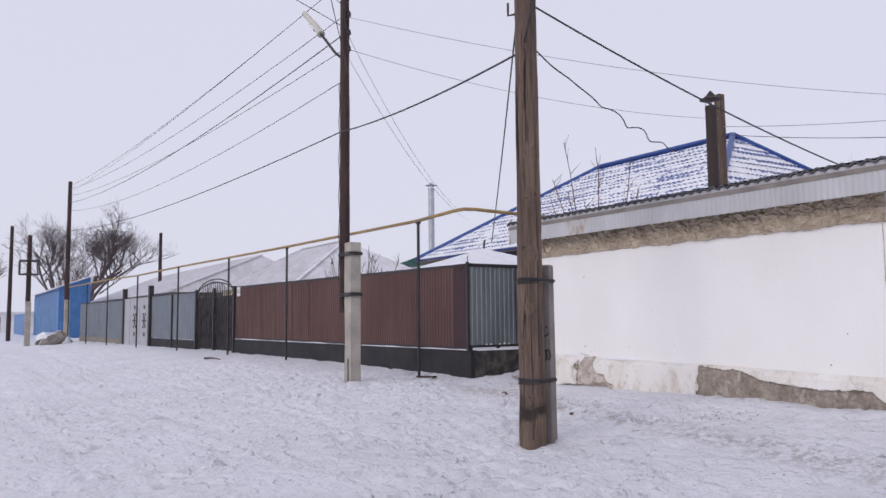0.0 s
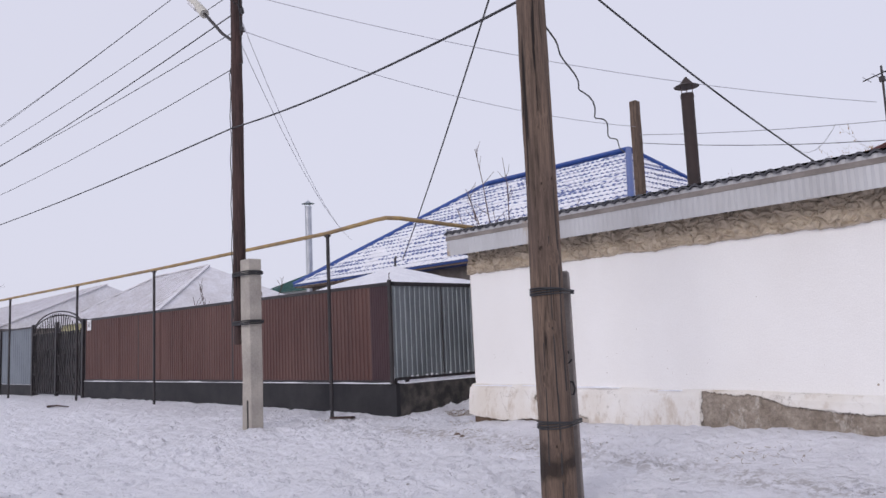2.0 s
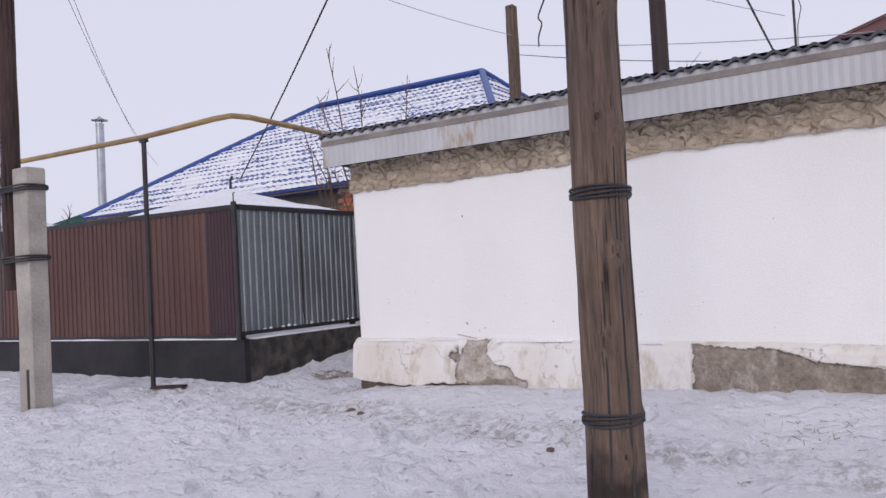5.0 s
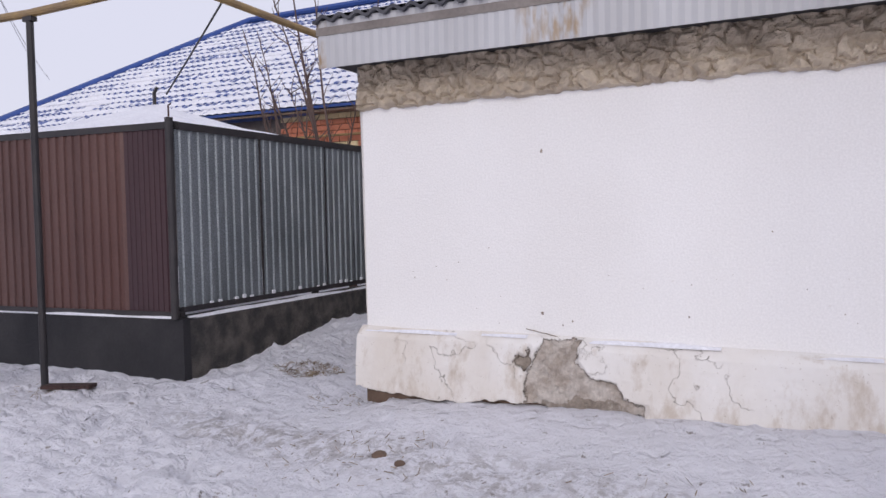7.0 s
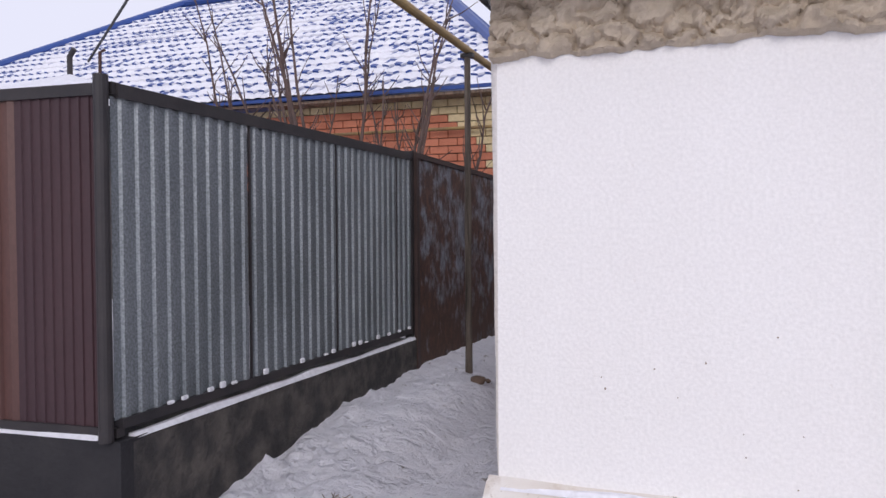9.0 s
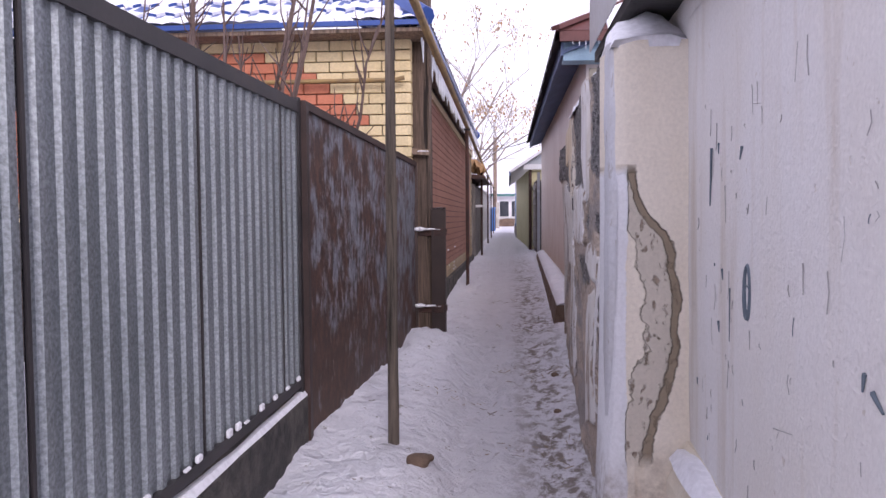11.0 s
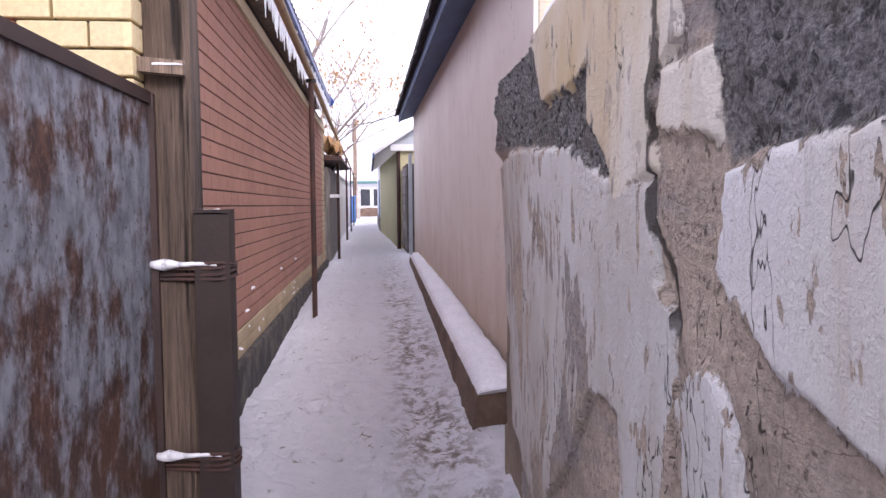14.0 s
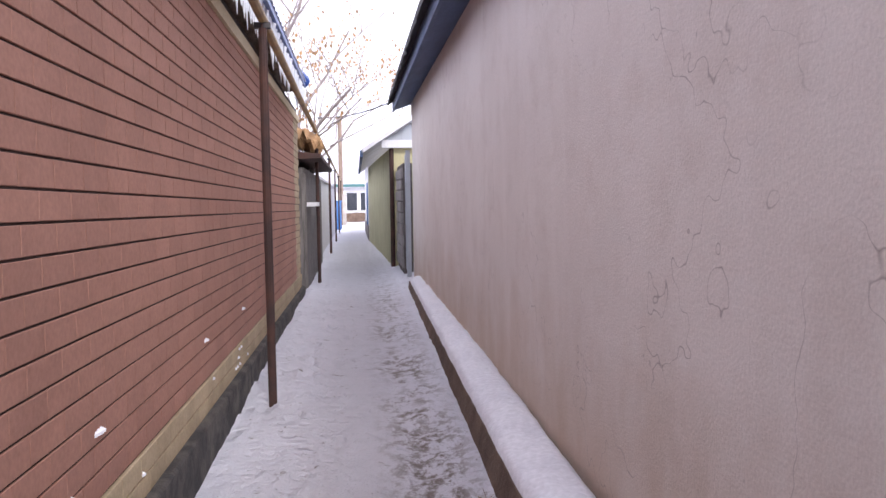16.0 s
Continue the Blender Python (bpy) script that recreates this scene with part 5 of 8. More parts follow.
def buttress_coat():
    """Cream plaster with one long crack; left of it the coat has gone."""
    k = Mat("cracked_cream_plaster", 0.9)
    x, y, z = k.axis(0), k.axis(1), k.axis(2)
    big_n = k.noise(0.9, (1, 1, 0.5), 5)
    grain = k.noise(60, detail=6)
    c = k.mix(k.ramp(big_n, 0.35, 0.65), (0.78, 0.72, 0.63), (0.7, 0.62, 0.5))
    runs = k.ramp(k.noise(7, (1, 1, 0.06), 4), 0.6, 0.72)
    c = k.mix(k.mul(runs, 0.65), c, (0.5, 0.36, 0.19))
    ramp = k.t.nodes.new("ShaderNodeValToRGB")
    stops = ((0.0, 0.3), (0.18, 0.5), (0.37, 0.76), (0.48, 0.82), (0.58, 0.82), (0.67, 0.75), (0.72, 0.68), (0.8, 0.42), (0.88, 0.28), (1.0, 0.24))
    while len(ramp.color_ramp.elements) < len(stops):
        ramp.color_ramp.elements.new(0.5)
    for e, (p, v) in zip(ramp.color_ramp.elements, stops):
        e.position, e.color = p, (v, v, v, 1)
    k.link(k.ramp(z, 0.35, 1.98), ramp.inputs["Fac"])
    wobble = k.mul(k.mul(k.noise(4, detail=6, rough=0.65), 0.5, "SUBTRACT"), 0.13)
    where = k.mul(k.mul(x, k.mul(ramp.outputs["Color"], 0.36), "SUBTRACT"), wobble, "ADD")
    d = k.mul(where, 1.715, "SUBTRACT")
    inz = k.mul(k.ramp(z, 0.5, 0.56), k.ramp(z, 1.83, 1.87, 1, 0))
    bare = k.mul(k.mul(k.ramp(d, 0.008, 0.018, 1, 0), k.ramp(k.mul(d, wobble, "ADD"), -0.15, -0.14)), inz)
    deep = k.mul(k.mul(k.ramp(d, 0.01, 0.018, 1, 0), k.ramp(d, -0.028, -0.02)), inz)
    pits = k.ramp(k.noise(28, (1, 1, 0.6), 4), 0.58, 0.66)
    rough = k.mix(pits, (0.55, 0.5, 0.43), (0.28, 0.22, 0.17))
    c = k.mix(bare, c, rough)
    c = k.mix(deep, c, (0.27, 0.215, 0.155))
    wrap = k.ramp(k.mul(x, k.mul(wobble, 0.5), "ADD"), 1.782, 1.787, 1, 0)
    wrap = k.mul(wrap, k.ramp(k.mul(z, wobble, "ADD"), 1.82, 1.86, 1, 0))
    c = k.mix(wrap, c, k.mix(k.ramp(big_n, 0.35, 0.65), (0.74, 0.745, 0.785), (0.66, 0.655, 0.675)))
    bare = k.mul(bare, k.mul(1.0, wrap, "SUBTRACT"))
    deep = k.mul(deep, k.mul(1.0, wrap, "SUBTRACT"))
    foot = k.ramp(k.mul(z, k.mul(wobble, 4.0), "ADD"), 0.2, 0.62, 1, 0)
    c = k.mix(k.mul(foot, k.ramp(k.noise(16, detail=6, rough=0.7), 0.36, 0.6, 0.95, 0.25)), c, (0.24, 0.185, 0.145))
    c = k.scale_colour(c, k.ramp(grain, 0.3, 0.7, 0.92, 1.06))
    rise = k.mul(k.mul(1.0, k.mul(bare, 0.6), "SUBTRACT"), k.mul(deep, 0.6), "SUBTRACT")
    rise = k.mul(rise, k.mul(k.mul(grain, 0.1), k.mul(pits, k.mul(bare, -0.25)), "ADD"), "ADD")
    k.bump(rise, 1.0, 0.03)
    return k.done(c)


LAYERED_COAT = layered_coat()
BUTTRESS_COAT = buttress_coat()


def snow_cap_y(x0, x1, y0, y1, top, high, lean=0.0):
    """A soft loaf of snow along y over a wall top."""
    bm = bmesh.new()
    n = max(6, int((y1 - y0) / 0.07))
    rows = []
    for i in range(n + 1):
        y = y0 + (y1 - y0) * i / n
        end = min(1.0, i / 3, (n - i) / 3)
        row = []
        for k in range(9):
            a = math.pi * k / 8
            x = (x0 + x1) / 2 - math.cos(a) * (x1 - x0) / 2 * (1 + 0.05 * fbm(y, k, 1, 2, 2) + 0.07 * fbm(y, k, 4, 5, 2))
            z = top(y) - 0.02 + (0.3 + 0.7 * end) * high * (math.sin(a) ** 0.6) * (0.8 + 0.5 * fbm(y, k * 0.2, 3, 1.5, 3) + 0.35 * fbm(y, k * 0.35, 8, 5.5, 2)) + lean * (x - x0)
            row.append(bm.verts.new((x, y, z)))
        rows.append(row)
    for a, b in zip(rows, rows[1:]):
        for k in range(8):
            bm.faces.new((a[k], a[k + 1], b[k + 1], b[k]))
    bm.faces.new(rows[0])
    bm.faces.new(rows[-1][::-1])
    return bm


crumbling_wall()


# ---- pink house along the lane ----
def damp_pink():
    k = Mat("pink_render_with_damp_foot", 0.9)
    z = k.axis(2)
    big_n = k.noise(0.8, (1, 1, 0.6), 6)
    grain = k.noise(80, detail=6)
    trowel = k.noise(7, (1, 0.6, 1), 5)
    streak = k.noise(4, (1, 1, 0.12), 5)
    c = k.mix(k.ramp(big_n, 0.32, 0.68), (0.8, 0.735, 0.69), (0.73, 0.658, 0.612))
    c = k.mix(k.mul(k.ramp(streak, 0.52, 0.7), 0.35), c, (0.83, 0.76, 0.725))
    foot = k.ramp(k.mul(z, k.mul(k.mul(k.noise(2.2, (1, 1, 0.6), 6, 0.6, (2, 5, 5)), 0.5, "SUBTRACT"), 1.3), "ADD"), 0.45, 1.35, 0.85, 0.0)
    blots = k.ramp(k.noise(3.2, detail=7, rough=0.68, shift=(3, 8, 1)), 0.5, 0.66)
    c = k.mix(k.mul(blots, 0.35), c, (0.62, 0.53, 0.475))
    c = k.mix(foot, c, (0.54, 0.41, 0.31))
    fine = k.ramp(k.mul(k.mul(k.noise(2.2, detail=3, shift=(3, 9, 2)), 0.5, "SUBTRACT"), 1.0, "ABSOLUTE"), 0.0, 0.0035, 1, 0)
    c = k.mix(k.mul(k.mul(fine, k.ramp(k.noise(0.9, shift=(1, 4, 7)), 0.5, 0.56)), 0.7), c, (0.3, 0.24, 0.22))
    c = k.scale_colour(c, k.ramp(grain, 0.3, 0.7, 0.94, 1.05))
    k.bump(k.mul(k.mul(trowel, 2.0), grain, "ADD"), 0.35, 0.008)
    return k.done(c)


DAMP_PINK = damp_pink()

def pink_house():
    h = thing("pink_house", "pink rendered house with blue wooden eaves and cream block gable", "house")
    x, y0, y1 = 2.2, 8.9, 22.0
    part("wall", boxed(x, x + 0.4, y0 + 0.02, y1, 0.2, 3.75), DAMP_PINK, h, "long pink rendered wall stained near the ground")
    part("gable_core", boxed(x + 0.02, 9.0, y0 + 0.04, y0 + 0.3, 0.2, 3.7), MORTAR, h)
    # eaves: boards under a felt edge, sloping roof plane with a red sheet and snow
    part("eave_soffit", quad_prism(bmesh.new(), [(x + 0.05, 3.62), (x - 0.3, 3.5), (x - 0.3, 3.54), (x + 0.05, 3.68)], y0 - 0.35, y1 + 0.35), BLUE_TRIM, h)
    for k in range(9):
        a = y0 - 0.35 + k * (y1 - y0 + 0.7) / 9
        part("eave_board", boxed(x - 0.33, x - 0.3, a, a + (y1 - y0 + 0.7) / 9 - 0.012, 3.47, 3.68), BLUE_TRIM, h, "dark blue weathered board")
    bm = bmesh.new()
    n = 160
    rows = []
    for i in range(n + 1):
        yy = y0 - 0.45 + (y1 - y0 + 0.9) * i / n
        j = 0.04 * fbm(yy, 0, 0, 3, 3)
        rows.append([bm.verts.new(v) for v in ((x - 0.42 - j, yy, 3.6 - abs(j)), (x - 0.4, yy, 3.72), (x - 0.3, yy, 3.74), (x - 0.3, yy, 3.68))])
    for a, b in zip(rows, rows[1:]):
        for k in range(4):
            bm.faces.new((a[k], b[k], b[(k + 1) % 4], a[(k + 1) % 4]))
    part("felt_edge", bm, BLACK_FELT, h, "torn black felt at the roof edge")
    bm = bmesh.new()
    ze, zr = 3.74, 6.62
    e = [Vector(v) for v in ((x - 0.4, y0 - 0.45, ze), (12.4, y0 - 0.45, ze), (12.4, y1 + 0.4, ze), (x - 0.4, y1 + 0.4, ze))]
    t = [Vector((7.1, 13.1, zr)), Vector((7.1, 18.0, zr))]
    ev, tv = [bm.verts.new(v) for v in e], [bm.verts.new(v) for v in t]
    for q in ((ev[0], ev[1], tv[0]), (ev[1], ev[2], tv[1], tv[0]), (ev[2], ev[3], tv[1]), (ev[3], ev[0], tv[0], tv[1])):
        bm.faces.new(q)
    bm.faces.new(ev[::-1])
    roof = part("roof", bm, RED_ROOF, h, "red-brown sheet hip roof")
    for k in range(1, 15):
        f = k / 15
        base = e[0].lerp(e[1], f)
        lift = min(f, 1 - f) * 2
        part("seam", beam(bmesh.new(), base + Vector((0, 0, 0.02)), base + Vector((0, (t[0].y - base.y) * lift, (zr - ze) * lift + 0.02)), 0.03, 0.04), RED_ROOF, roof)
    for a, b in ((e[0], t[0]), (e[1], t[0]), (t[0], t[1])):
        part("ridge_cap", beam(bmesh.new(), a + Vector((0, 0, 0.03)), b + Vector((0, 0, 0.03)), 0.14, 0.05), RED_ROOF, roof)
    part("roof_snow", quad_prism(bmesh.new(), [(x - 0.38, 3.76), (x + 0.3, 4.14), (x + 0.3, 4.2), (x - 0.36, 3.82)], y0 - 0.1, y1 + 0.38), CLEAN_SNOW, h, "snow along the roof edge")
    part("front_snow", quad_prism(bmesh.new(), [(y0 - 0.43, 3.755), (y0 + 0.25, 4.18), (y0 + 0.25, 4.24), (y0 - 0.4, 3.81)], x + 0.2, 12.0, "x"), CLEAN_SNOW, h, "snow along the front roof edge")
    part("front_eave", boxed(x - 0.35, 12.3, y0 - 0.44, y0 - 0.38, 3.62, 3.74), RED_ROOF, h)
    part("body", boxed(x + 0.4, 11.9, y0 + 0.3, y1, 0.0, 3.73), OFF_WHITE, h)
    part("gable_trim", boxed(x - 0.3, x + 6.6, y0 - 0.3, y0 - 0.02, 3.42, 3.66), PALE_BLUE, h, "pale blue painted gable board")
    rnd = random.Random(3)
    for k in range(34):
        l = rnd.uniform(0.04, 0.2)
        u = x - 0.2 + k * 0.075
        part("icicle", sweep(bmesh.new(), [(u, y0 - 0.42, 3.66), (u, y0 - 0.42, 3.66 - l * 0.5), (u, y0 - 0.42, 3.66 - l)], rnd.uniform(0.008, 0.016), 5, 0.002), ICE, h)
    return h


PINK = pink_house()


def curb():
    c = thing("curb", "low rendered footing strip along the house with snow on it", "footing")
    part("footing", quad_prism(bmesh.new(), [(1.955, -0.05), (2.3, -0.05), (2.3, 0.5), (2.05, 0.5), (2.025, 0.47)], 8.95, 20.8), SOIL, c, "brown stained footing")
    part("snow_cap", snow_cap_y(2.03, 2.32, 8.93, 20.8, lambda y: 0.5, 0.085, 0.12), CLEAN_SNOW, c, "smooth snow on the footing", smooth=True)
    pivot = Matrix.Translation((2.0, 20.8, 0))
    c.matrix_world = pivot @ Matrix.Rotation(-0.0155, 4, "Z") @ pivot.inverted()


curb()


# ---- blue-roofed brick house behind the fence ----
def tile_slope(bm, corner, along, up, width, height, left_cut, right_cut, amount, seed):
    """Metal-tile slope: stepped rows with waves; faces take snow (1) or blue (0). left_cut and right_cut: how much narrower the top is."""
    along, up = Vector(along), Vector(up)
    nrm = along.cross(up).normalized()
    step, wave = 0.35, 0.2
    nr = int(height / step)
    nu = int(width / 0.05)
    before = {}
    for r in range(nr):
        rows = []
        for f, lift in ((0.0, 0.035), (0.3, 0.025), (0.65, 0.014), (1.0, 0.002)):
            v = min(height, (r + f) * step)
            a, b = left_cut * v / height, width - right_cut * v / height
            n0, n1 = int(math.ceil(a / 0.05)), int(b / 0.05)
            row = {}
            for i in range(n0, n1 + 1):
                u = i * 0.05
                w = 0.018 * abs(math.sin(math.pi * u / wave))
                p = Vector(corner) + along * u + up * v + nrm * (lift + w)
                row[i] = bm.verts.new(p)
            rows.append((row, v))
        for i in range(nu + 1):
            foot = rows[0][0]
            if all(j in foot and j in before for j in (i, i + 1)):
                face = bm.faces.new((before[i], before[i + 1], foot[i + 1], foot[i]))
                face.material_index = 0 if (i * 0.05 / wave + 0.5 * (r % 2)) % 1.0 < 0.42 and nz(i * 0.05, r * step, seed, 1.5) > -0.25 else 1
        before = rows[-1][0]
        for (ra, va), (rb, vb) in zip(rows, rows[1:]):
            for i in range(nu + 1):
                if i in ra and i + 1 in ra and i in rb and i + 1 in rb:
                    face = bm.faces.new((ra[i], ra[i + 1], rb[i + 1], rb[i]))
                    u = i * 0.05
                    rel = (va % step) / step
                    lay = amount - 0.5 * max(0, va / height - 0.5) + 0.5 * fbm(u, va, seed, 0.55, 3) + 0.5 * nz(u, va, seed + 9, 5)
                    lay += (0.25 if rel < 0.2 else 0.0) if (int(u / wave) + r) % 2 else -0.05
                    crest = (u / wave + 0.5 * (r % 2)) % 1.0
                    if rel > 0.55:
                        lay -= 0.5 if crest < 0.45 else -0.1
                    elif rel > 0.2 and crest < 0.3:
                        lay -= 0.2
                    face.material_index = 1 if lay > 0.12 else 0
    return bm


def blue_house():
    h = thing("brick_house", "yellow and red brick house with snow-dusted blue metal-tile hip roof", "house")
    ex0, ex1, ey0, ey1, ez = -14.2, 0.45, 6.9, 19.3, 3.52
    rx0, rx1, ry, rz = -9.9, -3.55, 13.1, 7.22
    rise, run = rz - ez, ry - ey0
    hl = math.hypot(rise, run)
    roof = part("roof", quad_prism(bmesh.new(), [(ey0 + 0.05, ez - 0.1), (ry, rz - 0.12), (ey1, ez - 0.1)], rx0, rx1, "x"), BLUE_TILE, h, "blue metal-tile roof dusted with snow")
    bm = bmesh.new()
    tile_slope(bm, (ex0, ey0, ez), (1, 0, 0), Vector((0, run, rise)) / hl, ex1 - ex0, hl, rx0 - ex0, ex1 - rx1, 0.62, 1)
    run2 = ex1 - rx1
    hl2 = math.hypot(rise, run2)
    tile_slope(bm, (ex1, ey0, ez), (0, 1, 0), Vector((-run2, 0, rise)) / hl2, ey1 - ey0, hl2, ry - ey0, ey1 - ry, 0.6, 5)
    part("tile_covering", bm, [BLUE_TILE, CLEAN_SNOW], roof, "stepped blue sheets with snow in the steps")
    bm = bmesh.new()
    for a, b in (((ex0, ey0), (ex1, ey0)), ((ex1, ey0), (ex1, ey1))):
        beam(bm, (*a, ez - 0.01), (*b, ez - 0.01), 0.04, 0.05)
    part("gutter_board", bm, BLUE_TILE, roof)
    for a, b in (((ex1, ey0, ez), (rx1, ry, rz)), ((ex0, ey0, ez), (rx0, ry, rz)), ((rx0, ry, rz), (rx1, ry, rz)), ((ex1, ey1, ez), (rx1, ry, rz))):
        up = Vector((0, 0, 0.04))
        part("ridge_cap", sweep(bmesh.new(), [Vector(a) + up, Vector(b) + up], 0.1, 8), BLUE_TILE, roof, "blue ridge cap")
    part("soffit", boxed(ex0 + 0.05, ex1 - 0.03, ey0 + 0.03, ey1, ez - 0.09, ez - 0.05), BOARD, h)
    bm = bmesh.new()
    run3 = rx0 - ex0
    hl3 = math.hypot(rise, run3)
    tile_slope(bm, (ex0, ey1, ez), (0, -1, 0), Vector((run3, 0, rise)) / hl3, ey1 - ey0, hl3, ey1 - ry, ry - ey0, 0.6, 8)
    part("hip_covering", bm, [BLUE_TILE, CLEAN_SNOW], roof)
    part("wall", boxed(-13.6, 0.0, 7.32, 18.7, 0.0, ez - 0.06), MORTAR, h)
    part("corner_core", boxed(0.0, 0.2, 7.32, 7.54, 0.0, ez - 0.06), MORTAR, h)
    return h


BLUE_HOUSE = blue_house()
BLUE_HOUSE_WALL = next(c for c in BLUE_HOUSE.children if c.name.startswith("wall"))


def gas_branch():
    p = thing("wall_pipe", "thin yellow gas pipe along the brick front", "pipe")
    part("pipe", tube((-4.6, 7.17, 3.0), (0.1, 7.17, 3.0), (0.2, 7.17, 3.02), r=0.022, seg=8), PIPE_YELLOW, p)


gas_branch()


def gazebo():
    g = thing("gazebo", "garden shelter with a snow-covered pyramid roof behind the fence", "shelter")
    c, z, h, r = Vector((-2.2, 1.9, 0)), 2.36, 0.52, 1.5
    bm = bmesh.new()
    tip = bm.verts.new((c.x, c.y, z + h))
    n = 8
    rows = []
    for k in range(1, 7):
        f = k / 6
        rows.append([bm.verts.new((c.x + sx * r * f, c.y + sy * r * f, z + h * (1 - f) + 0.03 * nz(k, sx, sy, 1.7))) for sx, sy in ((-1, -1), (0, -1), (1, -1), (1, 0), (1, 1), (0, 1), (-1, 1), (-1, 0))])
    for i in range(n):
        bm.faces.new((tip, rows[0][i], rows[0][(i + 1) % n]))
    for a, b in zip(rows, rows[1:]):
        for i in range(n):
            bm.faces.new((a[i], b[i], b[(i + 1) % n], a[(i + 1) % n]))
    part("snow_roof", bm, CLEAN_SNOW, g, "snow-covered roof", smooth=True)
    part("roof_frame", boxed(c.x - r, c.x + r, c.y - r, c.y + r, z - 0.12, z - 0.04), DARK_METAL, g)
    for sx in (-1, 1):
        for sy in (-1, 1):
            part("post", tube((c.x + sx * 1.35, c.y + sy * 1.35, 0), (c.x + sx * 1.35, c.y + sy * 1.35, z - 0.1), r=0.05, seg=8), DARK_METAL, g)
    part("finial", tube((c.x, c.y, z + h - 0.02), (c.x, c.y, z + h + 0.14), (c.x + 0.05, c.y, z + h + 0.2), r=0.022, seg=6), DARK_METAL, g)


gazebo()


def flue(name, label, x, y, z0, z1, r, mt, cap=True):
    f = thing(name, label, "chimney")
    part("pipe", tube((x, y, z0), (x, y, z1), r=r, seg=16), mt, f)
    if cap:
        bm = bmesh.new()
        sweep(bm, [(x, y, z1 + 0.1), (x, y, z1 + 0.14), (x, y, z1 + 0.24)], r * 2.0, 16, 0.01)
        part("cap", bm, mt, f, "conical rain cap")
        for k in range(3):
            a = k * 2.1
            dx, dy = math.cos(a) * r * 0.9, math.sin(a) * r * 0.9
            part("strut", tube((x + dx, y + dy, z1 - 0.03), (x + dx * 1.2, y + dy * 1.2, z1 + 0.12), r=0.006, seg=5), RUST, f)
        part("collar", tube((x, y, z1 - 0.06), (x, y, z1 - 0.02), r=r * 1.06, seg=16), mt, f)


flue("stove_chimney", "rusty dark steel stove pipe with conical cap on the roof", 5.35, 0.93, 2.9, 4.45, 0.085, STUB_STEEL)
flue("tin_chimney", "bright tin flue pipe with small cap behind the roof", -15.1, 8.2, 2.0, 6.75, 0.13, SHINY_TIN)


def antenna():
    a = thing("tv_antenna", "thin metal television aerial on a pole", "antenna")
    x, y = 5.74, 7.75
    part("pole", tube((x, y, 0.0), (x, y, 6.2), r=0.022, seg=8), DARK_METAL, a)
    part("boom", tube((x - 0.35, y, 5.98), (x + 0.3, y, 6.12), r=0.012, seg=6), DARK_METAL, a)
    for k in range(4):
        u = -0.28 + 0.17 * k
        part("element", tube((x + u, y - 0.22, 6.05 + u * 0.2), (x + u, y + 0.22, 6.05 + u * 0.2), r=0.006, seg=5), DARK_METAL, a)
    part("amplifier", boxed(x - 0.05, x + 0.05, y - 0.05, y + 0.02, 5.88, 5.98), DARK_METAL, a)
    part("cable", sweep(bmesh.new(), [(x + 0.06, y, 5.9), (x + 0.12, y, 5.6), (x + 0.05, y, 5.3), (x + 0.02, y, 4.6)], 0.008, 5), WIRE, a)


antenna()


# ---- houses along the street on the far left ----
def hip_house(name, label, x0, x1, y0, y1, ze, zr, wall, roofs, inset):
    h = thing(name, label, "house")
    part("wall", boxed(x0 + 0.4, x1 - 0.4, y0 + 0.4, y1 - 0.4, -0.3, ze + 0.02), wall, h)
    bm = bmesh.new()
    ym = (y0 + y1) / 2
    e = [Vector(v) for v in ((x0, y0, ze), (x1, y0, ze), (x1, y1, ze), (x0, y1, ze))]
    t = [Vector((x0 + inset, ym, zr)), Vector((x1 - inset, ym, zr))]
    ev, tv = [bm.verts.new(v) for v in e], [bm.verts.new(v) for v in t]
    for q in ((ev[0], ev[1], tv[1], tv[0]), (ev[3], ev[0], tv[0]), (ev[2], ev[3], tv[0], tv[1]), (ev[1], ev[2], tv[1])):
        bm.faces.new(q)
    bm.faces.new(ev[::-1])
    roof = part("roof", bm, roofs, h, "snow-covered sheet roof")
    n = int((x1 - x0) / 0.5)
    bm = bmesh.new()
    for k in range(1, n):
        x = x0 + (x1 - x0) * k / n
        f = min(1.0, (x - x0) / inset, (x1 - x) / inset)
        beam(bm, (x, y0, ze + 0.02), (x, y0 + (ym - y0) * f, ze + (zr - ze) * f + 0.02), 0.05, 0.05)
    tagged(part("roof_ribs", bm, roofs, roof), kind="stuff")
    bm = bmesh.new()
    for a, b in ((e[0], t[0]), (e[1], t[1]), (t[0], t[1])):
        beam(bm, a + Vector((0, 0, 0.04)), b + Vector((0, 0, 0.04)), 0.16, 0.05)
    part("ridge", bm, roofs, roof)
    return h


SNOWY_ROOF = plain("snow_covered_slate", (0.74, 0.73, 0.77), (0.62, 0.6, 0.62), 0.8, 0, 1.6, 12, 0.4, 0.02)
hip_house("snowy_house", "low house with a snow-covered pale hip roof behind the fence", -29.5, -17.2, 3.0, 10.5, 2.75, 4.9, PALE_YELLOW, SNOWY_ROOF, 3.5)
hip_house("long_shed", "long low shed with a snow-covered roof", -62, -31, 1.0, 12.0, 2.75, 5.0, GREY_CONCRETE, SNOWY_ROOF, 1.0)
hip_house("grey_house", "distant house with a dark gable roof", -62, -44, 16.0, 24.0, 4.0, 6.6, OFF_WHITE, RED_ROOF, 0.5)
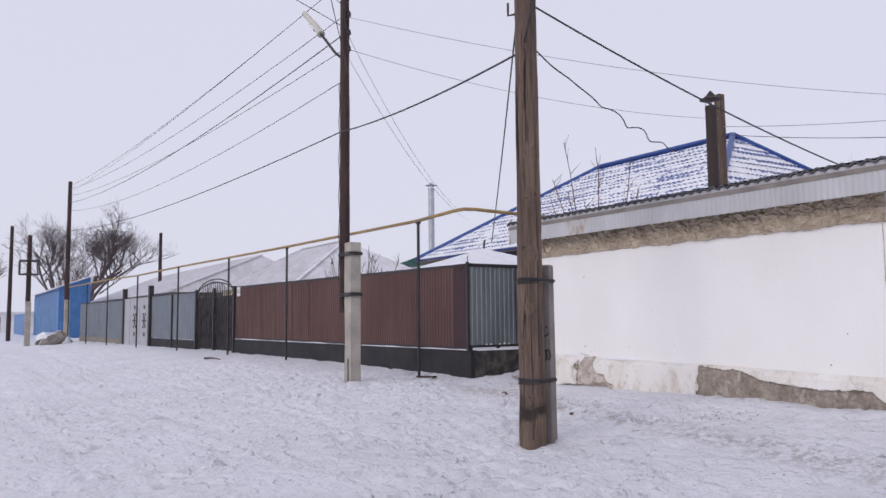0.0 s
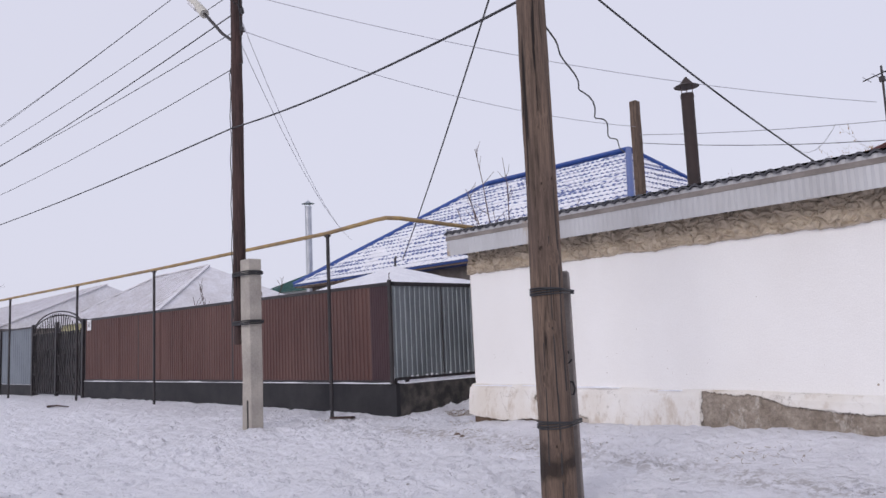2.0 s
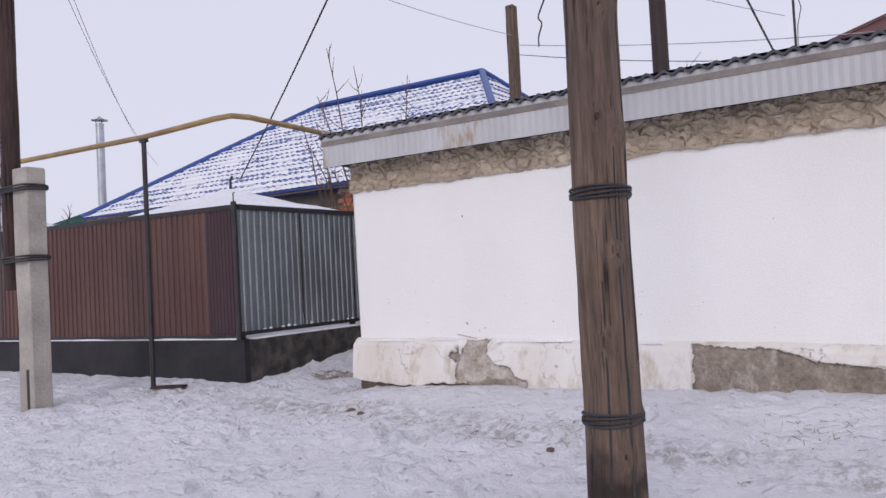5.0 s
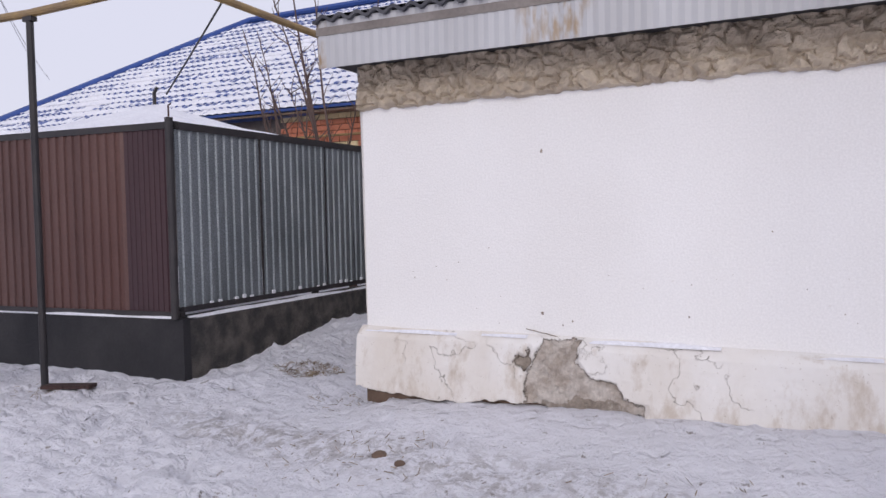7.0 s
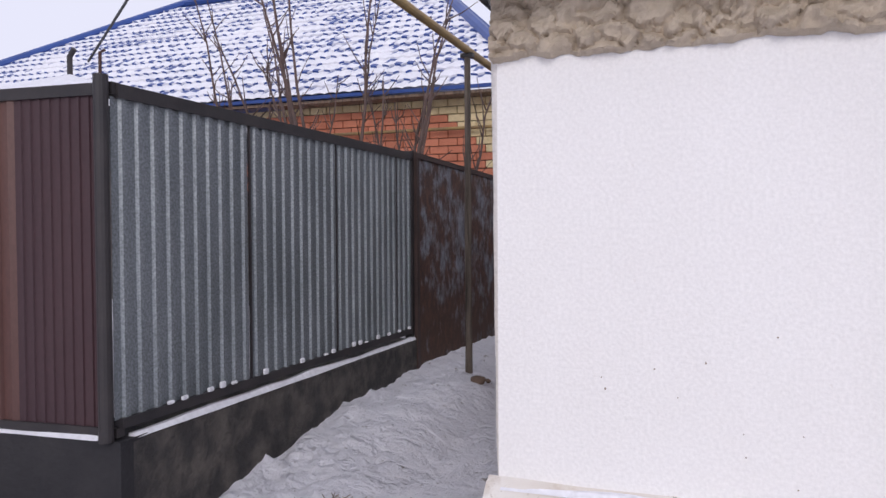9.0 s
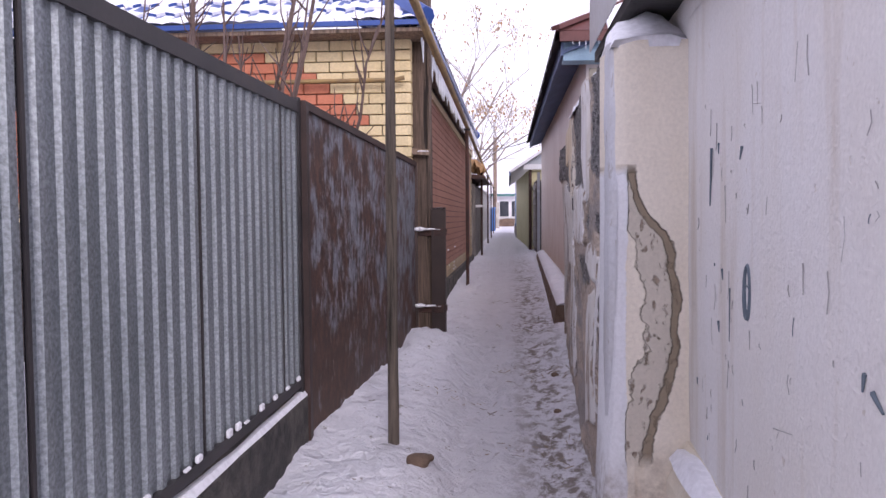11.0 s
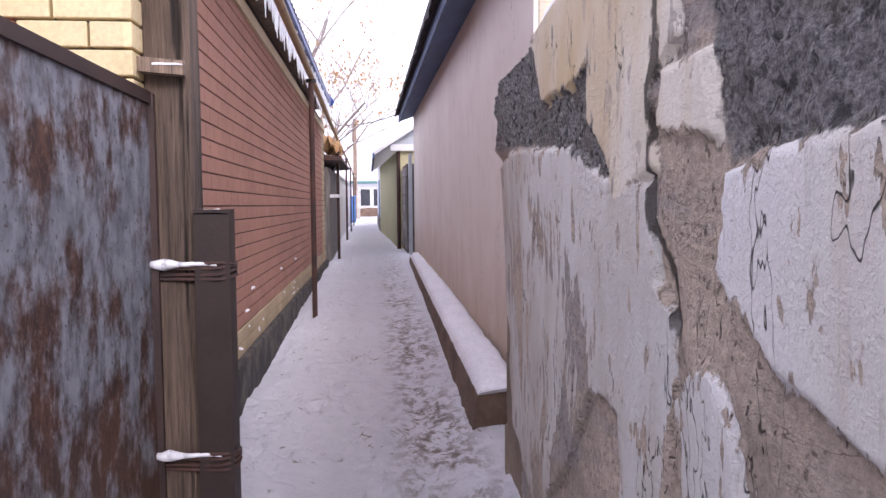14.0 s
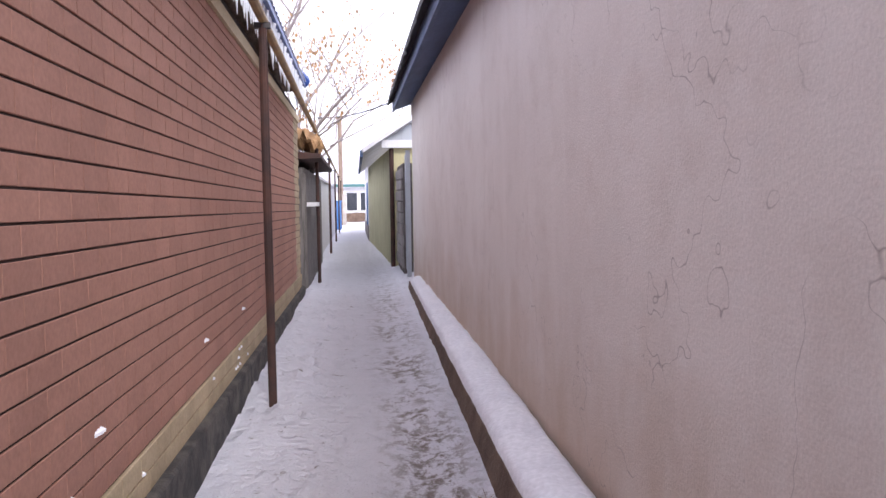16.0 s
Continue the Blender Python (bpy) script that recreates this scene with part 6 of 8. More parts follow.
hip_house("green_gable_house", "white house with a dark green gable roof", -27.0, -19.4, 12.5, 19, 4.1, 5.3, OFF_WHITE, plain("green_roof_sheet", (0.03, 0.1, 0.09), (0.04, 0.13, 0.11), 0.6), 0.3)


def blue_shed():
    h = thing("blue_house", "bright blue painted wooden street house", "house")
    part("wall", boxed(-66, -46.5, -2.9, -0.9, -0.3, 3.6), BLUE_PAINT, h)
    part("gable", quad_prism(bmesh.new(), [(-2.9, 3.6), (-0.9, 3.6), (-0.9, 4.3)], -66, -46.5, "x"), BLUE_PAINT, h)
    part("roof", quad_prism(bmesh.new(), [(-3.2, 3.5), (-0.7, 4.45), (-0.7, 4.35), (-3.2, 3.4)], -66.2, -46.3, "x"), SNOWY_ROOF, h)
    for k in range(12):
        part("batten", boxed(-66 + k * 1.6, -65.93 + k * 1.6, -2.93, -2.9, -0.2, 3.3), PALE_BLUE, h)


blue_shed()


def far_row():
    h = thing("blue_fence", "blue painted sheet fence further up the street", "fence")
    for k in range(6):
        part("panel", boxed(-82 + k * 2.6, -79.45 + k * 2.6, -3.6, -3.55, -0.3, 1.9), BLUE_PAINT, h)
    g = thing("white_shed", "small white shed at the far end of the street", "shed")
    part("wall", boxed(-100, -92, -4.4, 0, -0.3, 2.0), OFF_WHITE, g)
    part("roof", boxed(-100.4, -91.6, -4.8, 0.4, 2.0, 2.3), SNOWY_ROOF, g)
    part("door", boxed(-94.2, -92.8, -4.45, -4.4, -0.2, 1.7), DARK_METAL, g)


far_row()


def street_gates():
    g = thing("wrought_iron_gate", "dark wrought iron gate with scrollwork and an arched top", "gate")
    s0, s1 = 13.1, 17.05
    backing = part("sheet", fence_box(bmesh.new(), s0, s1, -0.06, -0.05, 0.15, 2.0), DARK_METAL, g)
    for s in (s0, (s0 + s1) / 2, s1):
        part("post", fence_box(bmesh.new(), s - 0.05, s + 0.05, -0.05, 0.05, -0.1, 2.35), DARK_METAL, g)
    for z in (0.2, 0.75, 1.3, 2.0):
        part("rail", fence_box(bmesh.new(), s0, s1, -0.02, 0.02, z, z + 0.045), DARK_METAL, g)
    n = 22
    for k in range(1, n):
        s = s0 + (s1 - s0) * k / n
        zt = 2.0 + 0.62 * math.sin(math.pi * k / n)
        pts = [on_fence(s + 0.05 * math.sin(j * 1.9 + k), 0.03, 0.2 + (zt - 0.2) * j / 12) for j in range(13)]
        part("scroll_bar", sweep(bmesh.new(), pts, 0.014, 5), DARK_METAL, g)
    for r in (0.62, 0.5):
        arc = [on_fence((s0 + s1) / 2 + (s1 - s0) / 2 * math.cos(a), 0.0, 2.05 + r * math.sin(a)) for a in [math.pi * j / 20 for j in range(21)]]
        part("arch", sweep(bmesh.new(), arc, 0.022, 6), DARK_METAL, g, "arched top bar")
    for k in range(4):
        c = s0 + (s1 - s0) * (k + 0.5) / 4
        ring = [on_fence(c + 0.2 * math.cos(a), 0.04, 1.05 + 0.5 * math.sin(a)) for a in [2 * math.pi * j / 18 for j in range(19)]]
        part("scroll", sweep(bmesh.new(), ring, 0.018, 5, cap=False), DARK_METAL, g)
    f = thing("metal_fence", "grey painted sheet fence with dark posts along the street", "fence")
    part("plinth", fence_box(bmesh.new(), 17.1, 23.2, -0.2, 0.0, -0.3, 0.42), BLACK_PLINTH, f)
    for a, b in ((17.1, 20.1), (20.15, 23.2)):
        part("panel", ribbed(bmesh.new(), on_fence(b, -0.02), on_fence(a, -0.02), 0.45, 2.25, 0.2, 0.012), GREY_FENCE, f)
    for s in (20.12,):
        part("post", fence_box(bmesh.new(), s - 0.04, s + 0.04, -0.03, 0.04, 0, 2.3), DARK_METAL, f)
    part("top_rail", fence_box(bmesh.new(), 17.1, 23.2, -0.03, 0.01, 2.25, 2.3), DARK_METAL, f)
    w = thing("double_gate", "pale grey double gate with dark red ornaments and black posts", "gate")
    for s in (23.3, 27.9):
        part("post", fence_box(bmesh.new(), s - 0.1, s + 0.1, -0.1, 0.1, -0.3, 2.75), DARK_METAL, w)
    for a, b in ((23.42, 25.0), (25.06, 26.7), (26.8, 27.8)):
        leaf = part("leaf", fence_box(bmesh.new(), a, b, -0.03, 0.03, 0.05, 2.25), OFF_WHITE_GREY, w)
        if b - a > 1.2:
            m = (a + b) / 2
            for da, dz, w2, h2 in ((0, 0, 0.1, 0.42), (0, 0, 0.36, 0.08), (0.17, 0.28, 0.07, 0.12), (-0.17, 0.28, 0.07, 0.12), (0.17, -0.28, 0.07, 0.12), (-0.17, -0.28, 0.07, 0.12), (0, 0.62, 0.12, 0.16), (0, -0.62, 0.12, 0.16)):
                part("ornament", fence_box(bmesh.new(), m + da - w2, m + da + w2, 0.031, 0.045, 1.2 + dz - h2 / 2, 1.2 + dz + h2 / 2), DARK_BROWN_METAL, leaf, "dark red ornament")
    f2 = thing("metal_fence", "grey sheet fence beyond the double gate", "fence")
    for k in range(4):
        a = 28.3 + k * 2.6
        part("panel", ribbed(bmesh.new(), on_fence(a + 2.55, -0.02), on_fence(a, -0.02), 0.3, 2.2, 0.2, 0.012), GREY_FENCE, f2)
    part("top_rail", fence_box(bmesh.new(), 28.2, 38.7, -0.03, 0.01, 2.2, 2.25), DARK_METAL, f2)
    part("plinth", fence_box(bmesh.new(), 28.2, 38.7, -0.2, 0.0, -0.3, 0.3), GREY_CONCRETE, f2)


OFF_WHITE_GREY = plain("pale_grey_gate_paint", (0.42, 0.42, 0.45), (0.36, 0.36, 0.39), 0.5, 0, 2, 50, 0.1, 0.003)
street_gates()


# ---- poles, pipes and wires ----
def knotty_pole(bm, x, y, z0, z1, r0, r1, seed, seg=40, rings=150, burl=0.014, knots=(), lean=(0, 0)):
    rows = []
    for j in range(rings + 1):
        z = z0 + (z1 - z0) * j / rings
        f = (z - z0) / (z1 - z0)
        row = []
        for k in range(seg):
            a = 2 * math.pi * k / seg
            r = r0 + (r1 - r0) * f
            r += burl * fbm(math.cos(a) * 0.8, math.sin(a) * 0.8, z * 0.9 + seed, 1.3, 3)
            r -= 0.005 * abs(nz(math.cos(a) * 3.2, math.sin(a) * 3.2, z * 0.25 + seed, 1.6))
            for ka, kz in knots:
                da = (a - ka + math.pi) % (2 * math.pi) - math.pi
                d2 = (da * r0 / 0.05) ** 2 + ((z - kz) / 0.05) ** 2
                r += 0.02 * math.exp(-d2) - 0.03 * math.exp(-d2 * 9)
            row.append(bm.verts.new((x + lean[0] * f + r * math.cos(a), y + lean[1] * f + r * math.sin(a), z)))
        rows.append(row)
    for a, b in zip(rows, rows[1:]):
        for k in range(seg):
            bm.faces.new((a[k], a[(k + 1) % seg], b[(k + 1) % seg], b[k]))
    bm.faces.new(rows[-1])
    return bm


def band(bm, circles, z, r=0.012, turns=3):
    """A few turns of wire strapped tightly round two upright round things, given as (x, y, radius)."""
    for k in range(turns):
        pts = []
        for i in range(33):
            a = 2 * math.pi * i / 32
            d = Vector((math.cos(a), math.sin(a)))
            c = max(circles, key=lambda q: d.x * q[0] + d.y * q[1] + q[2])
            pts.append((c[0] + d.x * (c[2] + r * 0.5), c[1] + d.y * (c[2] + r * 0.5), z + (k - turns / 2) * r * 1.6 + 0.012 * math.sin(a + k)))
        sweep(bm, pts, r, 5, cap=False)
    return bm


P1 = (6.27, -3.39)


def near_pole():
    p = thing("utility_pole", "weathered knotty wooden utility pole strapped to a concrete stump", "utility pole", "street poles")
    x, y = P1
    face = math.atan2(-5.2, 5.4)
    knots = [(face + a, z) for a, z in ((-0.3, 3.75), (0.1, 3.1), (-0.1, 2.55), (0.6, 2.6), (-0.4, 2.0), (0.3, 1.95), (0.0, 1.33), (0.5, 1.9), (-0.5, 0.9), (0.2, 4.3), (0.4, 0.1), (-0.1, 0.35))]
    part("pole", knotty_pole(bmesh.new(), x, y, -0.4, 7.2, 0.15, 0.115, 3, knots=knots, seg=44, rings=190), POLE_WOOD, p, smooth=True)
    for ka, kz in knots:
        r = 0.15 + (0.115 - 0.15) * (kz + 0.4) / 7.6 + 0.014 * fbm(math.cos(ka) * 0.8, math.sin(ka) * 0.8, kz * 0.9 + 3, 1.3, 3)
        bm = bmesh.new()
        bmesh.ops.create_icosphere(bm, subdivisions=2, radius=0.02, matrix=Matrix.Translation((x + (r - 0.012) * math.cos(ka), y + (r - 0.012) * math.sin(ka), kz)) @ Matrix.Diagonal((0.85, 0.85, 1.25, 1)))
        part("knot", bm, KNOT_WOOD, p, "dark round knot", smooth=True)
    # long drying cracks
    for a0, z0, z1 in ((face + 0.12, -0.1, 2.1), (face - 0.6, 0.2, 1.2), (face + 0.75, 0.8, 3.4)):
        bm = bmesh.new()
        n = 40
        pts = []
        for i in range(n + 1):
            z = z0 + (z1 - z0) * i / n
            a = a0 + 0.16 * fbm(z, a0, 0, 1.1, 3)
            r = 0.1505 + (0.115 - 0.15) * (z + 0.4) / 7.6 + 0.014 * fbm(math.cos(a) * 0.8, math.sin(a) * 0.8, z * 0.9 + 3, 1.3, 3)
            pts.append((x + (r - 0.003) * math.cos(a), y + (r - 0.003) * math.sin(a), z))
        sweep(bm, pts, 0.009, 5, 0.004)
        part("drying_crack", bm, BLACK_FELT, p, "dark drying crack")
    # concrete stump behind its right shoulder
    sx, sy, ang = x - 0.06, y + 0.262, -0.6
    bm = boxed(-0.085, 0.085, -0.1, 0.1, -0.4, 1.82, bevel=0.012)
    bmesh.ops.subdivide_edges(bm, edges=bm.edges[:], cuts=3, use_grid_fill=True)
    for v in bm.verts:
        k = 1 - 0.1 * (v.co.z + 0.4) / 2.2
        v.co.x, v.co.y = v.co.x * k + 0.006 * nz(v.co.z * 6, v.co.y * 9, 1), v.co.y * k
    bmesh.ops.transform(bm, matrix=Matrix.Translation((sx, sy, 0)) @ Matrix.Rotation(-ang, 4, "Z"), verts=bm.verts[:])
    stump = part("concrete_stump", bm, GREY_CONCRETE, p, "grey concrete stump with black graffiti")
    nx, ny = math.sin(-ang), -math.cos(ang)
    def on_stump(u, z):
        """A point on the stump's street face."""
        fx, fy = Vector((math.cos(-ang), math.sin(-ang))), Vector((math.sin(-ang) * -1, math.cos(-ang))) * -1
        q = Vector((sx, sy)) + fx * u + fy * 0.099
        return (q.x, q.y, z)
    for u in (-0.02, 0.035):
        part("smile_eye", sweep(bmesh.new(), [on_stump(u, 1.1), on_stump(u, 1.125)], 0.008, 6), BLACK_PAINT, stump, "sprayed black dot")
    part("smile_mouth", sweep(bmesh.new(), [on_stump(0.01 + 0.05 * math.cos(a), 1.06 + 0.045 * math.sin(a)) for a in [math.pi * (1.05 + 0.9 * i / 8) for i in range(9)]], 0.008, 6), BLACK_PAINT, stump, "sprayed black smile")
    for pts in (((-0.04, 0.86), (0.015, 0.74)), ((-0.045, 0.74), (0.01, 0.86)), ((0.03, 0.86), (0.03, 0.75), (0.06, 0.75), (0.075, 0.8), (0.06, 0.855), (0.03, 0.86))):
        part("sprayed_letter", sweep(bmesh.new(), [on_stump(u, z) for u, z in pts], 0.008, 6), BLACK_PAINT, stump, "sprayed black letter")
    for z in (1.64, 0.53):
        part("strap", band(bmesh.new(), ((x, y, 0.147), (sx, sy, 0.105)), z, 0.007, 4), WIRE, p, "twisted black wire strap")
    part("insulator_hook", tube((x - 0.13, y - 0.06, 4.75), (x - 0.2, y - 0.1, 4.75), (x - 0.2, y - 0.1, 4.9), r=0.014, seg=6), RUST, p)


near_pole()


P2 = (-1.7, -2.0)


def lamp_pole():
    p = thing("utility_pole", "dark tarred wooden pole with street lamp on a pale concrete stump", "utility pole", "street poles")
    x, y = P2
    part("pole", knotty_pole(bmesh.new(), x, y, 1.35, 9.6, 0.115, 0.09, 8, seg=18, rings=90, burl=0.012, lean=(-0.03, 0)), DARK_WOOD, p, smooth=True)
    bm = boxed(-0.15, 0.15, -0.12, 0.12, -0.4, 2.78, bevel=0.015)
    bmesh.ops.subdivide_edges(bm, edges=bm.edges[:], cuts=4, use_grid_fill=True)
    for v in bm.verts:
        chip = 0.03 * max(0, nz(v.co.z * 2.2, v.co.x * 5, v.co.y * 5)) + 0.06 * math.exp(-((v.co.z - 0.9) / 0.5) ** 2) * (v.co.x < 0)
        v.co.x += chip * 0.5
    bmesh.ops.transform(bm, matrix=Matrix.Translation((-1.36, -1.98, 0)), verts=bm.verts[:])
    stump = part("concrete_stump", bm, CONCRETE, p, "pale chipped concrete stump")
    # no recess is cut: a black strip stands for the groove's shade
    part("hollow", boxed(-1.33, -1.28, -2.104, -2.09, -0.05, 0.42), BLACK_FELT, stump, "broken groove at the foot, its shade a flat black strip")
    for z in (2.55, 1.72):
        part("strap", band(bmesh.new(), ((x, y, 0.12), (-1.42, -2.03, 0.12), (-1.3, -1.93, 0.12), (-1.3, -2.03, 0.12)), z, 0.012, 3), WIRE, p, "black wire strap")
    arm = part("lamp_arm", tube((x - 0.02, y - 0.05, 6.75), (x - 0.35, y - 0.1, 7.0), (x - 1.0, y - 0.15, 7.62), r=0.03, seg=8), DARK_METAL, p, "dark steel bracket")
    lamp = part("lamp_head", sweep(bmesh.new(), [(x - 0.95, y - 0.15, 7.57), (x - 1.25, y - 0.16, 7.86), (x - 1.85, y - 0.2, 8.35)], 0.09, 10, 0.06), LAMP_SHELL, p, "pale street lamp head")
    part("diffuser", sweep(bmesh.new(), [(x - 1.2, y - 0.17, 7.76), (x - 1.5, y - 0.18, 8.0)], 0.07, 8, 0.06), OFF_WHITE, lamp)
    for z, s in ((7.6, 1), (6.85, 1), (6.2, -1), (7.2, 1), (8.4, 1), (8.4, -1)):
        hook = part("insulator_hook", tube((x, y, z), (x + s * 0.2, y, z - 0.02), (x + s * 0.2, y, z + 0.05), r=0.012, seg=5), RUST, p)
        part("insulator", tube((x + s * 0.2, y, z + 0.03), (x + s * 0.2, y, z + 0.08), (x + s * 0.2, y, z + 0.13), r=0.045, seg=8, r1=0.025), DARK_METAL, hook, "dark insulator")
    part("loose_cable", sweep(bmesh.new(), [(x - 0.11, y - 0.07, 6.2 - 0.4 * i + 0.0) if i % 2 else (x - 0.14, y - 0.08, 6.2 - 0.4 * i) for i in range(12)], 0.008, 5), WIRE, p)


LAMP_SHELL = plain("faded_lamp_shell", (0.6, 0.58, 0.52), (0.5, 0.48, 0.42), 0.5)
lamp_pole()


def far_pole(x, y, top, basket=False, stump=True):
    p = thing("utility_pole", "distant dark utility pole with concrete foot" if not basket else "distant dark pole with a steel meter cage", "utility pole", "street poles")
    g = ground_height(x, y)
    part("pole", knotty_pole(bmesh.new(), x, y, g - 0.1 if not stump else g + 0.6, top, 0.16, 0.12, x, seg=10, rings=20), DARK_WOOD, p, smooth=True)
    if stump:
        part("concrete_stump", boxed(x + 0.15, x + 0.5, y - 0.15, y + 0.15, g - 0.3, g + 2.6, bevel=0.02), CONCRETE, p)
    for k in range(3):
        part("insulator", tube((x - 0.3, y, top - 0.5 - 0.45 * k), (x + 0.3, y, top - 0.5 - 0.45 * k), r=0.05, seg=6), DARK_METAL, p)
    if basket:
        for z in (g + 4.2, g + 5.0):
            for a, b in (((-0.5, -0.5), (0.5, -0.5)), ((0.5, -0.5), (0.5, 0.5)), ((0.5, 0.5), (-0.5, 0.5)), ((-0.5, 0.5), (-0.5, -0.5))):
                part("cage_bar", beam(bmesh.new(), (x + a[0], y + a[1], z), (x + b[0], y + b[1], z), 0.06, 0.06), DARK_METAL, p)
        for k in range(4):
            dx, dy = ((-0.5, -0.5), (0.5, -0.5), (0.5, 0.5), (-0.5, 0.5))[k]
            part("cage_bar", beam(bmesh.new(), (x + dx, y + dy, g + 4.2), (x + dx, y + dy, g + 5.0), 0.06, 0.06), DARK_METAL, p)


far_pole(-42.0, -2.9, 10.2)
far_pole(-38.9, -5.3, 6.3, True)
far_pole(-52.0, -5.6, 8.2, False, False)
far_pole(-50.0, 4.5, 8.0, False, False)


def gas_line():
    g = thing("gas_pipe", "faded yellow gas pipe carried overhead on thin posts", "gas pipe")
    posts = [(-1.08, -0.58, 3.25), (-7.77, -0.99, 3.22), (-12.1, -1.35, 3.2), (-17.4, -1.71, 3.2), (-23.2, -2.1, 3.15), (-28.6, -2.5, 3.2), (-33.5, -2.8, 3.2), (-39.0, -3.1, 3.2)]
    lane = [(0.555, 3.85, 3.22), (0.49, 13.7, 3.17), (0.47, 22.07, 3.04), (0.45, 29.5, 3.0), (0.42, 36.5, 2.96), (0.4, 43.0, 2.93), (0.38, 50, 2.9)]
    run = [(x, y, z + 0.035) for x, y, z in posts[::-1]] + [(0.2, -0.48, 3.35), (0.42, -0.42, 3.36), (0.5, -0.2, 3.36)] + [(x, y, z + 0.035) for x, y, z in lane]
    part("pipe", sweep(bmesh.new(), run, 0.036, 10), PIPE_YELLOW, g, "faded yellow pipe")
    for k, (x, y, z) in enumerate(posts + lane):
        if k == len(posts):
            post = part("post", knotty_pole(bmesh.new(), x, y, ground_height(x, y) - 0.2, z, 0.035, 0.029, 8, seg=20, rings=90, burl=0.007), GREY_WOOD, g, "weathered grey wooden post", smooth=True)
            part("bracket", boxed(x - 0.06, x + 0.06, y - 0.03, y + 0.03, z - 0.035, z + 0.005), DARK_METAL, post)
            continue
        post = part("post", tube((x, y, ground_height(x, y) - 0.2), (x, y, z), r=0.032, seg=10), DARK_METAL if k < len(posts) else RUST, g, "dark steel post" if k < len(posts) else "rust-flecked dark steel post")
        part("bracket", boxed(x - 0.06, x + 0.06, y - 0.03, y + 0.03, z - 0.035, z + 0.005), DARK_METAL, post)


gas_line()


def wire(label, pts, r=0.011, mt=None, name="overhead_wire"):
    w = tagged(part(name, sweep(bmesh.new(), pts, r, 5), mt or WIRE), label, "wire", "overhead wires")
    return w


def street_wires():
    fx, fy = -42.0, -2.9
    x, y = P2
    for z0, z1, dr, r in ((7.72, 9.7, 0.5, 0.008), (6.97, 9.25, 0.5, 0.008), (7.32, 8.8, 0.6, 0.012), (6.3, 8.3, 0.7, 0.008), (8.5, 9.9, 0.4, 0.008), (8.5, 9.5, 0.3, 0.006)):
        wire("thin overhead wire between street poles", sag((fx, fy, z1), (x + 0.2, y, z0), dr), r)
    wire("black overhead cable between street poles", sag((fx, fy, 7.0), (x, y - 0.1, 5.15), 0.45), 0.014)
    wire("black overhead cable between street poles", sag((x, y - 0.1, 5.15), (P1[0] - 0.1, P1[1], 4.3), 0.1), 0.014)
    wire("black overhead cable between street poles", sag((P1[0] + 0.1, P1[1] - 0.1, 4.35), (22.0, -13.0, 8.0), 0.3), 0.014)
    for z0, e in ((7.72, (14.0, -20.0, 9.5)), (6.97, (24, -16, 9.0)), (7.32, (10.0, -24.0, 9.5)), (6.3, (22, -15.5, 9.0)), (8.5, (12.0, -24.0, 10.0))):
        wire("thin overhead wire leading across the street", sag((x + 0.2, y, z0), e, 0.3), 0.008)
    wire("thin slack grey wire to the houses", sag((x, y, 7.4), (-12.5, 8.0, 5.4), 0.5), 0.006, GREY_WIRE)
    wire("thin slack grey wire to the houses", sag((x, y, 6.9), (-12.0, 8.0, 5.0), 0.5), 0.006, GREY_WIRE)
    wire("thin grey wire to a house roof", sag((x + 0.2, y, 6.9), (0.4, 7.5, 6.2), 0.3), 0.006, GREY_WIRE)
    wire("thin grey wire to a house roof", sag((x + 0.2, y, 7.6), (5.6, 7.7, 5.5), 0.3), 0.006, GREY_WIRE)
    wire("black service cable down to the roof", sag((P1[0] - 0.1, P1[1], 4.95), (6.2, 3.0, 3.55), 0.1), 0.012)
    wire("black stay wire from pole to garden", sag((P1[0] - 0.14, P1[1] + 0.05, 5.2), (-2.3, 2.2, 3.05), 0.1), 0.011)
    loops = []
    a, b = Vector((P1[0] - 0.1, P1[1] + 0.05, 4.45)), Vector((3.23, 2.55, 4.3))
    for i in range(41):
        f = i / 40
        p = a.lerp(b, f)
        p.z += -0.5 * f * (1 - f) + 0.05 * math.sin(f * 31) * f * (1 - f) * 4
        p.x += 0.05 * math.cos(f * 37) * f * (1 - f) * 4
        loops.append(p)
    wire("crinkled black service wire", loops, 0.01)
    wire("thin grey wire along the roofs", sag((0.4, 7.5, 6.0), (12.0, 9.0, 4.9), 0.3), 0.008, GREY_WIRE)
    wire("thin grey wire along the roofs", sag((0.4, 7.5, 5.8), (12.0, 8.5, 4.4), 0.4), 0.008)


street_wires()


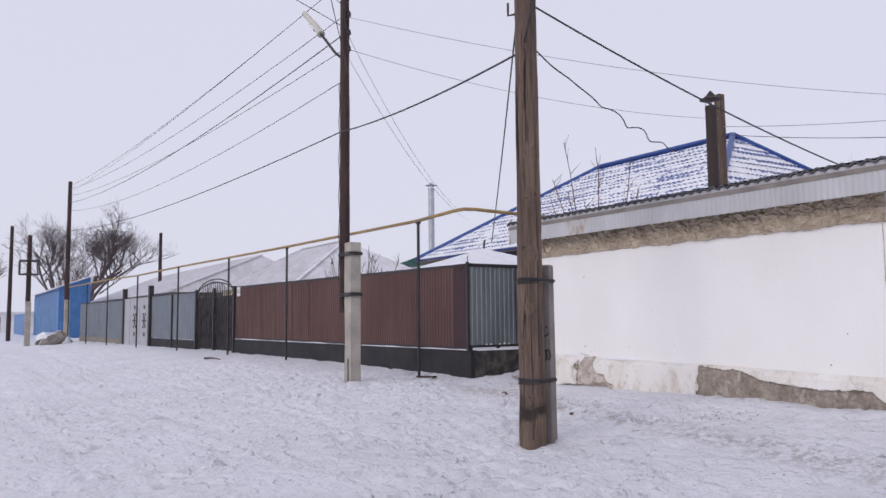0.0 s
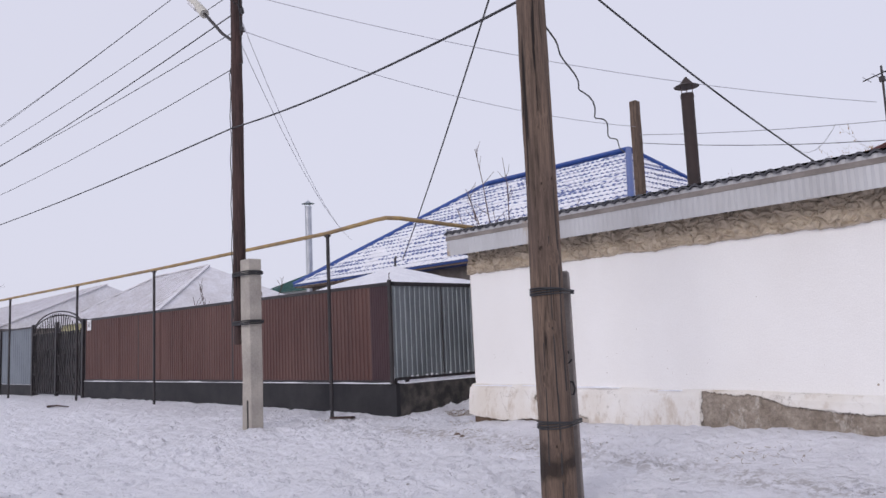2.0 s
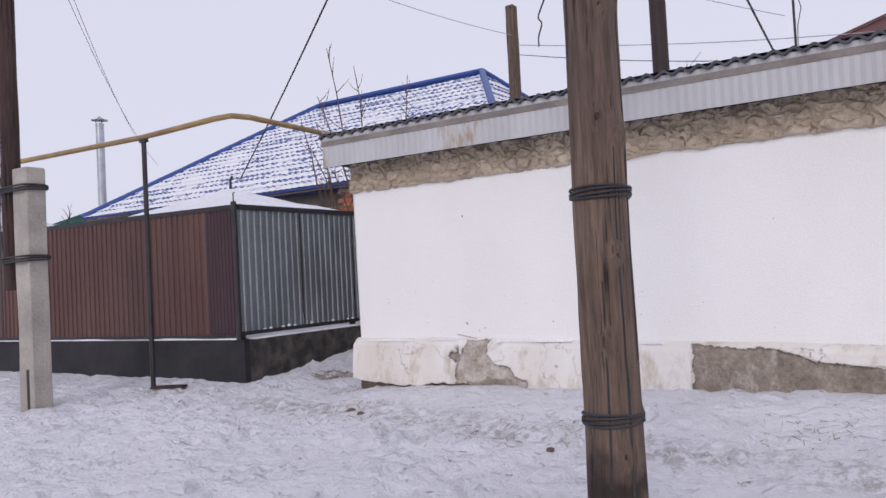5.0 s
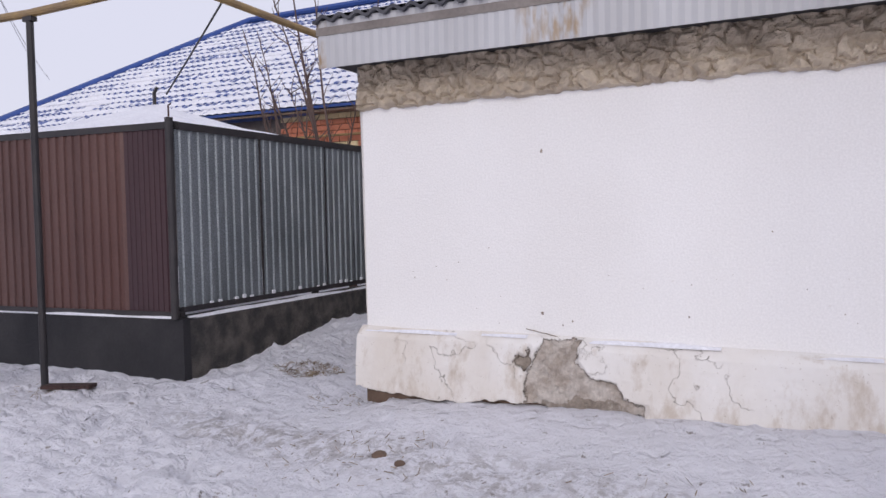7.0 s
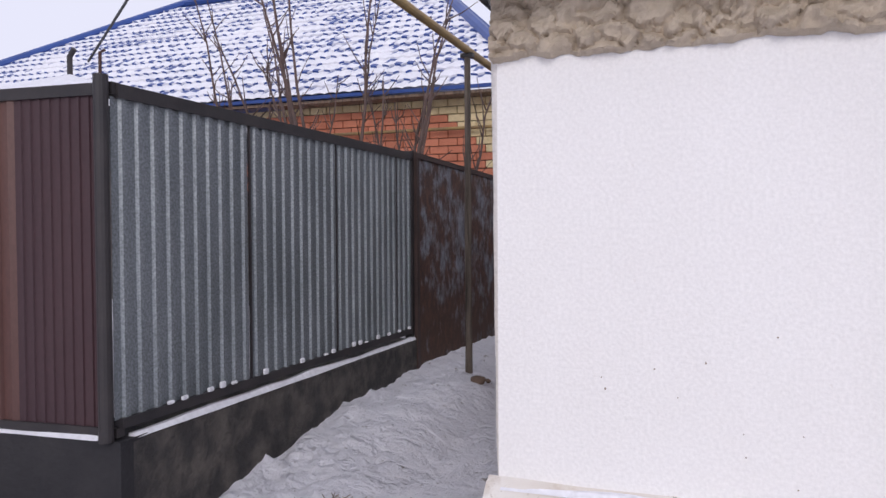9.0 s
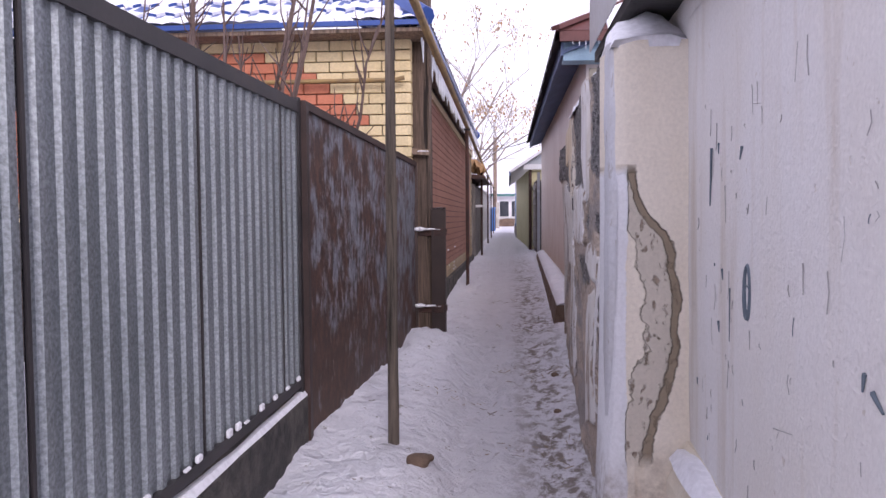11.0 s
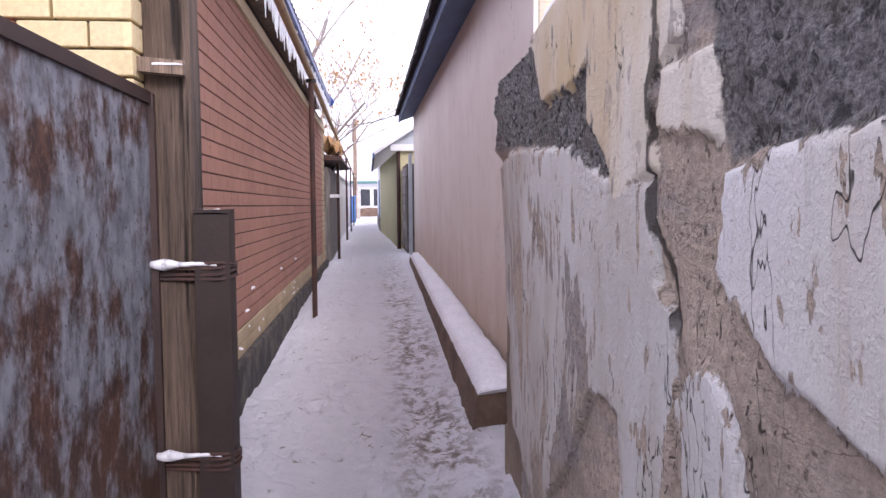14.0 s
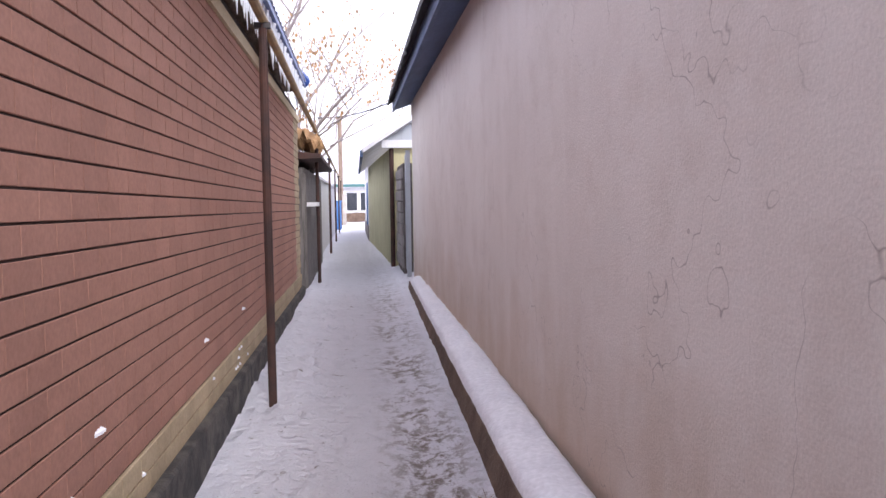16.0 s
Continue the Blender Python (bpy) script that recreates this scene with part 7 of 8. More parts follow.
# ---- bare trees and bushes ----
def twig_tree(name, label, base, height, seed, spread=0.45, depth=4, r0=0.05, mt=None, leaves=0, kids=(3, 5), trunk=0.35, category="tree"):
    rnd = random.Random(seed)
    t = thing(name, label, category)
    wood, leaf = bmesh.new(), bmesh.new()

    def grow(p, d, length, r, level):
        n = 4 if level < 2 else 3
        pts = [p.copy()]
        q = p.copy()
        for i in range(n):
            d = (d + Vector((rnd.uniform(-1, 1), rnd.uniform(-1, 1), rnd.uniform(-0.5, 0.9))) * 0.17).normalized()
            q = q + d * length / n
            pts.append(q.copy())
        sweep(wood, pts, r, 6 if level == 0 else (5 if level == 1 else 3), r * 0.55, cap=False)
        if level >= depth:
            for _ in range(leaves):
                c = pts[-1].lerp(pts[0], rnd.random()) + Vector((rnd.uniform(-0.06, 0.06), rnd.uniform(-0.06, 0.06), -rnd.uniform(0.0, 0.2)))
                s = rnd.uniform(0.03, 0.07)
                a = rnd.uniform(0, 6.28)
                u, w = Vector((math.cos(a), math.sin(a), 0)) * s * 0.6, Vector((rnd.uniform(-0.3, 0.3) * s, 0, -s * 1.6))
                v = [leaf.verts.new(c + e) for e in (Vector(), u + w * 0.4, w, -u + w * 0.5)]
                leaf.faces.new(v)
            return
        for _ in range(rnd.randint(*kids)):
            f = rnd.uniform(0.3, 1.0)
            s = pts[0].lerp(pts[-1], f) if level else pts[max(1, round(f * n))].copy()
            side = Vector((rnd.uniform(-1, 1), rnd.uniform(-1, 1), rnd.uniform(-0.15, 0.75)))
            grow(s, (d + side * spread * 2.0).normalized(), length * rnd.uniform(0.55, 0.8), r * 0.5, level + 1)

    grow(Vector(base), Vector((0, 0, 1)), height * trunk, r0, 0)
    tr = part("trunk", wood, mt or BARK, t)
    if leaves:
        tagged(part("seed_cluster", leaf, DRY_LEAF, t, "dry tan seed clusters"), kind="stuff")
    return t


def bush(name, label, x, y, z, height, seed, stems=7):
    """A sapling clump: upright whips with short side twigs."""
    rnd = random.Random(seed)
    t = thing(name, label, "shrub")
    for k in range(stems):
        bm = bmesh.new()
        a = rnd.uniform(0, 6.28)
        lean = rnd.uniform(0.08, 0.3)
        h = height * rnd.uniform(0.6, 1.0)
        p0 = Vector((x + 0.25 * math.cos(a), y + 0.25 * math.sin(a), z))
        pts = [p0 + Vector((math.cos(a) * lean * h * (i / 7) ** 1.3 + rnd.uniform(-0.04, 0.04), math.sin(a) * lean * h * (i / 7) ** 1.3 + rnd.uniform(-0.04, 0.04), h * i / 7)) for i in range(8)]
        sweep(bm, pts, 0.036, 5, 0.007, cap=False)
        for j in range(16):
            f = rnd.uniform(0.3, 0.98)
            i = min(6, int(f * 7))
            q = pts[i].lerp(pts[i + 1], f * 7 - i)
            d = Vector((rnd.uniform(-1, 1), rnd.uniform(-1, 1), rnd.uniform(0.3, 1.6))).normalized()
            l = rnd.uniform(0.2, 0.6) * (1.2 - f * 0.6)
            m = q + d * l * 0.5 + Vector((rnd.uniform(-0.03, 0.03), rnd.uniform(-0.03, 0.03), 0.02))
            e = q + d * l + Vector((0, 0, 0.08))
            sweep(bm, [q, m, e], 0.011, 3, 0.004, cap=False)
        part("stem", bm, BARK, t)
    return t


bush("sapling", "bare leafless saplings behind the metal fence", -1.7, 5.4, 0.1, 6.0, 3, 7)
bush("sapling", "bare leafless saplings behind the metal fence", -0.9, 4.8, 0.1, 5.0, 5, 7)
bush("sapling", "bare leafless saplings behind the metal fence", -2.9, 6.0, 0.1, 5.6, 9, 6)
bush("sapling", "bare leafless saplings beside the rusty gate", -0.8, 6.4, 0.1, 4.0, 12, 6)
bush("sapling", "bare leafless shrub by the long fence", -9.5, 2.4, 0.0, 3.6, 15, 8)
bush("sapling", "bare leafless shrub by the long fence", -12.2, 3.0, 0.0, 3.4, 17, 8)
bush("sapling", "bare leafless shrub by the long fence", -6.6, 4.2, 0.0, 3.2, 19, 6)
TREE_GREY = plain("grey_winter_bark", (0.13, 0.105, 0.105), (0.09, 0.073, 0.075), 0.9, 0, 6, 50, 0.3, 0.004)
twig_tree("bare_tree", "large bare winter tree far up the street", (-84, 3.2, -0.3), 25, 2, 0.62, 6, 0.42, TREE_GREY, kids=(3, 5), trunk=0.27)
twig_tree("bare_tree", "large bare winter tree far up the street", (-93, 1.8, -0.3), 26, 7, 0.62, 6, 0.42, TREE_GREY, kids=(3, 5), trunk=0.27)
twig_tree("bare_tree", "bare winter tree at the end of the street", (-125, -6, -0.3), 20, 11, 0.62, 6, 0.42, TREE_GREY, kids=(3, 4), trunk=0.27)


# ---- small things in the street ----
def rubble():
    r = thing("rubble_pile", "snow-covered heap of broken stones by the street", "rubble")
    rnd = random.Random(5)
    for k in range(12):
        x, y, s = -39.5 + rnd.uniform(-2.5, 2.5), -3.9 + rnd.uniform(-0.6, 0.6), rnd.uniform(0.25, 0.6)
        bm = bmesh.new()
        bmesh.ops.create_icosphere(bm, subdivisions=2, radius=s, matrix=Matrix.Translation((x, y, ground_height(x, y) + s * 0.2)))
        for v in bm.verts:
            v.co += Vector((nz(v.co.x, v.co.y, v.co.z, 3), nz(v.co.y, v.co.z, k, 3), nz(v.co.z, v.co.x, k, 3))) * s * 0.5
        part("stone", bm, GREY_CONCRETE if k % 2 else CLEAN_SNOW, r)


rubble()


def dish():
    d = thing("satellite_dish", "white satellite dish beside the green-roofed house", "satellite dish")
    c = Vector((-19.3, 11.6, 4.35))
    bm = bmesh.new()
    rows = []
    for i in range(1, 6):
        r = 0.5 * i / 5
        rows.append([bm.verts.new(c + Vector((r * math.cos(a) * 0.9, -0.25 + r * r * 0.8, r * math.sin(a)))) for a in [2 * math.pi * k / 20 for k in range(20)]])
    bm.faces.new(rows[0])
    for a, b in zip(rows, rows[1:]):
        for k in range(20):
            bm.faces.new((a[k], b[k], b[(k + 1) % 20], a[(k + 1) % 20]))
    bmesh.ops.solidify(bm, geom=bm.faces[:], thickness=0.02)
    part("reflector", bm, OFF_WHITE, d)
    part("arm", tube(c + Vector((0, -0.2, -0.4)), c + Vector((0, -0.75, -0.1)), r=0.015, seg=6), DARK_METAL, d)
    part("mast", tube((c.x, c.y + 0.1, 0), (c.x, c.y + 0.1, c.z + 0.1), r=0.03, seg=8), DARK_METAL, d)


dish()


def loose_board():
    b = thing("loose_board", "short dark board lying on the snow by a pipe post", "board")
    z = ground_height(-0.7, -0.65)
    part("board", beam(bmesh.new(), (-0.95, -0.68, z + 0.02), (-0.5, -0.55, z + 0.035), 0.12, 0.03), DARK_WOOD, b)
    s = thing("fallen_stick", "crooked dark stick lying on the snow", "stick")
    z = ground_height(-10.8, -2.2)
    part("stick", tube((-11.3, -2.3, z + 0.03), (-10.9, -2.2, z + 0.06), (-10.3, -2.1, z + 0.04), r=0.03, seg=6, r1=0.015), DARK_WOOD, s)


loose_board()


# ---- lane, left: tall post, channel stub, board, brick flank ----
def lane_post():
    p = thing("wooden_post", "tall square weathered wooden post wired to a steel channel stub", "post")
    bm = boxed(0.238, 0.438, 7.42, 7.62, 0.0, 6.85, bevel=0.02)
    bmesh.ops.subdivide_edges(bm, edges=[e for e in bm.edges if abs(e.verts[0].co.z - e.verts[1].co.z) > 1], cuts=50)
    for v in bm.verts:
        v.co.x += 0.009 * nz(v.co.z * 1.6, v.co.y * 5, 2)
        v.co.y += 0.009 * nz(v.co.z * 1.3, v.co.x * 5, 5)
    part("post", bm, WOOD, p, smooth=False)
    stub = bmesh.new()
    quad_prism(stub, [(0.443, 7.38), (0.586, 7.38), (0.586, 7.53), (0.561, 7.53), (0.561, 7.41), (0.468, 7.41), (0.468, 7.53), (0.443, 7.53)], 0.0, 1.7, "z")
    st = part("channel_stub", stub, STUB_STEEL, p, "dark brown steel channel stub")
    part("stub_snow", snow_cap_y(0.443, 0.586, 7.38, 7.42, lambda y: 1.7, 0.025), CLEAN_SNOW, st)
    for z in (1.45, 0.64):
        part("wire_tie", band(bmesh.new(), ((0.305, 7.48, 0.06), (0.305, 7.56, 0.06), (0.534, 7.436, 0.056), (0.534, 7.48, 0.056)), z, 0.009, 4), RUST, p, "twisted rusty wire tie")
        snow = bmesh.new()
        line = [(0.26 + 0.03 * i, 7.385 - 0.006 * (i % 2), z + 0.024 + 0.006 * nz(i * 0.8, z, 3)) for i in range(9)]
        sweep(snow, line[:3], 0.012, 8, 0.026)
        sweep(snow, line[2:5], 0.026, 8, 0.012)
        sweep(snow, line[4:] + [(0.535, 7.372, z + 0.02)], 0.012, 8, 0.006)
        part("tie_snow", snow, CLEAN_SNOW, p, smooth=True)
    b = thing("cross_board", "grey wooden board with snow across the gate post", "board")
    part("board", beam(bmesh.new(), (-0.12, 7.33, 2.315), (0.43, 7.375, 2.272), 0.07, 0.058), BOARD, b)
    part("snow", snow_cap_y(0.22, 0.43, 7.33, 7.4, lambda y: 2.302, 0.03), CLEAN_SNOW, b)


lane_post()

BRX, BRY0, BRY1 = 0.24, 7.75, 19.7


def brick_flank():
    w = thing("brick_flank", "long red brick house flank above a cream course and dark plinth", "wall")
    part("core", boxed(BRX - 0.2, BRX - 0.006, 7.33, 20.5, 0.0, 3.4), MORTAR_DARK, w)
    part("plinth", boxed(BRX - 0.2, BRX + 0.07, 7.5, 20.55, -0.1, 0.56, bevel=0.012), RAW_PLINTH, w, "dark concrete plinth")
    part("eaves_band", boxed(BRX - 0.1, BRX + 0.03, 7.7, 20.5, 3.2, 3.3), CREAM_BAND, w, "cream eaves board")
    rnd = random.Random(4)
    ice = bmesh.new()
    y = 7.2
    k = 0
    while y < 19.2:
        l = rnd.uniform(0.12, 0.42)
        sweep(ice, [(0.44 + rnd.uniform(-0.03, 0.03), y, 3.52), (0.445, y, 3.52 - l * 0.55), (0.45, y, 3.52 - l)], rnd.uniform(0.016, 0.034), 6, 0.003)
        y += rnd.uniform(0.03, 0.085)
        k += 1
    tagged(part("icicle", ice, ICE, w, "row of icicles under the eaves"), kind="stuff")
    rnd = random.Random(9)
    for _ in range(26):
        y, z = rnd.uniform(8.2, 14.5), rnd.choice((0.6, 0.62, 0.66, 0.72, 0.85, 1.0))
        part("snow_splash", sweep(bmesh.new(), [(BRX - 0.01, y, z), (BRX + 0.018, y + 0.02, z + 0.012), (BRX - 0.01, y + 0.045, z + 0.01)], 0.012, 6), CLEAN_SNOW, w)
    return w


MORTAR_DARK = plain("dark_bed_joint", (0.05, 0.035, 0.032), (0.075, 0.055, 0.05), 0.95, 0, 4, 60, 0.4, 0.006)
CREAM_BAND = plain("cream_eaves_paint", (0.6, 0.5, 0.33), (0.54, 0.44, 0.28), 0.8)
FLANK = brick_flank()


def lane_left_far():
    s = thing("old_shed", "low grey boarded shed with rusty sheet roof and dry leaves", "shed")
    part("wall", boxed(-2.5, 0.3, 20.9, 27.0, 0.2, 2.4), GREY_BOARDS, s)
    for k in range(14):
        part("plank", boxed(0.3, 0.325, 21.0 + k * 0.42, 21.39 + k * 0.42, 0.3, 2.3 + 0.05 * nz(k, 1, 1)), GREY_BOARDS, s)
    part("roof", quad_prism(bmesh.new(), [(-2.8, 2.4), (0.6, 2.55), (0.6, 2.62), (-2.8, 2.9)], 20.7, 27.2), RUST, s)
    part("leaf_heap", rough_sheet(bmesh.new(), lambda u, v, o: (v, u, 2.66 + o * 1.5), 20.8, 23.4, -1.2, 0.55, 60, 30, 0.4, 3.0, 3), DRY_LEAF, s, "dry leaves heaped on the roof")
    part("ledge", boxed(0.3, 0.5, 21.2, 22.0, 1.75, 1.82), OFF_WHITE, s)
    w = thing("pale_wall", "pale lane wall beyond the shed", "wall")
    part("wall", boxed(-0.1, 0.2, 27.1, 44, 0.2, 2.4), OFF_WHITE, w)
    part("coping", boxed(-0.16, 0.26, 27.1, 44, 2.4, 2.48), SNOWY_ROOF, w)


GREY_BOARDS = wood_material("grey_old_boards", (0.2, 0.18, 0.165), (0.14, 0.125, 0.12), (0.04, 0.035, 0.032), False)
lane_left_far()


def lane_right_far():
    s = thing("gable_shed", "yellow-green rendered outbuilding with pale gable and snowy roof", "shed")
    part("flank", quad_prism(bmesh.new(), [(1.95, 25.2), (1.62, 36), (5, 36), (5, 25.2)], 0.2, 3.0, "z"), YELLOW_GREEN, s, "yellow-green flank wall")
    part("front", boxed(1.97, 5.6, 25.05, 25.19, 0.2, 3.1), PALE_YELLOW, s)
    gable = part("gable", quad_prism(bmesh.new(), [(1.8, 3.15), (5.6, 3.15), (5.6, 4.3), (4.0, 4.55)], 25.0, 25.1), GREY_FENCE_PALE, s, "pale ribbed gable")
    for k in range(9):
        x = 2.2 + 0.3 * k
        part("gable_rib", boxed(x, x + 0.04, 24.97, 25.0, 3.18, 3.15 + (x - 1.8) * 0.6), GREY_FENCE_PALE, gable)
    part("cornice", boxed(1.75, 5.8, 24.85, 25.1, 2.98, 3.15), OFF_WHITE, s)
    part("roof", quad_prism(bmesh.new(), [(1.3, 2.85), (4.0, 4.6), (4.0, 4.72), (1.3, 2.95)], 24.7, 36.2), SNOWY_ROOF, s, "snowy roof slope")
    part("roof_edge", boxed(1.27, 1.33, 24.7, 36.2, 2.78, 2.92), BLUE_TRIM, s)
    part("corner_pipe", tube((1.96, 25.02, 0.3), (1.96, 25.02, 3.0), r=0.05, seg=8), RUST, s)
    w = thing("white_house", "white rendered house with a blue door at the lane end", "house")
    part("wall", boxed(1.62, 5, 36.3, 46, 0.2, 3.2), OFF_WHITE, w)
    part("door", boxed(1.585, 1.62, 37.6, 38.6, 0.4, 2.5), BLUE_PAINT, w, "blue door")
    part("roof", quad_prism(bmesh.new(), [(1.3, 3.1), (4.0, 4.6), (4.0, 4.7), (1.3, 3.2)], 36.2, 46.3), SNOWY_ROOF, w)
    part("plinth", boxed(1.58, 1.62, 36.3, 46, 0.2, 0.9), GREY_CONCRETE, w)
    g = thing("sheet_gate", "pale grey sheet gate beside the pink house", "gate")
    part("sheet", ribbed(bmesh.new(), (2.12, 22.9), (2.12, 22.1), 0.5, 2.7, 0.2, 0.012), GREY_FENCE_PALE, g)
    part("post", boxed(2.08, 2.16, 22.03, 22.1, 0.3, 2.75), GREY_FENCE_PALE, g)
    b = thing("block_wall", "grey breeze-block garden wall with open joints", "wall")
    part("core", boxed(2.08, 2.26, 22.9, 25.0, 0.2, 2.55), MORTAR, b)
    return b


GREY_FENCE_PALE = plain("pale_grey_sheet", (0.46, 0.49, 0.53), (0.4, 0.43, 0.47), 0.5, 0, 2, 60, 0.1, 0.003)
BLOCK_WALL = lane_right_far()


TREE_BARK = plain("grey_brown_bark", (0.2, 0.155, 0.135), (0.14, 0.11, 0.1), 0.9, 0, 6, 50, 0.3, 0.004)


def lane_end():
    h = thing("far_house", "white house across the far street with dark windows", "house")
    part("wall", boxed(-8, 9, 62, 70, 0.2, 2.9), OFF_WHITE, h)
    part("roof", quad_prism(bmesh.new(), [(61.4, 2.85), (66, 5.2), (70.6, 2.85)], -8.5, 9.5, "x"), SNOWY_ROOF, h, "snowy roof")
    part("roof_edge", boxed(-8.5, 9.5, 61.35, 61.45, 2.75, 2.95), plain("teal_roof_edge", (0.05, 0.14, 0.14), (0.06, 0.17, 0.16), 0.6), h)
    for x in (0.55, 1.5, -3.0):
        win = part("window", boxed(x - 0.05, x + 0.75, 61.95, 62.02, 1.1, 2.4), OFF_WHITE, h)
        part("pane", boxed(x, x + 0.7, 61.93, 61.95, 1.15, 2.35), DARK_GLASS, win, "dark window pane")
    part("earth_bank", quad_prism(bmesh.new(), [(-1.2, 0.3), (-0.6, 0.85), (1.2, 1.0), (3, 0.9), (3.4, 0.3)], 61.0, 61.9), SOIL, h, "brown earth bank at the wall foot")
    b = thing("blue_bin", "bright blue refuse bin at the lane end", "bin", "bins")
    part("body", boxed(-0.2, 0.42, 47.4, 48.0, ground_height(0.1, 47.7), 1.75, bevel=0.03), BLUE_PAINT, b)
    part("lid", boxed(-0.24, 0.46, 47.36, 48.04, 1.75, 1.84, bevel=0.02), BLUE_PAINT, b)
    copy_thing(b, Matrix.Translation((-0.8, 0.3, 0)))
    p = thing("utility_pole", "thin wooden utility pole at the lane end", "utility pole", "lane poles")
    part("pole", tube((0.3, 55, 0.3), (0.3, 55, 6.8), r=0.13, seg=8), BOARD, p)
    part("stump", tube((0.45, 55, 0.3), (0.45, 55, 2.2), r=0.14, seg=8), CONCRETE, p)
    q = thing("utility_pole", "thin wooden pole rising behind the gable shed", "utility pole", "lane poles")
    part("pole", tube((3.6, 40, 0.3), (3.6, 40, 6.6), r=0.11, seg=8), BOARD, q)
    r = thing("boundary_wall", "plain pale wall closing the far street", "wall")
    part("wall", boxed(-40, 40, 72, 72.4, 0, 2.5), OFF_WHITE, r)


lane_end()
twig_tree("ash_tree", "bare ash tree with hanging tan seed clusters", (-0.5, 25.0, 0.3), 11.5, 21, 0.7, 5, 0.11, PALE_BARK, leaves=3, kids=(3, 3), trunk=0.34)
twig_tree("ash_tree", "bare ash tree with hanging tan seed clusters", (-0.6, 31.0, 0.3), 11.5, 33, 0.7, 5, 0.11, PALE_BARK, leaves=3, kids=(3, 3), trunk=0.36)
twig_tree("bare_tree", "pale bare tree beyond the brick house", (-2.0, 21.5, 0.3), 10.0, 41, 0.5, 5, 0.14, TREE_BARK, kids=(3, 4), trunk=0.38)
wire("black cable across the lane", sag((0.3, 26.0, 3.75), (2.3, 22.5, 3.9), 0.15), 0.014)
wire("thin wire across the lane", sag((-6, 46, 4.9), (8, 44, 5.0), 0.3), 0.012)
wire("thin drooping wire above the lane", sag((-1.2, 20.0, 8.0), (2.6, 14.0, 6.8), 0.6), 0.008, GREY_WIRE)


def dry_weeds(x, y, radius, count, seed):
    """A scatter of dead stalks and chaff on the snow."""
    rnd = random.Random(seed)
    w = thing("dry_weeds", "scattered dry straw and weed stalks on the snow", "weeds")
    bm = bmesh.new()
    for _ in range(count // 2):
        r, a = radius * 1.9 * rnd.random() ** 0.6, rnd.uniform(0, 6.28)
        px, py = x + r * math.cos(a) * 1.4, y + r * math.sin(a)
        z = ground_height(px, py) + 0.004
        b = rnd.uniform(0, 6.28)
        l = rnd.uniform(0.015, 0.07)
        sweep(bm, [(px, py, z), (px + l * math.cos(b), py + l * math.sin(b), z + rnd.uniform(0.0, 0.03))], rnd.uniform(0.0012, 0.0035), 3, cap=False)
    tagged(part("stalks", bm, STRAW, w), kind="stuff")




def soil_clod(x, y, size, seed):
    c = thing("soil_clod", "frozen clod of brown earth lying in the snow", "clod")
    bm = bmesh.new()
    bmesh.ops.create_icosphere(bm, subdivisions=3, radius=size)
    for v in bm.verts:
        v.co *= 1 + 0.45 * fbm(v.co.x, v.co.y, v.co.z + seed, 9, 3)
        v.co.z *= 0.6
    bmesh.ops.translate(bm, verts=bm.verts[:], vec=(x, y, ground_height(x, y) + size * 0.15))
    part("clod", bm, SOIL, c, smooth=True)


for spec in ((0.75, 3.55, 0.07, 1), (0.78, 3.68, 0.04, 2), (1.62, 5.1, 0.03, 3), (1.66, 6.2, 0.035, 4), (2.75, -1.2, 0.05, 5), (2.95, -1.3, 0.035, 6), (5.2, -1.9, 0.03, 7), (8.9, -0.95, 0.06, 8)):
    soil_clod(*spec)


STRAW = plain("dead_straw", (0.34, 0.26, 0.17), (0.17, 0.125, 0.09), 0.9, 0, 8, 50, 0.2, 0.003, rnd=0.3)
for spec in ((0.85, 0.75, 0.13, 700, 1), (1.75, -0.1, 0.14, 90, 2), (2.6, -1.25, 0.25, 160, 3), (4.6, -1.6, 0.3, 150, 4), (6.9, -1.1, 0.2, 120, 5), (1.6, 4.2, 0.2, 120, 6), (1.6, 6.4, 0.2, 120, 7), (1.6, 9.0, 0.2, 120, 8), (1.55, 11.4, 0.22, 110, 9), (0.9, 5.2, 0.12, 60, 10), (-0.9, -0.75, 0.12, 60, 11)):
    dry_weeds(*spec)


# ---- pieces: blocks and bricks ----
def brick_mesh(name, lx, ly, lz, mt, chamfer=0.004):
    """A block with a chamfered outer rim, centred in plan, standing on z = 0."""
    bm = boxed(-lx / 2, lx / 2, -ly / 2, ly / 2, 0, lz, bevel=chamfer)
    me = bpy.data.meshes.new(name)
    bm.to_mesh(me)
    bm.free()
    me.materials.append(mt)
    return me


def piece(name, me, parent, x, y, z, turn=0.0):
    ob = new(name, me)
    ob.parent = parent
    ob.location = (x, y, z)
    ob.rotation_euler = (0, 0, turn)
    return ob


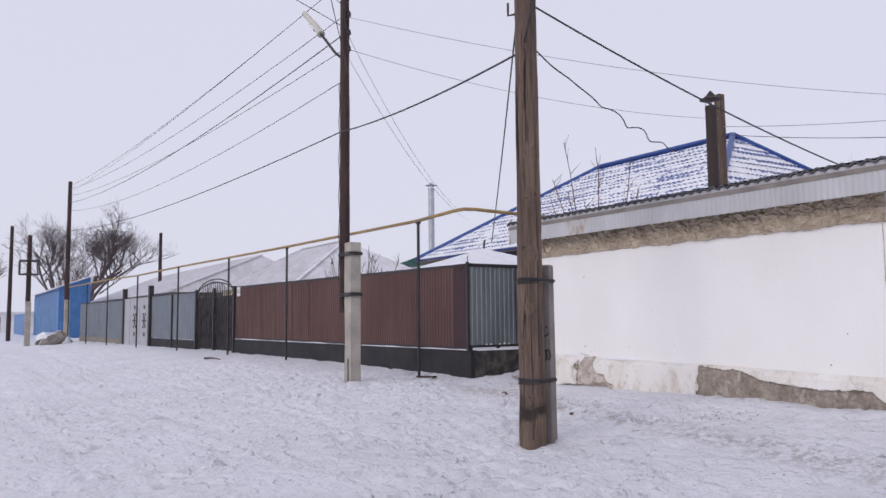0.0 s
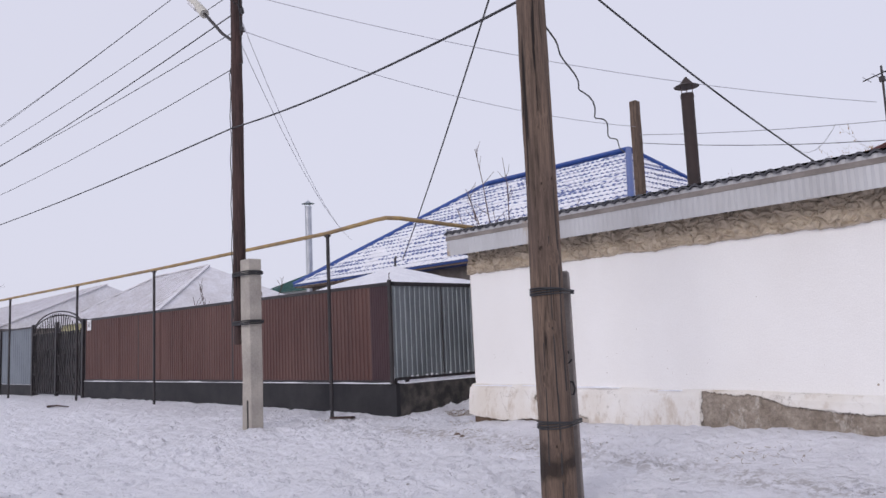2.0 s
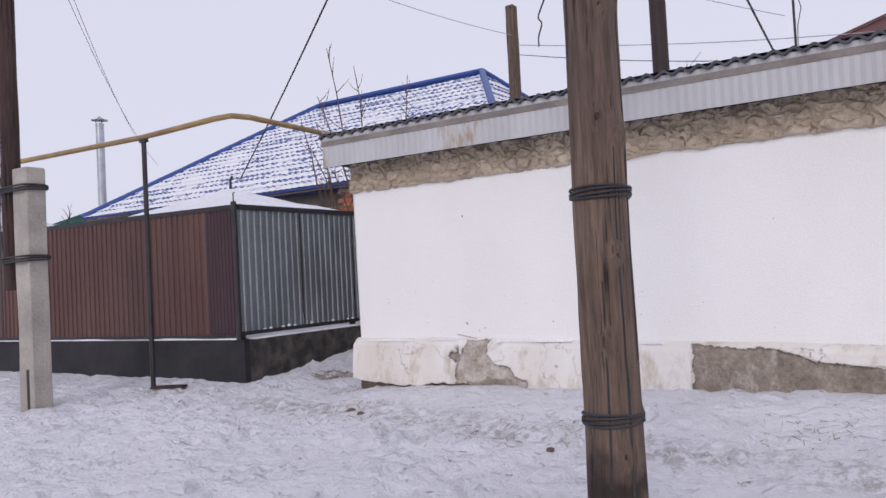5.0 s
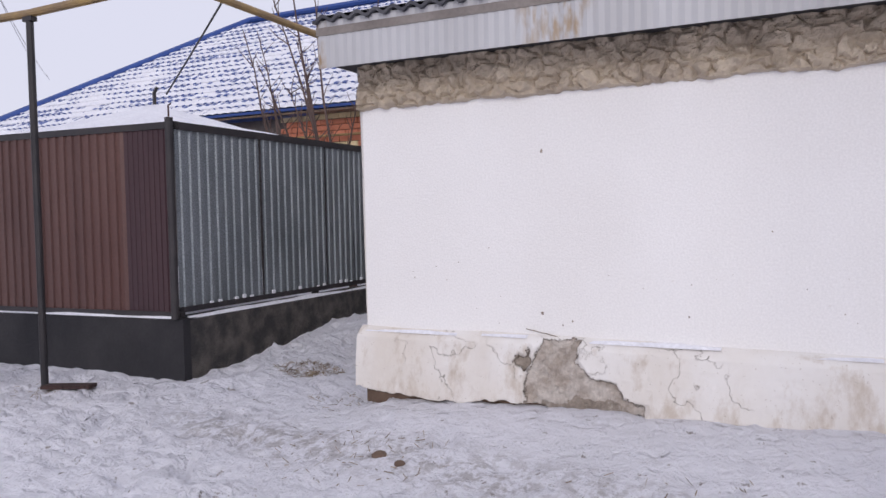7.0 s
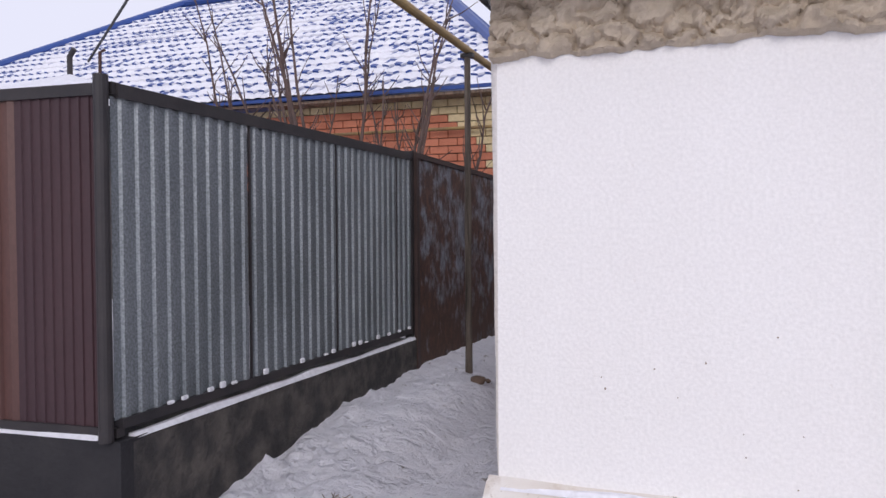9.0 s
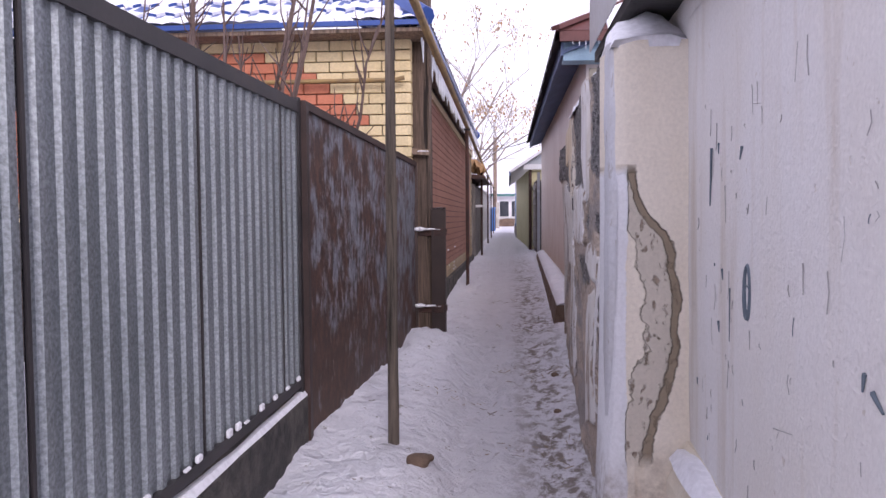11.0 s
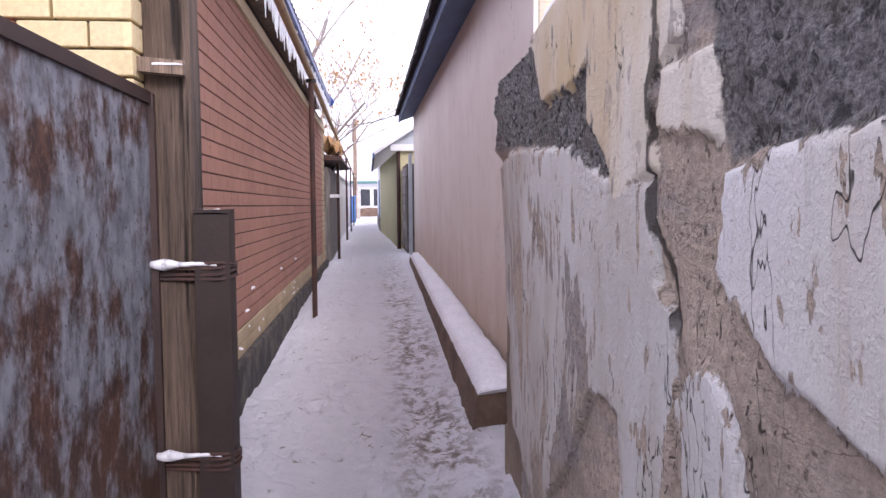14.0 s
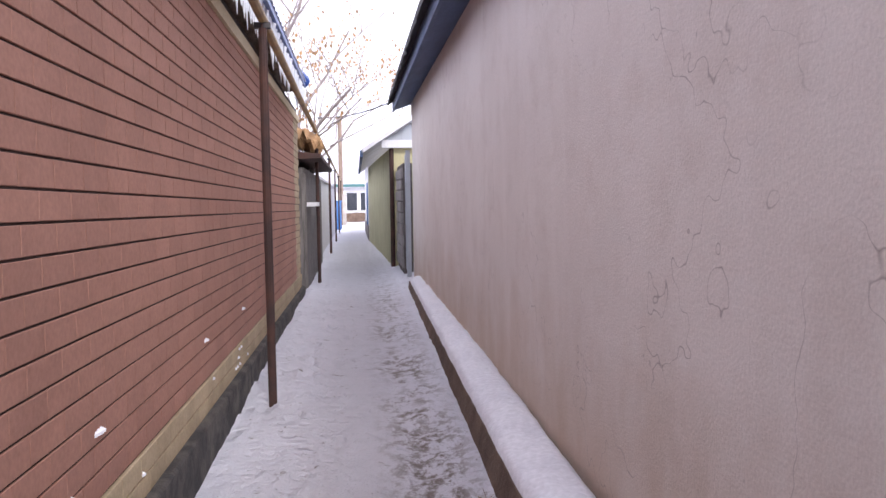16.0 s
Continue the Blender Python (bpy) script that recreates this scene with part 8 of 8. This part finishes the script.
def lay_front(parent):
    """Yellow and orange brick front of the blue-roofed house."""
    rnd = random.Random(1)
    whole = {m: brick_mesh("brick", 0.262, 0.06, 0.098, m) for m in (YELLOW_BRICK, ORANGE_BRICK)}
    half = brick_mesh("brick", 0.127, 0.06, 0.098, YELLOW_BRICK)
    y = 7.302
    rows = 17
    for r in range(rows):
        z = 3.44 - (r + 1) * 0.11
        x = 0.22 - 0.131 - (0.137 if r % 2 else 0.0)
        if r % 2:
            piece("brick", half, parent, 0.22 - 0.0635, y, z)
        edge = curve(z, ((2.4, -0.2), (2.8, -0.4), (3.1, -0.85), (3.35, -1.9)))
        while x > -4.4:
            orange = 1 <= r <= 14 and x < edge
            if r in (5, 6) and -3.4 < x < -1.7 and (int(-x * 4) + r) % 3:
                orange = False
            piece("brick", whole[ORANGE_BRICK if orange else YELLOW_BRICK], parent, x, y, z)
            x -= 0.274
    # corner return towards the lane
    side = brick_mesh("brick", 0.06, 0.262, 0.098, YELLOW_BRICK)
    for r in range(30):
        z = 3.44 - (r + 1) * 0.11
        piece("brick", side, parent, 0.222, 7.405, z)


def lay_flank(parent):
    """Red bricks of the flank: those nearest to the walk as pieces, the rest joined."""
    me = brick_mesh("brick", 0.05, 0.2665, 0.0938, RED_BRICK, 0.0022)
    verts, faces, index = [], [], []
    src = [tuple(v.co) for v in me.vertices]
    fsrc = [tuple(p.vertices) for p in me.polygons]
    rows = 26
    for r in range(rows):
        z = 0.555 + r * 0.1033
        y = BRY0 + (0.13 if r % 2 else 0.0)
        while y < 20.4:
            is_cream = r < 2 or y > 19.6
            out = 0.012 if r < 2 else 0.0
            near = 8.0 < y < 11.6 and 0.7 < z < 3.0
            if near and not is_cream:
                piece("brick", me, parent, BRX - 0.022, y + 0.135, z)
            else:
                n = len(verts)
                verts += [(BRX - 0.022 + out + v[0], y + 0.135 + v[1], z + v[2]) for v in src]
                faces += [tuple(n + i for i in f) for f in fsrc]
                index += [1 if is_cream else 0] * len(fsrc)
            y += 0.27
    big = bpy.data.meshes.new("bricks")
    big.from_pydata(verts, [], faces)
    big.materials.append(RED_BRICK)
    big.materials.append(CREAM_COURSE)
    big.polygons.foreach_set("material_index", index)
    ob = tagged(new("bricks", big), kind="stuff")
    ob.parent = parent


def lay_blocks(parent, x0, x1, y, z0, z1, lx, lz, mt, name="block", along="x"):
    rnd = random.Random(6)
    me = brick_mesh("block", lx - 0.018 if along == "x" else 0.06, 0.06 if along == "x" else lx - 0.018, lz - 0.018, mt, 0.008)
    r, z = 0, z0
    while z < z1 - 0.02:
        u = x0 + (lx / 2 if r % 2 else 0.0)
        while u < x1:
            j = rnd.uniform(-0.008, 0.008)
            if along == "x":
                piece(name, me, parent, u + lx / 2, y + j, z)
            else:
                piece(name, me, parent, y + j, u + lx / 2, z)
            u += lx
        z += lz
        r += 1


gable_wall = next(c for c in PINK.children if c.name.startswith("gable_core"))
lay_blocks(gable_wall, 2.22, 4.2, 8.93, 2.0, 3.42, 0.42, 0.2, CREAM_BLOCK)
lay_blocks(next(c for c in BLOCK_WALL.children if c.name.startswith("core")), 22.92, 24.7, 2.07, 0.5, 2.5, 0.42, 0.22, GREY_BLOCK, along="y")
lay_front(BLUE_HOUSE_WALL)
lay_flank(FLANK)
turn_at = Matrix.Translation((BRX, 20.2, 0))
FLANK.matrix_world = turn_at @ Matrix.Rotation(-0.0056, 4, "Z") @ Matrix.Rotation(-0.01, 4, "X") @ turn_at.inverted() @ Matrix.Translation((0, 0, -0.1))
